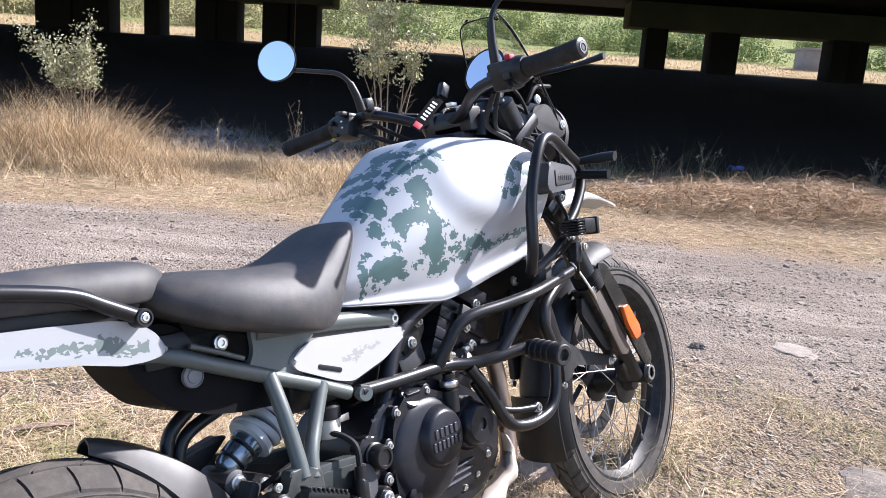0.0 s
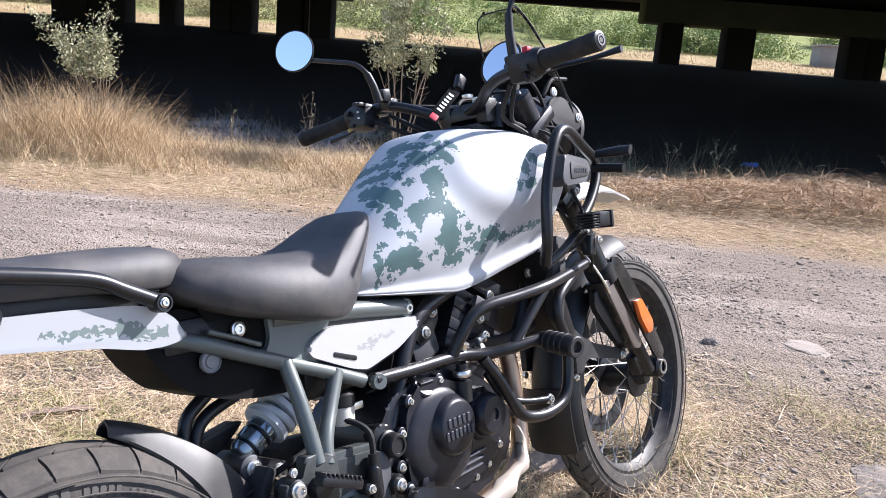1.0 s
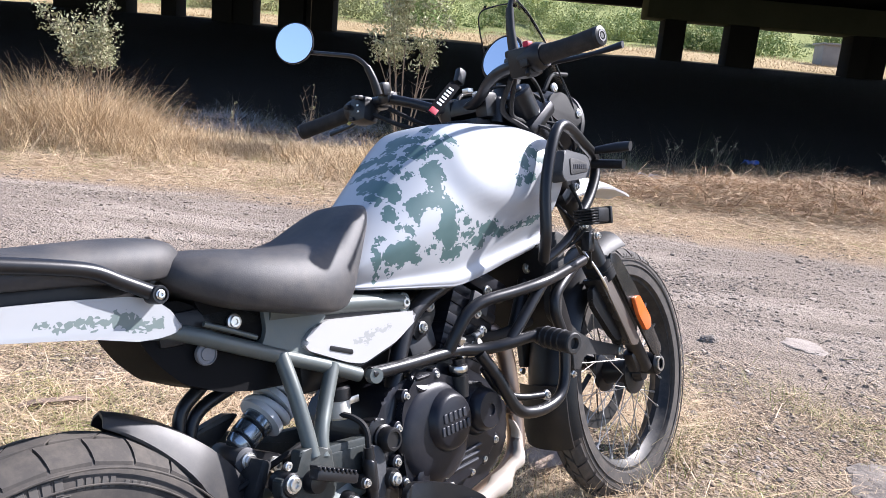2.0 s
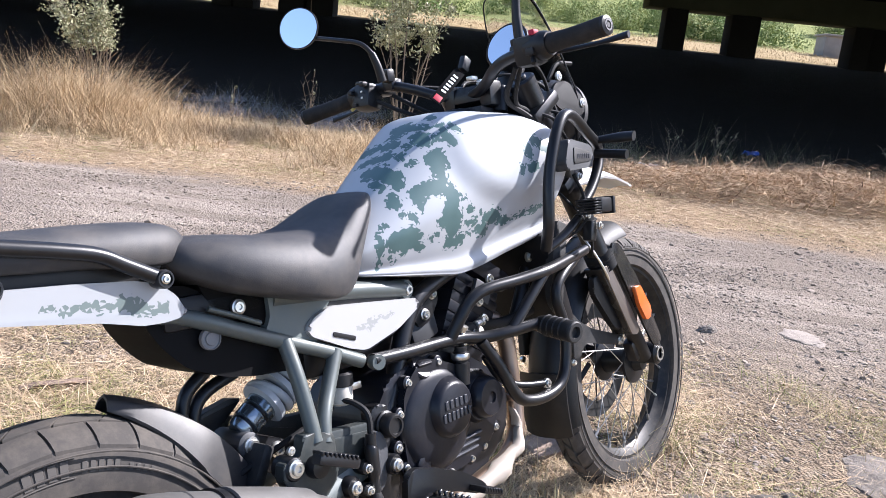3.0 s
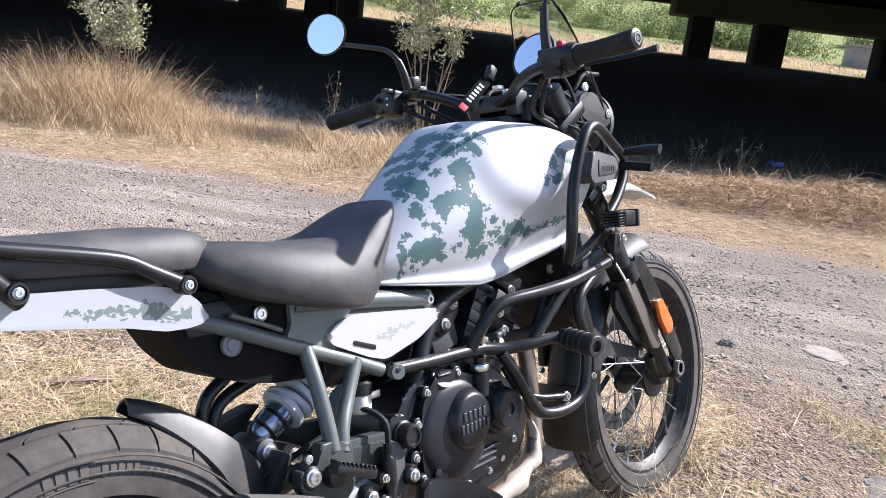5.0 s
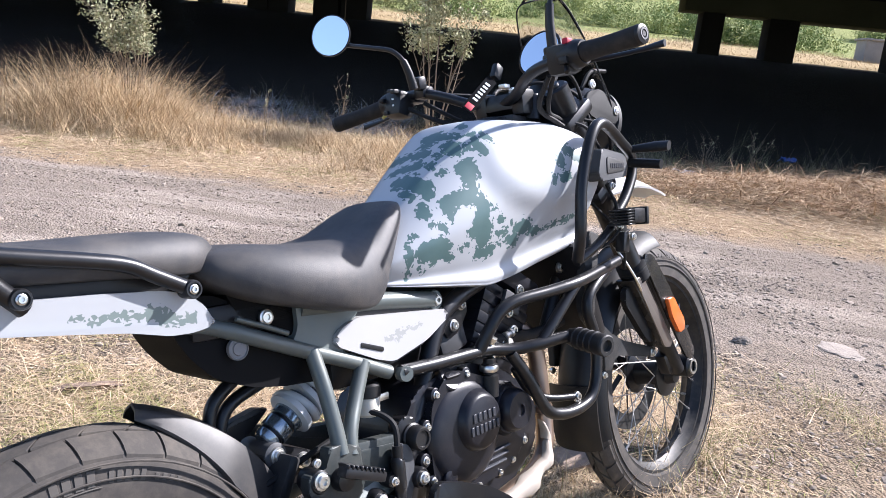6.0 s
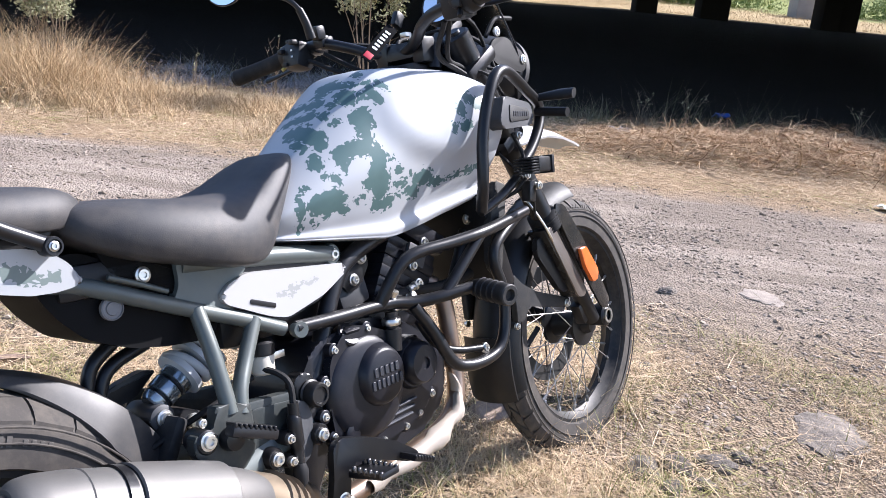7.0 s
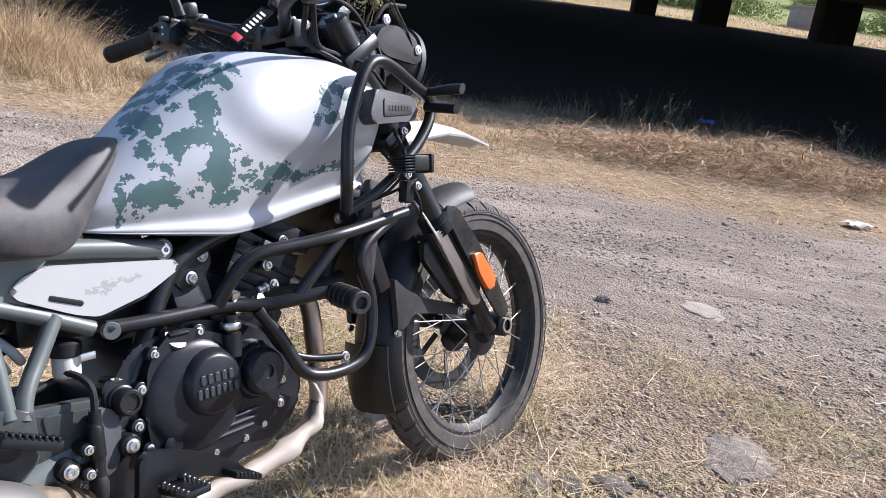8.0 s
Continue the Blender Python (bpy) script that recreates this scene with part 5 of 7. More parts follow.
    part("indicator_arm", tube([(1.215, s * 0.145, 0.885), (1.220, s * 0.180, 0.880), (1.222, s * 0.222, 0.874)], 0.011, 12), BLACK_PLASTIC, ind)
    # fog lamp on a clamp
    fl = part("fog_lamp", block((0.048, 0.046, 0.032), Matrix.Translation((1.086, s * 0.213, 0.768)) @ Matrix.Rotation(radians(4), 4, "Y"), 0.006), BLACK_PLASTIC, bike, "small black square fog lamp with fins")
    for k in range(6):
        part("lamp_fin", block((0.030, 0.046, 0.0034), Matrix.Translation((1.050, s * 0.211, 0.752 + 0.0058 * k)), 0.0006, seg=1), BLACK_PAINT, fl)
    part("lamp_bezel", block((0.009, 0.050, 0.038), Matrix.Translation((1.113, s * 0.214, 0.766)) @ Matrix.Rotation(radians(4), 4, "Y"), 0.003), BLACK_PLASTIC, fl)
    part("lamp_glass", block((0.003, 0.042, 0.030), Matrix.Translation((1.1182, s * 0.214, 0.766)) @ Matrix.Rotation(radians(4), 4, "Y"), 0.001), LENS, fl)
    part("lamp_clamp", block((0.024, 0.024, 0.045), Matrix.Translation((1.085, s * 0.188, 0.712)) @ Matrix.Rotation(radians(10), 4, "Y"), 0.006), BLACK_PAINT, fl)
    bolt(fl, (1.100, s * 0.207, 0.722), 0.006, (0, s, 0), 0.005)
    part("lamp_wire", tube([(1.06, s * 0.20, 0.742), (1.03, s * 0.185, 0.715), (1.01, s * 0.15, 0.70), (0.99, s * 0.11, 0.72)], 0.003, 6), RUBBER_CLEAN, fl)
    part("cross_brace", tube([(0.935, s * 0.165, 0.685), (1.00, s * 0.175, 0.712), (1.06, s * 0.178, 0.745)], 0.010, 10), BLACK_PAINT, hoop)
    part("cable", tube([(1.205, s * 0.09, 0.70), (1.225, s * 0.12, 0.64), (1.262, s * 0.125, 0.585), (1.300, s * 0.10, 0.56)], 0.003, 6), STEEL, bike)

# bars, controls
bar = part("handlebar", tube([(0.826, 0.40, 1.042), (0.865, 0.28, 1.066), (0.880, 0.225, 1.078), (0.884, 0.17, 1.078), (0.905, 0.12, 1.062), (0.935, 0.07, 1.040), (0.950, 0.02, 1.032), (0.935, -0.03, 1.035), (0.890, -0.09, 1.045), (0.850, -0.14, 1.058), (0.836, -0.19, 1.072), (0.833, -0.285, 1.081), (0.823, -0.40, 1.086)], 0.0115, 14), BLACK_PAINT, bike, "black handlebar, turned level")
for s, pts in ((1, [(0.824, 0.405, 1.040), (0.848, 0.335, 1.053), (0.864, 0.282, 1.064)]), (-1, [(0.822, -0.405, 1.0865), (0.828, -0.34, 1.083), (0.833, -0.285, 1.081)])):
    bm = tube(pts, [0.0185, 0.0172, 0.0172, 0.019], 20)
    g = part("grip", bm, GRIP, bar, "dusty black rubber grip")
    p0, p1 = Vector(pts[0]), Vector(pts[-1])
    dd = (p0 - p1).normalized()
    be = part("bar_end", turned([(0.0185, 0.0), (0.0175, 0.006), (0.012, 0.008), (0.0115, 0.006), (0.006, 0.006), (0.005, 0.008), (0.001, 0.008)], p0, dd, 24), BLACK_PLASTIC, bar)
    part("end_ring", turned([(0.0075, 0.0), (0.0105, 0.0), (0.0105, 0.0085), (0.0075, 0.0085)], p0, dd, 24, cap=False, closed=True), DARK_STEEL, bar)
    sw = part("switch_box", tube([p1 + dd * 0.002, p1 - dd * 0.012, p1 - dd * 0.045, p1 - dd * 0.056], [0.022, 0.027, 0.027, 0.020], 18), BLACK_PLASTIC, bar, "black switch housing")
    q = p1 - dd * 0.030
    part("switch_nub", block((0.018, 0.014, 0.012), Matrix.Translation(q + Vector((-0.010, 0, 0.026))), 0.004), RED if s < 0 else BLACK_PLASTIC, sw, "red kill switch" if s < 0 else "")
    part("switch_nub", block((0.010, 0.018, 0.014), Matrix.Translation(q + Vector((-0.026, 0, -0.010))), 0.003), BLACK_PLASTIC, sw)
    part("lever_perch", block((0.045, 0.035, 0.030), Matrix.Translation(p1 - dd * 0.075 + Vector((0.012, 0, 0.0))), 0.007), BLACK_PAINT, bar)
    lv = part("lever", tube([p1 - dd * 0.07 + Vector((0.030, 0, -0.004)), p1 + Vector((0.055, 0, -0.008)), p1 + dd * 0.07 + Vector((0.070, 0, -0.010)), p1 + dd * 0.125 + Vector((0.080, 0, -0.008))], [0.007, 0.006, 0.0055, 0.0085], 12, flat=0.7), BLACK_PAINT, bar, "black control lever")
    part("choke_tab", tube([q + Vector((-0.02, 0, -0.02)), q + Vector((-0.035, 0.01 * s, -0.034))], 0.004, 8, smooth=False), BRASS if s > 0 else BLACK_PLASTIC, bar)
# brake fluid box on the right bar
part("brake_reservoir", block((0.055, 0.050, 0.030), Matrix.Translation((0.872, -0.212, 1.098)) @ Matrix.Rotation(radians(-10), 4, "Y"), 0.006), BLACK_PLASTIC, bar)
for s in (-1, 1):
    part("bar_clamp", block((0.045, 0.032, 0.055), Matrix.Translation((0.955, s * 0.05, 1.030)), 0.008), BLACK_PAINT, bar)
    bolt(bar, (0.945, s * 0.05, 1.057), 0.006, (0, 0, 1), 0.005)
part("clamp_bridge", block((0.060, 0.16, 0.020), Matrix.Translation((1.02, 0, 1.018)) @ Matrix.Rotation(radians(20), 4, "Y"), 0.006), BLACK_PAINT, bar)

# mirrors: round heads on bent stems
for s in (-1, 1):
    if s > 0:
        stem = [(0.836, 0.155, 1.085), (0.826, 0.155, 1.118), (0.816, 0.160, 1.146), (0.802, 0.180, 1.170), (0.792, 0.225, 1.184), (0.786, 0.285, 1.200), (0.790, 0.310, 1.207)]
        c, face = Vector((0.766, 0.332, 1.230)), Vector((-0.88, -0.42, 0.10)).normalized()
    else:
        stem = [(0.860, -0.200, 1.100), (0.856, -0.200, 1.150), (0.858, -0.202, 1.190), (0.872, -0.212, 1.225), (0.888, -0.245, 1.255), (0.890, -0.300, 1.285)]
        c, face = Vector((0.884, -0.345, 1.318)), Vector((-0.90, 0.38, 0.05)).normalized()
    mr = part("mirror", turned([(0.001, -0.022), (0.030, -0.020), (0.043, -0.010), (0.0478, 0.0), (0.0478, 0.004), (0.0462, 0.005), (0.0456, 0.003), (0.001, 0.003)], c, face, 48), BLACK_PLASTIC, bike, "round black rear-view mirror")
    part("mirror_glass", turned([(0.0454, 0.0), (0.0454, 0.0042), (0.001, 0.0042)], c, face, 48), MIRROR, mr, "mirror glass reflecting blue sky")
    part("mirror_stem", tube(stem, 0.0052, 12), BLACK_PAINT, mr)
    part("stem_sleeve", tube(stem[:3], [0.0105, 0.009, 0.008], 14, n=2), BLACK_PLASTIC, mr)

# instrument, headlamp, screen
dash = part("instrument", turned([(0.030, -0.030), (0.052, -0.022), (0.058, -0.006), (0.058, 0.006), (0.054, 0.009), (0.053, 0.006), (0.001, 0.006)], (1.090, -0.012, 1.148), (-0.92, 0, 0.39), 48), BLACK_PLASTIC, bike, "round instrument with a pale reflecting glass")
part("dash_glass", turned([(0.052, 0.0), (0.052, 0.0072), (0.001, 0.0074)], (1.090, -0.012, 1.148), (-0.92, 0, 0.39), 48), MIRROR, dash)
hl = part("headlamp", turned([(0.030, -0.085), (0.058, -0.070), (0.080, -0.035), (0.088, 0.0), (0.088, 0.018), (0.084, 0.022), (0.001, 0.026)], (1.255, 0, 0.995), (0.96, 0, -0.28), 48), BLACK_PLASTIC, bike, "round black headlamp shell")
part("headlamp_rim", turned([(0.086, 0.0), (0.094, 0.002), (0.094, 0.016), (0.086, 0.020)], (1.272, 0, 0.990), (0.96, 0, -0.28), 56, cap=False, closed=True), MATT_PLASTIC, hl)
part("headlamp_lens", turned([(0.084, 0.0), (0.06, 0.012), (0.001, 0.018)], (1.285, 0, 0.986), (0.96, 0, -0.28), 48), LENS, hl)
for s in (-1, 1):
    part("lamp_bracket", plate(rounded([(1.12, 1.02), (1.15, 1.055), (1.20, 1.062), (1.270, 1.025), (1.278, 1.0), (1.26, 0.980), (1.16, 0.995)], 0.012, 3), s * 0.086, s * 0.094, 0.003), RUBBER_CLEAN, hl)
    bolt(hl, (1.262, s * 0.095, 1.012), 0.008, (0, s, 0), 0.004)
    bolt(hl, (1.165, s * 0.095, 1.070), 0.008, (0, s, 0), 0.004)
    part("screen_stay", tube([(1.14, s * 0.080, 1.06), (1.175, s * 0.085, 1.10), (1.235, s * 0.088, 1.105)], 0.005, 8), RUBBER_CLEAN, hl)
bm = bmesh.new()
rings = []
SHIELD_ROWS = ((1.317, 0.985, 0.086), (1.290, 1.04, 0.094), (1.252, 1.10, 0.094), (1.216, 1.17, 0.087), (1.182, 1.235, 0.073), (1.166, 1.272, 0.054), (1.162, 1.284, 0.036))
for x, z, w in SHIELD_ROWS:
    rings.append([Vector((x - 0.055 * abs(u) ** 2, w * u, z)) for u in np.linspace(-1, 1, 15)] + [Vector((x - 0.003 - 0.055 * abs(u) ** 2, w * u, z - 0.001)) for u in np.linspace(1, -1, 15)])
scr = part("windscreen", skin(bm, rings), SCREEN, bike, "small clear smoked windscreen")
scr.visible_shadow = False
_edge = [(x - 0.055, -w - 0.001, z) for x, z, w in SHIELD_ROWS[:-1]] + [(1.142, -0.03, 1.286), (1.162, 0.0, 1.288), (1.142, 0.03, 1.286)] + [(x - 0.055, w + 0.001, z) for x, z, w in SHIELD_ROWS[-2::-1]]
part("screen_edge", tube(_edge, 0.0018, 8), BLACK_PLASTIC, scr)

# key tag, cables, looms about the head
TAG = Matrix.Translation((0.908, 0.030, 1.056)) @ Matrix.Rotation(radians(-36), 4, "Y") @ Matrix.Rotation(radians(-34), 4, "X")
tag = part("key_tag", block((0.118, 0.0035, 0.026), TAG, 0.0015), TAG_CLOTH, bike, "black fabric key tag with white print")
for k in range(6):
    part("tag_bar", block((0.0062, 0.0042, 0.0125), TAG @ Matrix.Translation((-0.020 + 0.0115 * k, -0.0002, 0.0)), 0.0006, seg=1), WHITE_INK, tag)
part("tag_dot", block((0.018, 0.0047, 0.018), TAG @ Matrix.Translation((-0.046, -0.0002, 0)), 0.0015), RED, tag)
part("key_fob", block((0.034, 0.016, 0.024), Matrix.Translation((0.975, 0.03, 1.108)) @ Matrix.Rotation(radians(-62), 4, "Y"), 0.005), BLACK_PLASTIC, tag)
part("key", block((0.020, 0.018, 0.010), Matrix.Translation((0.985, 0.02, 1.075)), 0.002), STEEL, tag)
# left switch cluster and clutch perch, right master cylinder
part("switch_housing", block((0.050, 0.058, 0.060), Matrix.Translation((0.868, 0.238, 1.062)) @ Matrix.Rotation(radians(14), 4, "Y"), 0.014), BLACK_PLASTIC, bar, "black switch housing with white marks")
part("clutch_perch", block((0.038, 0.034, 0.030), Matrix.Translation((0.888, 0.175, 1.082)), 0.010), BLACK_PAINT, bar)
part("mirror_clamp", block((0.026, 0.024, 0.030), Matrix.Translation((0.866, 0.165, 1.100)) @ Matrix.Rotation(radians(-8), 4, "Y"), 0.007), BLACK_PAINT, bar)
for dx, dz in ((-0.028, 0.012), (-0.028, -0.002), (-0.026, -0.016)):
    part("switch_mark", block((0.002, 0.006, 0.004), Matrix.Translation((0.868 + dx, 0.228, 1.062 + dz)), 0.0005, seg=1), WHITE_INK, bar)
part("throttle_box", block((0.052, 0.052, 0.058), Matrix.Translation((0.838, -0.238, 1.076)) @ Matrix.Rotation(radians(-6), 4, "Y"), 0.014), BLACK_PLASTIC, bar)
part("bar_pad", block((0.050, 0.11, 0.040), Matrix.Translation((0.960, 0.0, 1.030)) @ Matrix.Rotation(radians(12), 4, "Y"), 0.012), BLACK_PAINT, bar)
part("head_cowl", block((0.12, 0.18, 0.10), Matrix.Translation((1.135, 0.0, 0.985)) @ Matrix.Rotation(radians(-30), 4, "Y"), 0.03), BLACK_PLASTIC, bike)
part("dash_bracket", block((0.09, 0.05, 0.03), Matrix.Translation((1.10, 0.0, 1.075)) @ Matrix.Rotation(radians(-50), 4, "Y"), 0.008), BLACK_PLASTIC, bike)
for pts, r in (([(0.88, 0.20, 1.075), (0.93, 0.15, 1.075), (1.02, 0.10, 1.06), (1.08, 0.06, 1.00), (1.10, 0.05, 0.93)], 0.0042), ([(0.86, -0.20, 1.075), (0.92, -0.16, 1.085), (1.03, -0.13, 1.07), (1.09, -0.11, 1.01), (1.09, -0.08, 0.92)], 0.0042),
               ([(0.87, -0.19, 1.06), (0.93, -0.13, 1.00), (1.0, -0.11, 0.985), (1.07, -0.09, 0.96)], 0.005), ([(0.89, 0.18, 1.06), (0.95, 0.12, 1.01), (1.02, 0.09, 0.99), (1.07, 0.06, 0.95)], 0.005),
               ([(1.0, -0.02, 1.02), (1.06, -0.06, 1.06), (1.12, -0.085, 1.04), (1.15, -0.09, 0.96), (1.14, -0.07, 0.88)], 0.0048), ([(0.98, 0.06, 1.02), (1.05, 0.09, 1.08), (1.14, 0.07, 1.07), (1.2, 0.03, 1.0)], 0.0045)):
    part("cable", tube(pts, r, 8), RUBBER_CLEAN, bike)
part("ignition_barrel", turned([(0.020, -0.03), (0.020, 0.01), (0.016, 0.014), (0.001, 0.014)], (1.000, 0.0, 1.030), (-0.45, 0, 0.89), 24), BLACK_PAINT, bike)

# side stand, on the far flank
part("side_stand", tube([(0.50, 0.10, 0.29), (0.50, 0.155, 0.16), (0.50, 0.210, 0.03)], 0.012, 10, smooth=False), BLACK_PAINT, bike)

# clutter about the steering head
for x, y, z, r, h, ax in ((0.985, -0.055, 1.040, 0.017, 0.05, (0.2, 0, 1)), (0.985, 0.055, 1.040, 0.017, 0.05, (0.2, 0, 1)), (1.075, -0.070, 0.975, 0.020, 0.05, (-0.5, 0, 0.85))):
    part("bar_riser", turned([(r, -h), (r, 0.0), (r * 0.8, 0.006), (0.001, 0.006)], (x, y, z), ax, 22), BLACK_PAINT, bar)
for pts, r in (([(0.87, 0.21, 1.05), (0.90, 0.15, 1.015), (0.96, 0.10, 0.985), (1.02, 0.10, 0.95), (1.06, 0.09, 0.90)], 0.0055), ([(0.855, -0.19, 1.055), (0.90, -0.13, 1.005), (0.98, -0.12, 0.975), (1.04, -0.13, 0.94), (1.10, -0.12, 0.88)], 0.0055),
               ([(1.03, -0.05, 1.00), (1.00, -0.10, 0.985), (1.04, -0.145, 0.965), (1.10, -0.14, 0.92)], 0.0035), ([(1.09, -0.10, 0.99), (1.14, -0.13, 0.97), (1.18, -0.12, 0.92), (1.16, -0.09, 0.86)], 0.004),
               ([(0.98, 0.02, 1.05), (1.02, -0.04, 1.075), (1.08, -0.07, 1.055), (1.12, -0.08, 0.99)], 0.0035), ([(1.02, -0.12, 0.70), (1.08, -0.15, 0.73), (1.12, -0.16, 0.78), (1.10, -0.15, 0.84)], 0.004),
               ([(1.00, -0.13, 0.69), (1.07, -0.17, 0.715), (1.13, -0.18, 0.735)], 0.003), ([(1.10, -0.11, 0.80), (1.14, -0.14, 0.74), (1.19, -0.13, 0.69), (1.22, -0.11, 0.64)], 0.0035)):
    part("cable", tube(pts, r, 8), RUBBER_CLEAN, bike)
for at, ax in (((1.048, -0.128, 0.995), (0, -1, 0.2)), ((0.972, 0.085, 1.02), (-0.6, 0, 0.8)), ((0.960, -0.02, 1.058), (-0.5, 0, 0.8)), ((1.155, -0.132, 0.835), (0, -1, 0)), ((1.120, -0.165, 0.745), (0, -1, 0)), ((1.145, -0.168, 0.720), (0, -1, 0))):
    bolt(bike, at, 0.0065, ax, 0.006)
for y, z in ((0.222, 1.090), (0.250, 1.045), (0.262, 1.075)):
    part("switch_nub", block((0.016, 0.014, 0.010), Matrix.Translation((0.842, y, z)), 0.003), BLACK_PLASTIC, bar)
part("steering_cover", block((0.10, 0.16, 0.05), Matrix.Translation((1.060, 0.0, 0.955)) @ Matrix.Rotation(radians(-33), 4, "Y"), 0.014), RUBBER_CLEAN, bike)

# pale worn lips of the rims
LIP = surface("worn_rim_lip", (0.10, 0.10, 0.10), 0.4, metal=0.5, var=0.2, bump=0.1, dust=0.35)
for w_, cx_, cz_, r_, h_ in ((rear_wheel, -0.045, 0.258, 0.240, 0.0515), (front_wheel, FWX, FWZ, 0.2745, 0.0325)):
    for s in (-1, 1):
        part("rim_lip", turned([(r_ - 0.007, -0.002), (r_ + 0.004, -0.002), (r_ + 0.005, 0.001), (r_ + 0.002, 0.003), (r_ - 0.005, 0.003)], (cx_, s * h_, cz_), (0, s, 0), 72, cap=False, closed=True), LIP, w_)

# fittings on the water pipe and the head
for x, y, z, ax in ((0.712, -0.112, 0.536, (1, -0.1, 0.1)), (0.735, -0.114, 0.540, (1, -0.1, -0.1)), (0.752, -0.112, 0.548, (0.2, -1, 0.3)), (0.700, -0.118, 0.560, (0.1, -0.4, 1)), (0.775, -0.100, 0.562, (1, 0, 0.2))):
    part("pipe_fitting", turned([(0.005, -0.012), (0.0085, -0.010), (0.0085, -0.003), (0.0065, -0.001), (0.0065, 0.005), (0.009, 0.006), (0.009, 0.012), (0.001, 0.013)], (x, y, z), ax, 18), STEEL, eng)
part("throttle_body", block((0.075, 0.10, 0.060), Matrix.Translation((0.660, -0.010, 0.575)) @ Matrix.Rotation(radians(-14), 4, "Y"), 0.010), BADGE_GREY, eng)
part("coil_cover", block((0.055, 0.012, 0.040), Matrix.Translation((0.822, -0.076, 0.618)) @ Matrix.Rotation(radians(30), 4, "Y"), 0.005), BADGE_GREY, eng)

# ---- grass, straw, gravel, shrubs ----
def strand_mat(name, dry, pale, green=None, share=0.0, rough=0.8):
    """Blades coloured one by one, with a little light let through."""
    n = Nodes(name)
    r = n.put("NewGeometry").outputs["Random Per Island"]
    c = n.mix(r, dry, pale)
    c = n.mix(n.math("MULTIPLY", n.noise(1.1, 3), 0.5), c, tuple(v * 0.62 for v in dry))
    if green:
        patch = n.val(n.math("ADD", n.noise(1.7, 3), n.math("MULTIPLY", n.math("SUBTRACT", n.math("FRACT", n.math("MULTIPLY", r, 7.3)), 0.5), 0.35)), 0.62 - share, 0.70 - share)
        c = n.mix(patch, c, green)
    n.link(c, "Base Color")
    n.set(Roughness=rough, Specular_IOR_Level=0.12)
    return n.m


STRAW = strand_mat("straw", (0.40, 0.28, 0.17), (0.80, 0.64, 0.44), (0.25, 0.240, 0.09), 0.05)
TUFT = strand_mat("dry_tuft", (0.43, 0.30, 0.17), (0.80, 0.64, 0.42), (0.23, 0.245, 0.085), 0.08)
TALL = strand_mat("tall_dry_grass", (0.30, 0.195, 0.105), (0.88, 0.69, 0.43))
HAY = strand_mat("raked_hay", (0.26, 0.145, 0.075), (0.80, 0.60, 0.38))
# dark strands colour in shade between hay streaks, besides its reddish stalks
HAY_SHADE = strand_mat("reddish_hay_shade", (0.10, 0.055, 0.032), (0.34, 0.20, 0.11))
SCRUB = strand_mat("grey_scrub", (0.15, 0.125, 0.085), (0.34, 0.29, 0.20), (0.14, 0.15, 0.07), 0.1)
GREY_BRUSH = strand_mat("grey_brushwood", (0.16, 0.16, 0.16), (0.40, 0.40, 0.42))
FIELD = strand_mat("field_grass", (0.42, 0.31, 0.175), (0.56, 0.44, 0.27))
STONE = strand_mat("gravel_stone", (0.165, 0.131, 0.103), (0.42, 0.35, 0.282))
LEAF_PALE = strand_mat("pale_leaf", (0.17, 0.180, 0.090), (0.62, 0.59, 0.38))
_ln = Nodes("thicket_leaf")
_r = _ln.put("NewGeometry").outputs["Random Per Island"]
_g = _ln.mix(_ln.val(_ln.noise(0.30, 3, 0.55), 0.40, 0.62), (0.095, 0.155, 0.038), (0.42, 0.43, 0.175))
_g = _ln.mix(_ln.val(_ln.noise(0.13, 2), 0.52, 0.58), _g, (0.10, 0.17, 0.045))
_lx = _ln.put("SeparateXYZ", {0: _ln.co}).outputs[0]
_g = _ln.mix(_ln.math("MULTIPLY", _ln.val(_ln.math("ADD", _lx, _ln.math("MULTIPLY", _ln.noise(0.2, 3), 6.0)), 0.0, -9.0), 0.75), _g, (0.33, 0.26, 0.145))
_ln.link(_ln.mix(_ln.math("MULTIPLY", _r, 0.30), _g, (0.52, 0.53, 0.28)), "Base Color")
_ln.set(Roughness=0.8, Specular_IOR_Level=0.1)
LEAF_FAR = _ln.m
TWIG = surface("twig_bark", (0.17, 0.13, 0.09), 0.85, var=0.3, scale=30, bump=0.3)
rng = np.random.default_rng(7)
GZ = np.vectorize(ground_z)


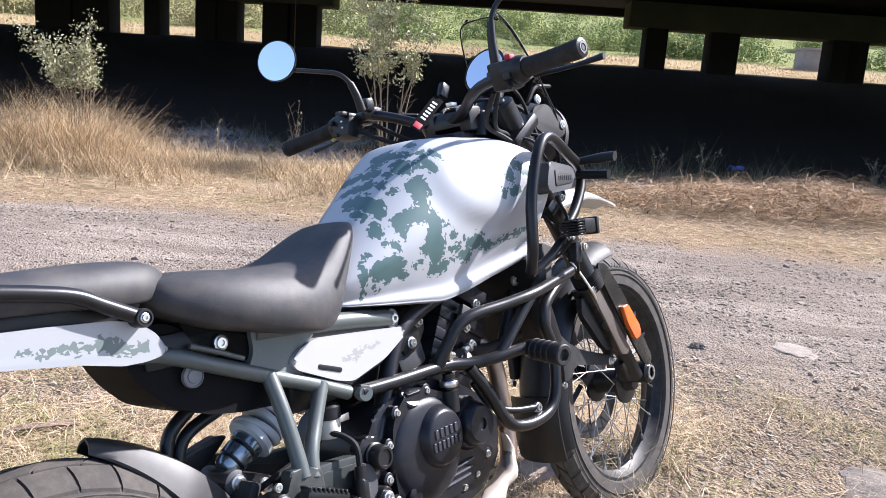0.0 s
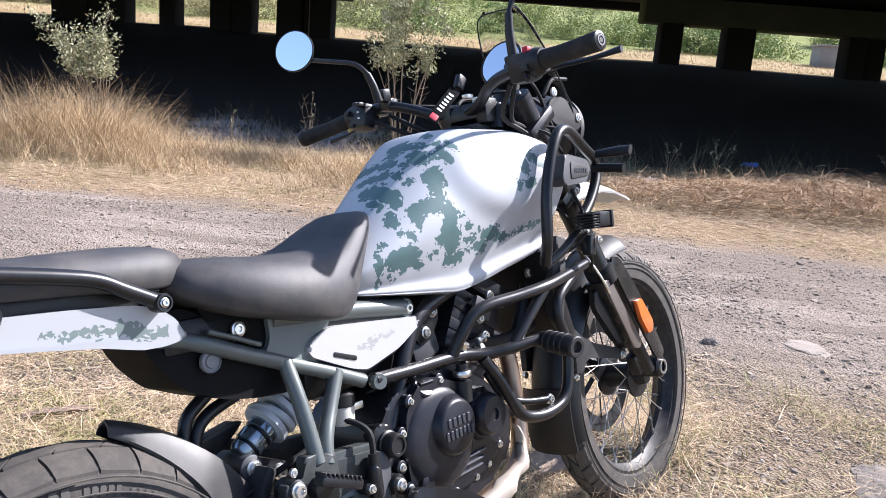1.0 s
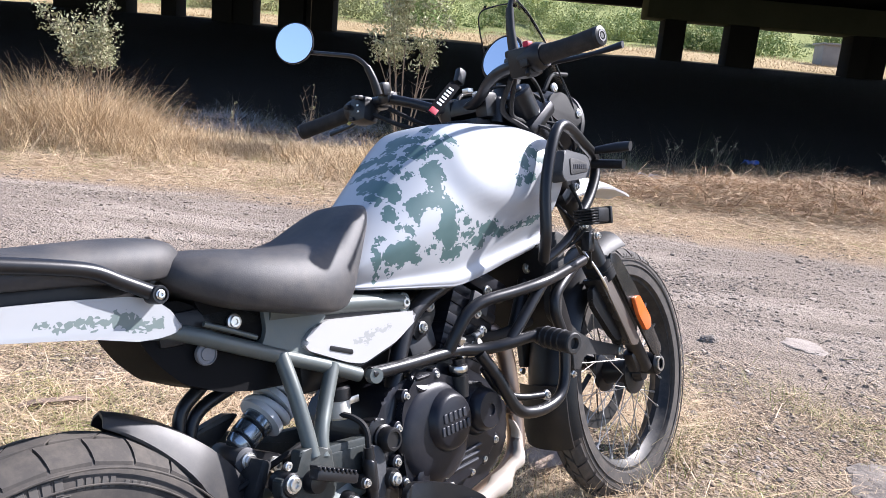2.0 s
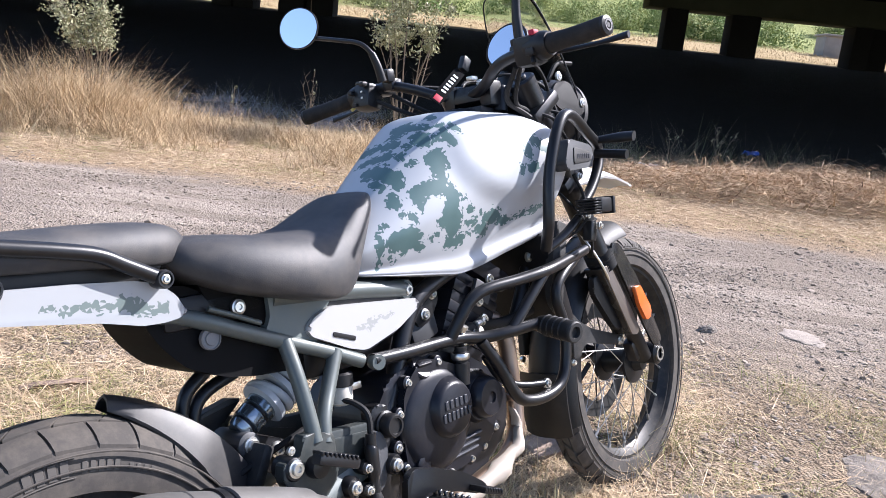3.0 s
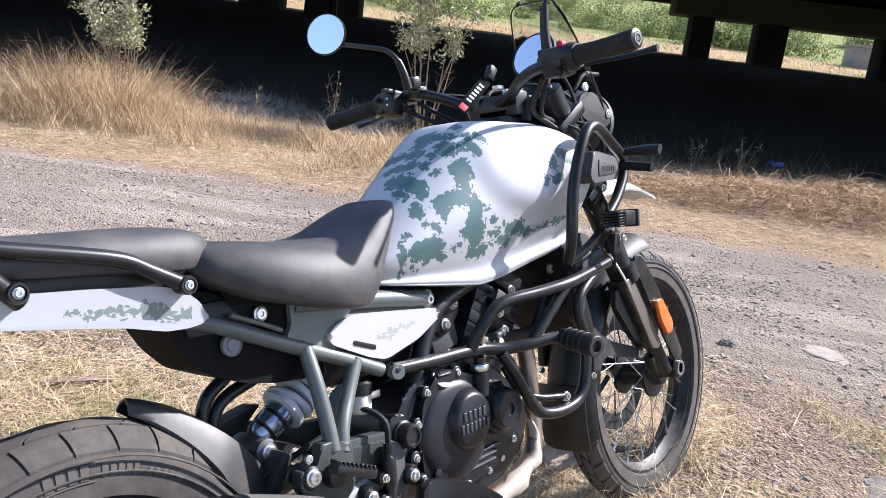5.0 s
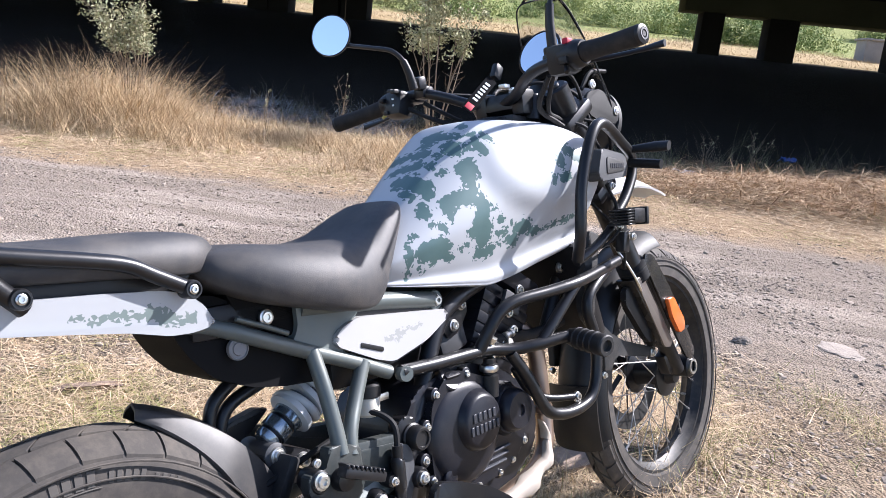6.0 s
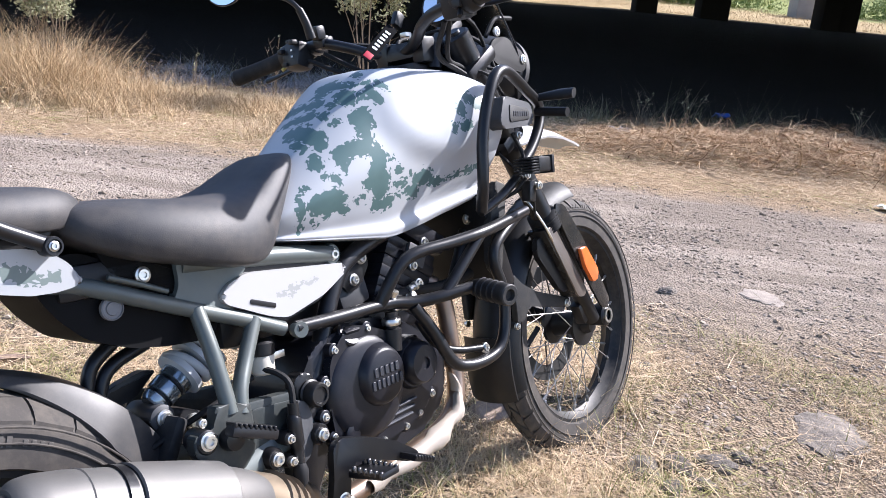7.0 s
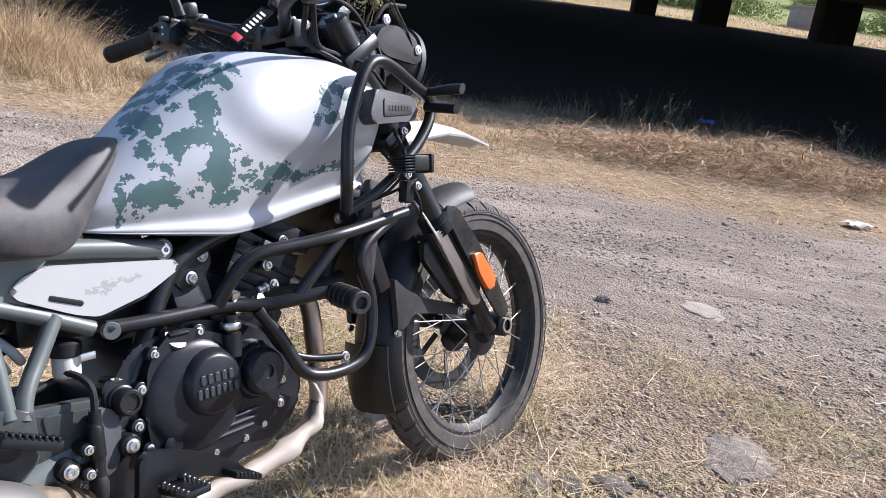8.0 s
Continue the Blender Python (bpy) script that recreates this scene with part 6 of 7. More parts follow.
def strands(name, x, y, length, width, rise, material, label, category, bend=0.4, lift=0.0, levels=3):
    """Many narrow blades as one mesh. rise: 0 lies flat, 1 stands."""
    n = len(x)
    z = GZ(x, y) + lift * rng.random(n)
    az = rng.random(n) * 2 * np.pi
    el = np.clip(rise, 0, 1) * np.pi / 2
    out = np.stack([np.cos(az), np.sin(az), np.zeros(n)], 1)
    side = np.stack([-np.sin(az), np.cos(az), np.zeros(n)], 1)
    tw = rng.random(n) * np.pi
    side = side * np.cos(tw)[:, None] + np.array([0, 0, 1.0]) * (np.sin(tw) * 0.35)[:, None] + out * (np.sin(tw) * 0.8)[:, None]
    base = np.stack([x, y, z], 1)
    rows = []
    for k in range(levels + 1):
        t = k / levels
        e = el - bend * t * (0.4 + rng.random(n)) * 0.9
        if k == 0:
            p = base
        else:
            p = rows[-1][2] + (out * np.cos(e)[:, None] + np.array([0, 0, 1.0]) * np.sin(e)[:, None]) * (length / levels)[:, None]
            p[:, 2] = np.maximum(p[:, 2], base[:, 2] - 0.004)
        w = (width * (1 - 0.85 * t) * 0.5)[:, None]
        rows.append((p - side * w, p + side * w, p))
    v = np.empty((n, 2 * (levels + 1), 3))
    for k, (a, b, _) in enumerate(rows):
        v[:, 2 * k], v[:, 2 * k + 1] = a, b
    o = (np.arange(n) * 2 * (levels + 1))[:, None]
    f = np.concatenate([o + np.array([[2 * k, 2 * k + 1, 2 * k + 3, 2 * k + 2]]) for k in range(levels)], 0)
    ob = sheet_mesh(name, v.reshape(-1, 3).tolist(), f.tolist(), material)
    return tagged(ob, label, category, kind="stuff")


def pick(n, x0, x1, y0, y1, weight=None):
    """n places in a stretch of the plan, thinned by a weight."""
    xs, ys = [], []
    got = 0
    while got < n:
        x = x0 + (x1 - x0) * rng.random(n)
        y = y0 + (y1 - y0) * rng.random(n)
        if weight is not None:
            keep = rng.random(n) < weight(x, y)
            x, y = x[keep], y[keep]
        xs.append(x), ys.append(y)
        got += len(x)
    return np.concatenate(xs)[:n], np.concatenate(ys)[:n]


def patchy(x, y, s, seed):
    return np.array([noise.noise((a * s, b * s, seed)) for a, b in zip(x, y)])


def near_w(x, y):
    d = np.hypot((x - 0.5) / 3.2, (y - 2.2) / 2.0) - 0.35 * patchy(x, y, 0.9, 13.0)
    edge = np.clip((1.08 - d) / 0.45, 0.02, 1)
    return edge * np.clip((3.55 - y + 0.25 * np.sin(x * 2.1)) / 0.9, 0.03, 1) * np.clip(0.42 + 1.5 * patchy(x, y, 2.2, 3.0) - 0.10 * np.clip(x - 0.5, 0, 1), 0.06, 1)


x, y = pick(100000, -2.6, 3.6, 0.55, 3.7, near_w)
strands("straw_litter", x, y, 0.012 + 0.085 * rng.random(len(x)) ** 2.2 * np.where(x > 0.6, 0.62, 1.0), 0.0011 + 0.0020 * rng.random(len(x)) ** 1.5, 0.02 + 0.22 * rng.random(len(x)) ** 2, STRAW, "pale dry straw lying on the soil", "straw", 0.25, 0.022, 2)
x, y = pick(26000, -1.9, 0.9, 0.7, 3.4, near_w)
strands("long_straw", x, y, 0.05 + 0.13 * rng.random(len(x)) ** 1.6, 0.0014 + 0.0022 * rng.random(len(x)) ** 1.5, 0.03 + 0.25 * rng.random(len(x)) ** 2, STRAW, "longer golden straw matted behind the motorcycle", "straw", 0.3, 0.03, 2)
x, y = pick(60000, -9, 10, -5, 3.9, lambda a, b: np.clip(1.1 - 0.75 * ((np.abs(a - 0.5) < 2.6) & (b > 0.6)), 0.05, 1) * np.clip((3.9 - b) / 0.9, 0.03, 1))
strands("outer_straw", x, y, 0.05 + 0.16 * rng.random(len(x)), 0.002 + 0.004 * rng.random(len(x)), 0.03 + 0.3 * rng.random(len(x)) ** 2, STRAW, "scattered dry straw on the open ground", "straw", 0.4, 0.02, 2)
x, y = pick(20000, -2.6, 3.4, 0.55, 3.5, near_w)
strands("grass_tufts", x, y, 0.02 + 0.06 * rng.random(len(x)) ** 1.5, 0.0020 + 0.0022 * rng.random(len(x)), 0.45 + 0.5 * rng.random(len(x)), TUFT, "short half-dry grass tufts", "grass", 0.9, 0.0, 3)
x, y = pick(3600, -0.2, 0.75, 1.35, 2.55, lambda a, b: np.clip(0.5 + 1.2 * patchy(a, b, 4.0, 8.0), 0.05, 1))
strands("long_grass", x, y, 0.05 + 0.12 * rng.random(len(x)) ** 1.4, 0.0016 + 0.0016 * rng.random(len(x)), 0.5 + 0.5 * rng.random(len(x)), TUFT, "longer dry grass under the motorcycle", "grass", 1.0, 0.0, 4)
# straw blown over the near edge of the track and its far verge
x, y = pick(80000, -9, 9.5, 5.9, 10.8, lambda a, b: np.clip((b - 5.9) / 0.5, 0.05, 1) * np.clip(0.55 + 0.8 * patchy(a, b, 0.8, 5.0), 0.1, 1) * np.clip((9.6 - np.abs(a)) / 4, 0.15, 1))
strands("verge_straw", x, y, 0.05 + 0.17 * rng.random(len(x)) ** 1.6, 0.003 + 0.005 * rng.random(len(x)) ** 2, 0.03 + 0.25 * rng.random(len(x)) ** 2, STRAW, "flattened pale straw on the far verge", "straw", 0.3, 0.05, 2)


def hay_w(a, b):
    return np.clip(1.15 - ((a - 3.2) / 2.3) ** 2 - ((b - 8.05 - 0.10 * (a - 3)) / 1.05) ** 2, 0, 1) * np.clip((9.75 - 0.28 * (a - 2.5) - b) / 0.4, 0.02, 1)


x, y = pick(15000, 0.6, 9.0, 6.6, 10.8, hay_w)
strands("raked_hay", x, y, 0.12 + 0.30 * rng.random(len(x)), 0.0035 + 0.006 * rng.random(len(x)) ** 2, 0.05 + 0.60 * rng.random(len(x)) ** 1.5, HAY, "reddish brown raked hay in a low heap", "hay", 1.5, 0.14, 4)

x, y = pick(2600, 1.0, 5.5, 6.8, 9.2, hay_w)
strands("hay_tangle", x, y, 0.15 + 0.30 * rng.random(len(x)), 0.004 + 0.006 * rng.random(len(x)) ** 2, 0.15 + 0.60 * rng.random(len(x)), HAY_SHADE, "dark reddish stalks in the hay, drawing in shade between its streaks", "hay", 1.6, 0.10, 4)


def clumps(n, per, x0, x1, y0, y1, weight, spread):
    """Places gathered in clumps, with each clump's own height factor."""
    cx, cy = pick(n, x0, x1, y0, y1, weight)
    k = rng.integers(n, size=n * per)
    own = 0.55 + 0.75 * rng.random(n)
    return cx[k] + rng.normal(size=n * per) * spread, cy[k] + rng.normal(size=n * per) * spread, own[k]


def tall_w(a, b):
    ridge = np.exp(-((b - 8.2) / 0.75) ** 2)
    return ridge * np.where(a < 0.3, 1.0, 0.10) * np.clip(0.35 + 1.5 * patchy(a, b, 1.1, 11.0), 0.03, 1)


x, y, own = clumps(760, 56, -7.5, 1.2, 6.7, 10.0, tall_w, 0.10)
h = (0.08 + 0.30 * rng.random(len(x))) * own + 0.75 * np.exp(-((x + 4.0) / 0.75) ** 2 - ((y - 8.2) / 0.8) ** 2) * rng.random(len(x)) ** 0.7 + 0.14 * np.exp(-((x + 0.9) / 0.5) ** 2)
strands("tall_grass", x, y, h, 0.0028 + 0.0042 * rng.random(len(x)) ** 2, 0.30 + 0.70 * rng.random(len(x)) ** 0.7, TALL, "tall sun-bleached grass along the verge", "grass", 1.5, 0.0, 4)
x = -4.15 + 0.75 * rng.normal(size=8200)
y = 8.05 + 0.42 * rng.normal(size=8200)
h = (0.35 + 0.65 * rng.random(len(x)) ** 0.8) * np.exp(-((x + 4.15) / 1.35) ** 2) + 0.08
strands("grass_clump", x, y, h, 0.0030 + 0.0042 * rng.random(len(x)) ** 2, 0.35 + 0.65 * rng.random(len(x)) ** 0.6, TALL, "tallest dry grass round the shrub", "grass", 1.3, 0.0, 4)
x, y, own = clumps(90, 22, -6.5, 0.8, 7.2, 9.2, tall_w, 0.16)
strands("bent_stalks", x, y, (0.25 + 0.35 * rng.random(len(x))) * own, 0.0035 + 0.004 * rng.random(len(x)), 0.05 + 0.75 * rng.random(len(x)), TALL, "bent dry stalks tangled in the tall grass", "grass", 2.2, 0.05, 4)
x, y, own = clumps(80, 50, -6, 10, 9.9, 12.8, lambda a, b: np.exp(-((b - 11.2 + 0.28 * (a - 1)) / 0.9) ** 2) * np.clip(0.3 + 1.5 * patchy(a, b, 0.9, 21.0), 0.02, 1), 0.10)
strands("verge_scrub", x, y, (0.10 + 0.36 * rng.random(len(x)) ** 1.4) * own, 0.003 + 0.004 * rng.random(len(x)), 0.4 + 0.6 * rng.random(len(x)), SCRUB, "grey twiggy scrub at the edge of the shade", "scrub", 0.7, 0.0, 3)
x, y, own = clumps(150, 46, 0.4, 8.5, 8.6, 11.4, lambda a, b: np.exp(-((b - 10.35 + 0.22 * (a - 2.5)) / 0.42) ** 2), 0.13)
strands("shade_scrub", x, y, (0.08 + 0.26 * rng.random(len(x)) ** 1.5) * own, 0.0035 + 0.004 * rng.random(len(x)), 0.25 + 0.7 * rng.random(len(x)), SCRUB, "grey-brown twiggy undergrowth where the shade begins", "scrub", 0.9, 0.0, 3)
x, y, own = clumps(10, 60, 2.2, 6.0, 9.5, 10.6, None, 0.16)
strands("dry_brush", x, y, (0.20 + 0.50 * rng.random(len(x)) ** 1.6) * own, 0.003 + 0.004 * rng.random(len(x)), 0.55 + 0.45 * rng.random(len(x)), SCRUB, "tall dead brush behind the hay", "scrub", 0.5, 0.0, 3)
x, y, own = clumps(46, 110, -4.4, -1.7, 10.2, 12.8, lambda a, b: np.clip(0.4 + 1.4 * patchy(a, b, 0.8, 51.0), 0.05, 1), 0.14)
strands("grey_brush", x, y, (0.12 + 0.30 * rng.random(len(x)) ** 1.4) * own, 0.005 + 0.006 * rng.random(len(x)), 0.10 + 0.60 * rng.random(len(x)), GREY_BRUSH, "grey dead brushwood heaped in the shade", "brush", 0.6, 0.0, 3)
x, y, own = clumps(260, 26, -1.2, 3.2, 0.8, 3.2, near_w, 0.022)
strands("near_tufts", x, y, (0.03 + 0.06 * rng.random(len(x))) * own, 0.0014 + 0.0014 * rng.random(len(x)), 0.35 + 0.6 * rng.random(len(x)), TUFT, "small half-green grass tufts by the motorcycle", "grass", 1.0, 0.0, 3)
x, y = pick(36000, -32, 36, 35.2, 50, None)
strands("field_grass", x, y, 0.08 + 0.20 * rng.random(len(x)), 0.012 + 0.02 * rng.random(len(x)), 0.3 + 0.6 * rng.random(len(x)), FIELD, "sunlit dry field grass beyond the bridge", "grass", 0.8, 0.0, 2)

# gravel: faceted stones, joined
_phi = (1 + 5 ** 0.5) / 2
_ico = np.array([(-1, _phi, 0), (1, _phi, 0), (-1, -_phi, 0), (1, -_phi, 0), (0, -1, _phi), (0, 1, _phi), (0, -1, -_phi), (0, 1, -_phi), (_phi, 0, -1), (_phi, 0, 1), (-_phi, 0, -1), (-_phi, 0, 1)]) / 1.9
_icf = np.array([(0, 11, 5), (0, 5, 1), (0, 1, 7), (0, 7, 10), (0, 10, 11), (1, 5, 9), (5, 11, 4), (11, 10, 2), (10, 7, 6), (7, 1, 8), (3, 9, 4), (3, 4, 2), (3, 2, 6), (3, 6, 8), (3, 8, 9), (4, 9, 5), (2, 4, 11), (6, 2, 10), (8, 6, 7), (9, 8, 1)])


def stones(name, x, y, size, label):
    n = len(x)
    z = GZ(x, y)
    v = _ico[None] * (0.62 + 0.7 * rng.random((n, 12, 1)))
    a = rng.random(n) * 2 * np.pi
    c, s = np.cos(a)[:, None], np.sin(a)[:, None]
    v = v * np.stack([0.7 + 0.7 * rng.random(n), 0.6 + 0.5 * rng.random(n), 0.35 + 0.35 * rng.random(n)], 1)[:, None] * size[:, None, None]
    v = np.stack([v[..., 0] * c - v[..., 1] * s, v[..., 0] * s + v[..., 1] * c, v[..., 2]], 2)
    v += np.stack([x, y, z + size * 0.08], 1)[:, None]
    f = (np.arange(n) * 12)[:, None, None] + _icf[None]
    return tagged(sheet_mesh(name, v.reshape(-1, 3).tolist(), f.reshape(-1, 3).tolist(), STONE), label, "gravel", kind="stuff")


def road_w(a, b):
    return np.clip(0.45 + 0.9 * patchy(a * 0.5, b * 1.6, 1.0, 31.0), 0.08, 1) * np.clip((b - 2.3) / 0.9, 0.06, 1) * np.clip((6.5 - b) / 0.5, 0, 1)


x, y = pick(12000, -4.6, 5.6, 2.5, 6.5, road_w)
stones("track_grit", x, y, 0.0022 + 0.0045 * rng.random(len(x)) ** 2, "fine grey-brown grit on the track")
x, y = pick(24000, -4.6, 5.6, 2.5, 6.5, lambda a, b: road_w(a, b) * np.clip(0.45 + 1.0 * patchy(a, b, 1.9, 61.0), 0.06, 1))
stones("track_gravel", x, y, 0.0035 + 0.0115 * rng.random(len(x)) ** 3.0, "grey-brown loose gravel on the track")
x, y = pick(900, -4.4, 5.4, 2.9, 6.4, road_w)
stones("track_cobbles", x, y, 0.009 + 0.013 * rng.random(len(x)) ** 2.6, "larger dull brown stones half sunk in the track")
x, y = pick(19000, -1.5, 3.6, 0.8, 3.6, lambda a, b: np.clip((a - 0.2) / 0.8, 0.08, 1) * np.clip(0.35 + 1.2 * patchy(a, b, 1.3, 41.0), 0.05, 1))
stones("soil_crumbs", x, y, 0.0028 + 0.010 * rng.random(len(x)) ** 3.0, "brown soil crumbs and pebbles among the straw")


# single stones, clods and litter
def rock(name, at, size, seed, material, label, flat=0.5, category="rock"):
    bm = bmesh.new()
    bmesh.ops.create_icosphere(bm, subdivisions=4, radius=1.0)
    for v in bm.verts:
        p = v.co.copy()
        k = 1 + 0.30 * noise.noise(p * 1.3 + Vector((seed, 0, 0))) + 0.13 * noise.noise(p * 3.7 + Vector((0, seed, 0))) + 0.09 * noise.noise(p * 9 + Vector((0, 0, seed)))
        v.co = Vector((p.x * k * size[0], p.y * k * size[1], max(p.z * k * size[2], -size[2] * 0.3)))
    ob = part(name, bm, material, None, sharp=25)
    ob.location = (at[0], at[1], ground_z(*at) + size[2] * (0.05 if size[0] < 0.1 else -0.3))
    ob.rotation_euler = (0, 0, seed)
    return tagged(ob, label, category, group="loose stones" if category == "rock" else "soil clods by the wheel")


def crag(name, lo, hi, scale):
    n = Nodes(name)
    c = n.mix(n.val(n.noise(scale, 6, 0.7), 0.3, 0.7), lo, hi)
    n.link(c, "Base Color")
    n.set(Roughness=0.92)
    n.bump(n.noise(scale * 3, 6, 0.7), 0.8, 0.006)
    return n.m


GREY_ROCK = crag("grey_rock", (0.06, 0.05, 0.042), (0.23, 0.192, 0.158), 28)
PALE_ROCK = crag("pale_rock", (0.19, 0.158, 0.13), (0.32, 0.27, 0.225), 20)
DARK_CLOD = crag("dark_clod", (0.045, 0.038, 0.032), (0.15, 0.128, 0.108), 40)
BARK = crag("brown_bark", (0.11, 0.075, 0.055), (0.22, 0.155, 0.115), 30)
BROWN_SLAB = crag("weathered_slab", (0.22, 0.155, 0.115), (0.42, 0.32, 0.25), 30)
rock("flat_stone", (1.30, 2.50), (0.150, 0.100, 0.022), 1.2, GREY_ROCK, "flat grey stone half sunk in dry grass")
rock("stone", (1.55, 3.80), (0.12, 0.085, 0.010), 2.0, PALE_ROCK, "long pale stone on the gravel track")
rock("stone", (0.82, 2.86), (0.030, 0.022, 0.016), 0.6, GREY_ROCK, "small pale stone in the grass")
rock("stone", (1.10, 3.72), (0.045, 0.035, 0.024), 3.6, GREY_ROCK, "small dark stone on the track")
for cx, cy, sz, sd in ((0.68, 2.20, 0.060, 1.0), (0.78, 2.23, 0.052, 2.3), (0.88, 2.26, 0.056, 3.1), (0.74, 2.13, 0.042, 4.4), (0.97, 2.31, 0.032, 5.0), (0.83, 2.16, 0.034, 6.2)):
    rock("soil_clod", (cx, cy), (sz, sz * 0.75, sz * 0.45), sd, DARK_CLOD, "dark crumbly clod of dry soil", category="clod")
slab = part("wood_slab", plate(rounded([(-0.10, -0.010), (-0.085, 0.016), (0.02, 0.022), (0.10, 0.012), (0.105, -0.014)], 0.008, 3), -0.05, 0.05, 0.006, at=lambda a, b, c: Vector((a, b + 0.012 * noise.noise((a * 20, 0, 3.0)), c + 0.006 * noise.noise((a * 25, b * 40, 1.0))))), BROWN_SLAB, None)
slab.matrix_world = pose(0.34, 2.42, ground_z(0.34, 2.42) + 0.012, 6, -4, 22)
tagged(slab, "weathered brown slab lying in grass behind the wheel", "slab")
bark = part("bark_strip", plate(rounded([(-0.095, -0.004), (-0.05, 0.006), (0.05, 0.007), (0.098, 0.0), (0.05, -0.006), (-0.05, -0.007)], 0.004, 2), -0.012, 0.012, 0.002), BARK, None)
bark.matrix_world = pose(-1.125, 2.41, ground_z(-1.125, 2.41) + 0.022, 8, 2, 34)
tagged(bark, "brown strip of bark lying on straw", "bark")
SCRAP_BLUE = surface("blue_plastic", (0.02, 0.06, 0.22), 0.4, var=0.2)
SCRAP_WHITE = surface("white_cloth", (0.50, 0.48, 0.45), 0.8, var=0.1, scale=20)


def scrap(name, at, w, d, hgt, material, label, seed):
    bm = bmesh.new()
    n = 9
    top = [[Vector((w * (i / (n - 1) - 0.5) * (1 + 0.2 * noise.noise((j * 0.5, seed, 0))), d * (j / (n - 1) - 0.5) * (1 + 0.2 * noise.noise((i * 0.5, seed, 4))), hgt * (0.5 + 0.8 * noise.noise((i * 0.45, j * 0.45, seed)))) ) for i in range(n)] for j in range(n)]
    up = [[bm.verts.new(v) for v in r] for r in top]
    dn = [[bm.verts.new((v.x, v.y, v.z - 0.004)) for v in r] for r in top]
    for j in range(n - 1):
        for i in range(n - 1):
            bm.faces.new((up[j][i], up[j][i + 1], up[j + 1][i + 1], up[j + 1][i]))
            bm.faces.new((dn[j][i], dn[j + 1][i], dn[j + 1][i + 1], dn[j][i + 1]))
    for i in range(n - 1):
        for a, b in ((up[0], dn[0]), (up[-1], dn[-1])):
            bm.faces.new((a[i], a[i + 1], b[i + 1], b[i]))
        for c in (0, -1):
            bm.faces.new((up[i][c], up[i + 1][c], dn[i + 1][c], dn[i][c]))
    ob = part(name, bm, material, None)
    ob.location = (at[0], at[1], ground_z(*at) + 0.012)
    ob.rotation_euler = (0, 0, seed)
    return tagged(ob, label, "litter", group="litter on the verge")


scrap("plastic_scrap", (4.0, 12.6), 0.30, 0.20, 0.10, SCRAP_BLUE, "crumpled blue plastic scrap in shaded scrub", 1.0)
scrap("cloth_scrap", (2.02, 9.9), 0.34, 0.18, 0.06, SCRAP_WHITE, "pale crumpled rag on the hay", 2.0)
scrap("cloth_scrap", (4.45, 10.2), 0.22, 0.20, 0.14, SCRAP_WHITE, "small pale rag among scrub", 3.0)
scrap("paper_scrap", (3.42, 6.35), 0.24, 0.12, 0.04, SCRAP_WHITE, "white crumpled paper at the track edge", 0.3)


# shrubs with thin stems and small pale leaves
def shrub(at, height, spread, crown_lo, stems, leaves, seed, label, leaf=0.03, name="shrub"):
    r = np.random.default_rng(seed)
    root = new(name)
    gz = ground_z(*at)
    root.location = (at[0], at[1], gz)
    tips = []
    for k in range(stems):
        bm = bmesh.new()
        a = r.random() * 2 * math.pi
        s = spread * (0.25 + 0.75 * r.random())
        top = Vector((math.cos(a) * s, math.sin(a) * s, height * (0.6 + 0.4 * r.random())))
        mid = Vector((top.x * 0.35, top.y * 0.35, top.z * 0.5)) + Vector(r.normal(size=3)) * 0.05 * height
        way = smooth_path([Vector((math.cos(a) * 0.03, math.sin(a) * 0.03, 0)), mid, top], 5)
        tube(way, [0.0055 * height, 0.0036 * height, 0.0014], 6, smooth=False, bm=bm)
        for q in range(9):
            i = int(len(way) * (0.35 + 0.6 * r.random()))
            p = way[min(i, len(way) - 1)]
            e = p + Vector(r.normal(size=3)) * 0.16 * spread + Vector((0, 0, 0.05 * height))
            tube([p, e], [0.003, 0.001], 5, smooth=False, bm=bm)
            tips += [p, e, e.lerp(p, 0.4)]
        part("stem", bm, TWIG, root)
    tips = np.array([tuple(t) for t in tips if t.z > crown_lo * height])
    c = tips[r.integers(len(tips), size=leaves)] + r.normal(size=(leaves, 3)) * 0.055 * spread * 1.2
    d = r.normal(size=(leaves, 3))
    d /= np.linalg.norm(d, axis=1)[:, None]
    e = np.cross(d, r.normal(size=(leaves, 3)))
    e /= np.linalg.norm(e, axis=1)[:, None]
    size = leaf * (0.55 + 0.8 * r.random(leaves))[:, None]
    f = np.cross(d, e)
    v = np.stack([c - d * size, c - d * size * 0.2 + e * size * 0.42 + f * size * 0.10, c + d * size, c - d * size * 0.2 - e * size * 0.42 + f * size * 0.10], 1)
    idx = np.arange(leaves * 4).reshape(-1, 4)
    ob = sheet_mesh("crown", v.reshape(-1, 3).tolist(), np.concatenate([idx[:, [0, 1, 2]], idx[:, [0, 2, 3]]]).tolist(), LEAF_PALE)
    ob.parent = root
    return tagged(root, label, "shrub" if name == "shrub" else "twig", group="shrubs on the verge" if name == "shrub" else "dead twigs on the verge")


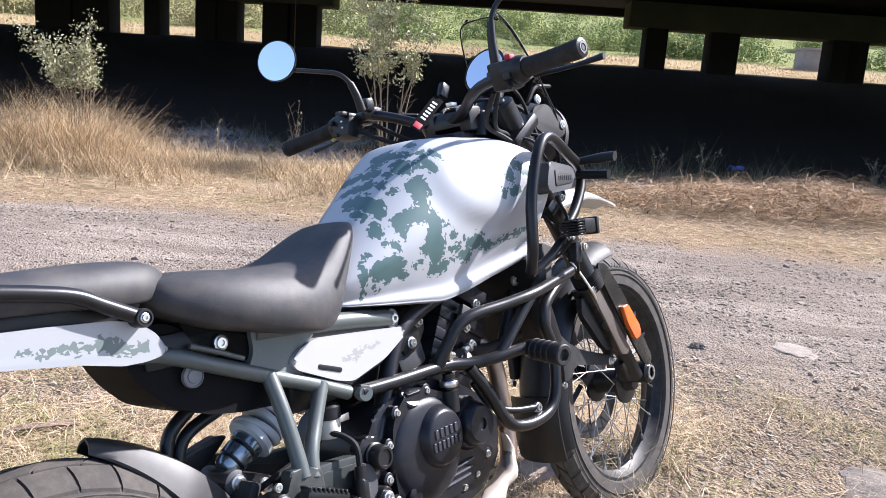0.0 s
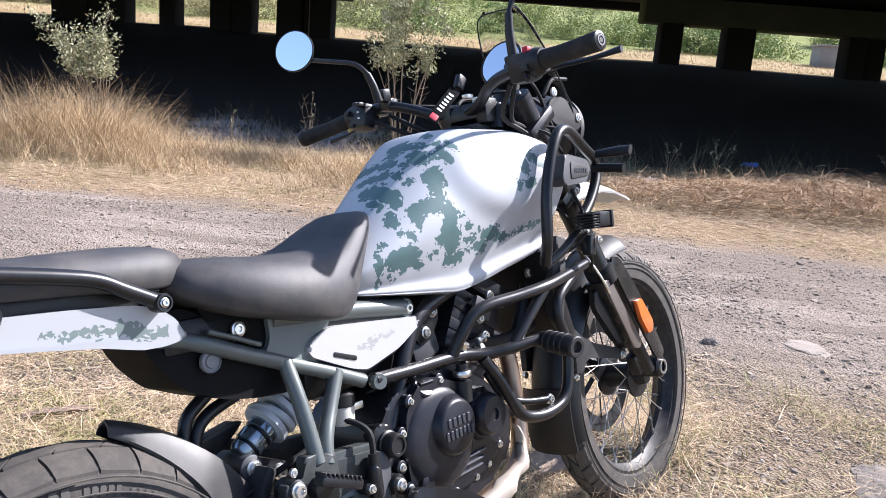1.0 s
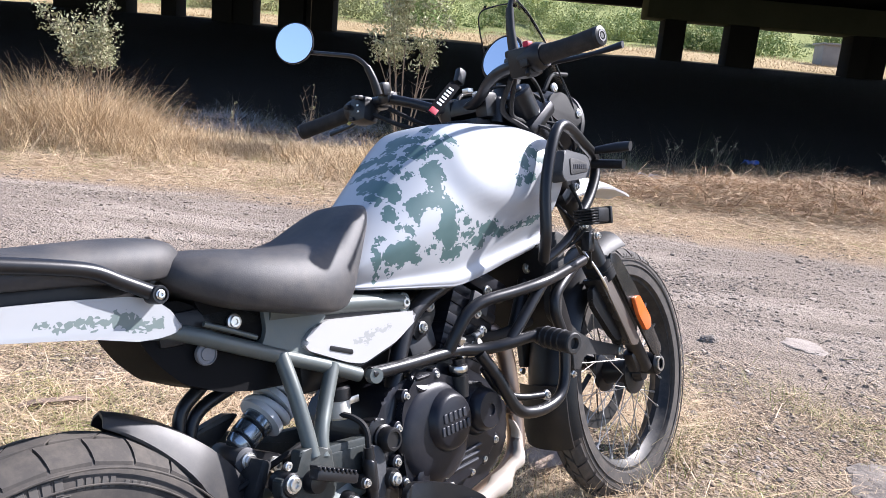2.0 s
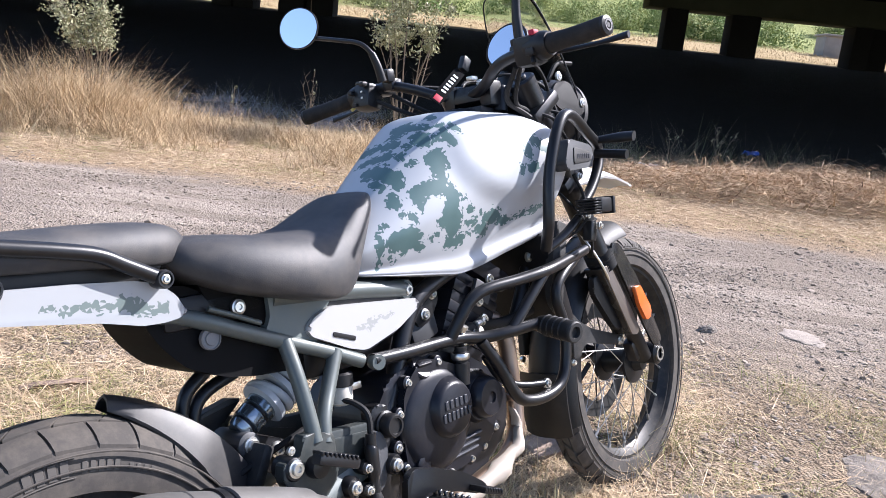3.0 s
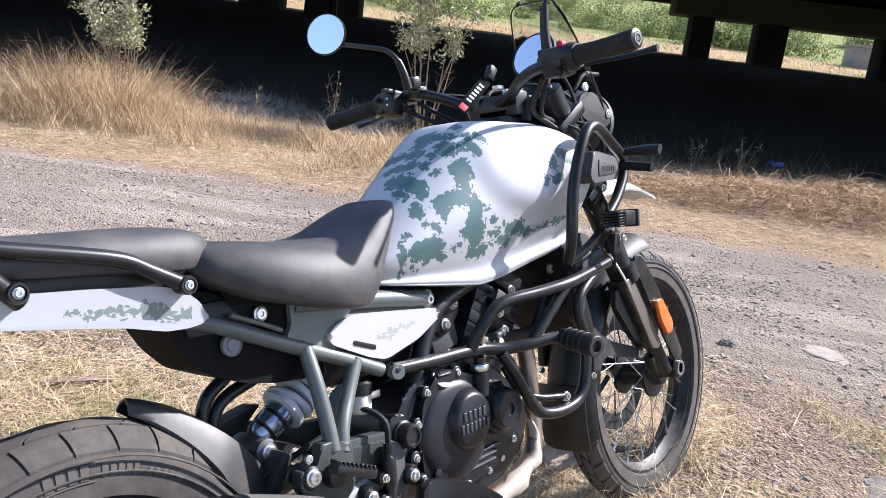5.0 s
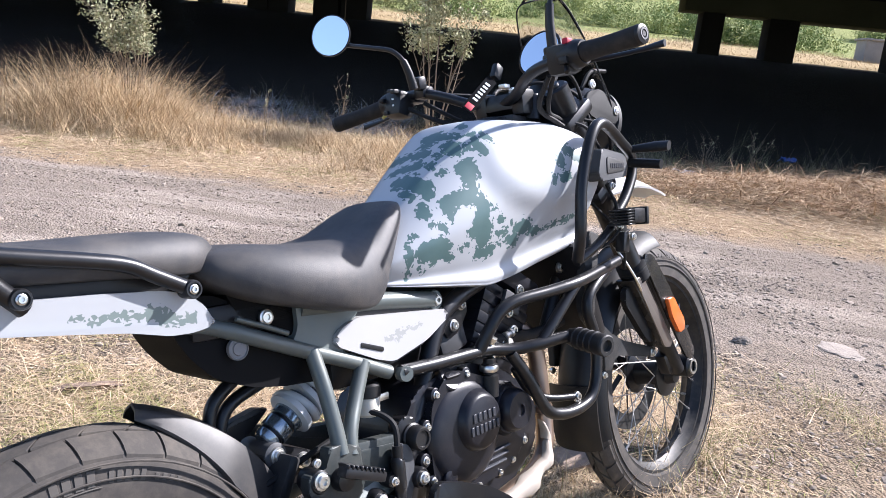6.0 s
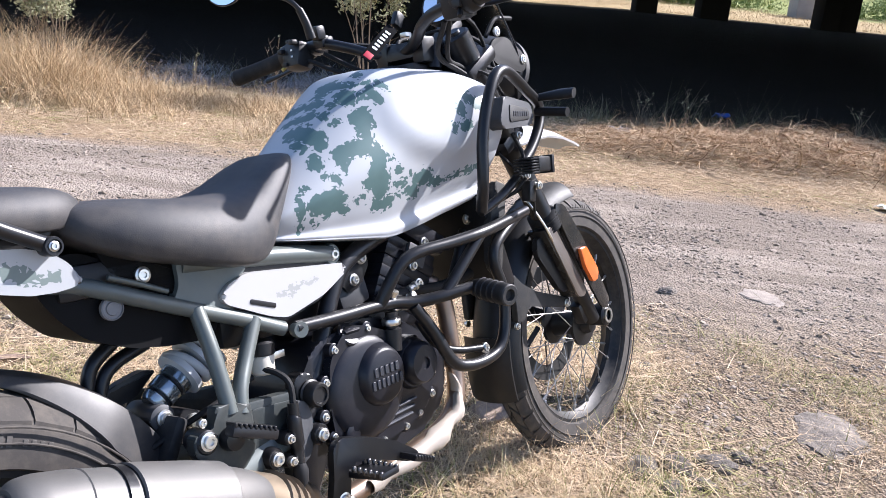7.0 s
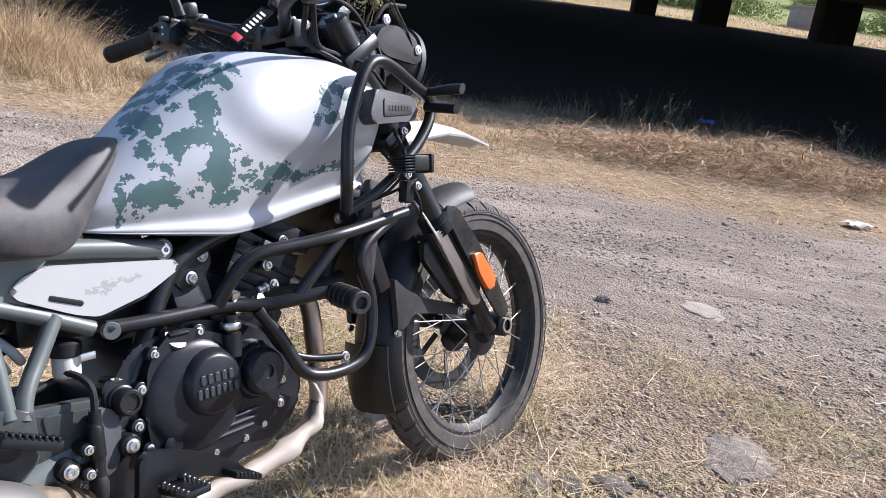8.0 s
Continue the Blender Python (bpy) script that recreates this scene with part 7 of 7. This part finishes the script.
shrub((-4.05, 8.35), 1.55, 0.48, 0.50, 15, 3600, 3, "pale-leaved shrub standing in tall dry grass", 0.019)
shrub((-0.95, 9.3), 1.98, 0.60, 0.52, 9, 4200, 9, "thin pale-leaved shrub by the shade edge", 0.023)
for k, (tx, ty, th) in enumerate(((-2.05, 9.6, 0.75), (3.05, 10.9, 0.55), (-2.75, 8.9, 0.5), (5.4, 11.2, 0.5), (2.5, 11.3, 0.45))):
    shrub((tx, ty), th, 0.16 + 0.1 * (k % 2), 0.6, 5, 14, 30 + k, "bare dead twigs in the verge", 0.02, "dead_twig")


# far thicket beyond the field
def thicket():
    r = np.random.default_rng(5)
    cs, ds = [], []
    for k in range(200):
        x0, y0 = -48 + 100 * r.random(), 47.5 + 26 * r.random() ** 1.2
        w, hgt = 1.3 + 1.9 * r.random() ** 1.5, 1.3 + 2.3 * r.random() * min((y0 - 43) / 9, 1)
        base = ground_z(x0, y0)
        m = int(1500 + 900 * r.random())
        u = r.normal(size=(m, 3))
        u /= np.linalg.norm(u, axis=1)[:, None]
        u[:, 2] = np.abs(u[:, 2])
        lump = 0.66 + 0.62 * np.array([noise.noise((a * 2.2 + k, b * 2.2, c * 2.2)) for a, b, c in u])
        p = u * lump[:, None] * (0.75 + 0.25 * r.random(m))[:, None] * np.array([w, w, hgt]) + np.array([x0, y0, base])
        cs.append(p)
        ds.append(u + 0.7 * r.normal(size=(m, 3)))
    c, d = np.concatenate(cs), np.concatenate(ds)
    d /= np.linalg.norm(d, axis=1)[:, None]
    n = len(c)
    e = np.cross(d, r.normal(size=(n, 3)))
    e /= np.linalg.norm(e, axis=1)[:, None]
    f = np.cross(d, e)
    s = (0.035 + 0.055 * r.random(n))[:, None]
    v = np.stack([c - e * s, c + f * s * 0.55, c + e * s, c - f * s * 0.55], 1)
    ob = sheet_mesh("far_thicket", v.reshape(-1, 3).tolist(), np.arange(n * 4).reshape(-1, 4).tolist(), LEAF_FAR)
    return tagged(ob, "dense green thicket on the slope beyond the field", "bushes", kind="stuff")


thicket()
HUT_GREY = surface("hut_plaster", (0.30, 0.285, 0.265), 0.9, var=0.2, scale=3, grain=30, bump=0.3, dist=0.005, spec=0.05)
hut = tagged(new("hut"), "small grey concrete hut at the field edge", "hut")
hut.location = (17.55, 45, ground_z(17.55, 45))
part("wall", block((1.3, 1.3, 1.15), Matrix.Translation((0, 0, 0.5)), 0.03), HUT_GREY, hut)
part("roof", block((1.5, 1.5, 0.10), Matrix.Translation((0, 0, 1.12)), 0.02), HUT_GREY, hut)

# a thin wire hanging by the far columns
wire = part("hanging_wire", tube([(-6.85, 30.0, 1.9), (-6.86, 30.0, 3.0), (-6.85, 30.0, 4.9)], 0.02, 6), TWIG, None)
tagged(wire, "thin pale wire hanging from the bridge deck", "wire")
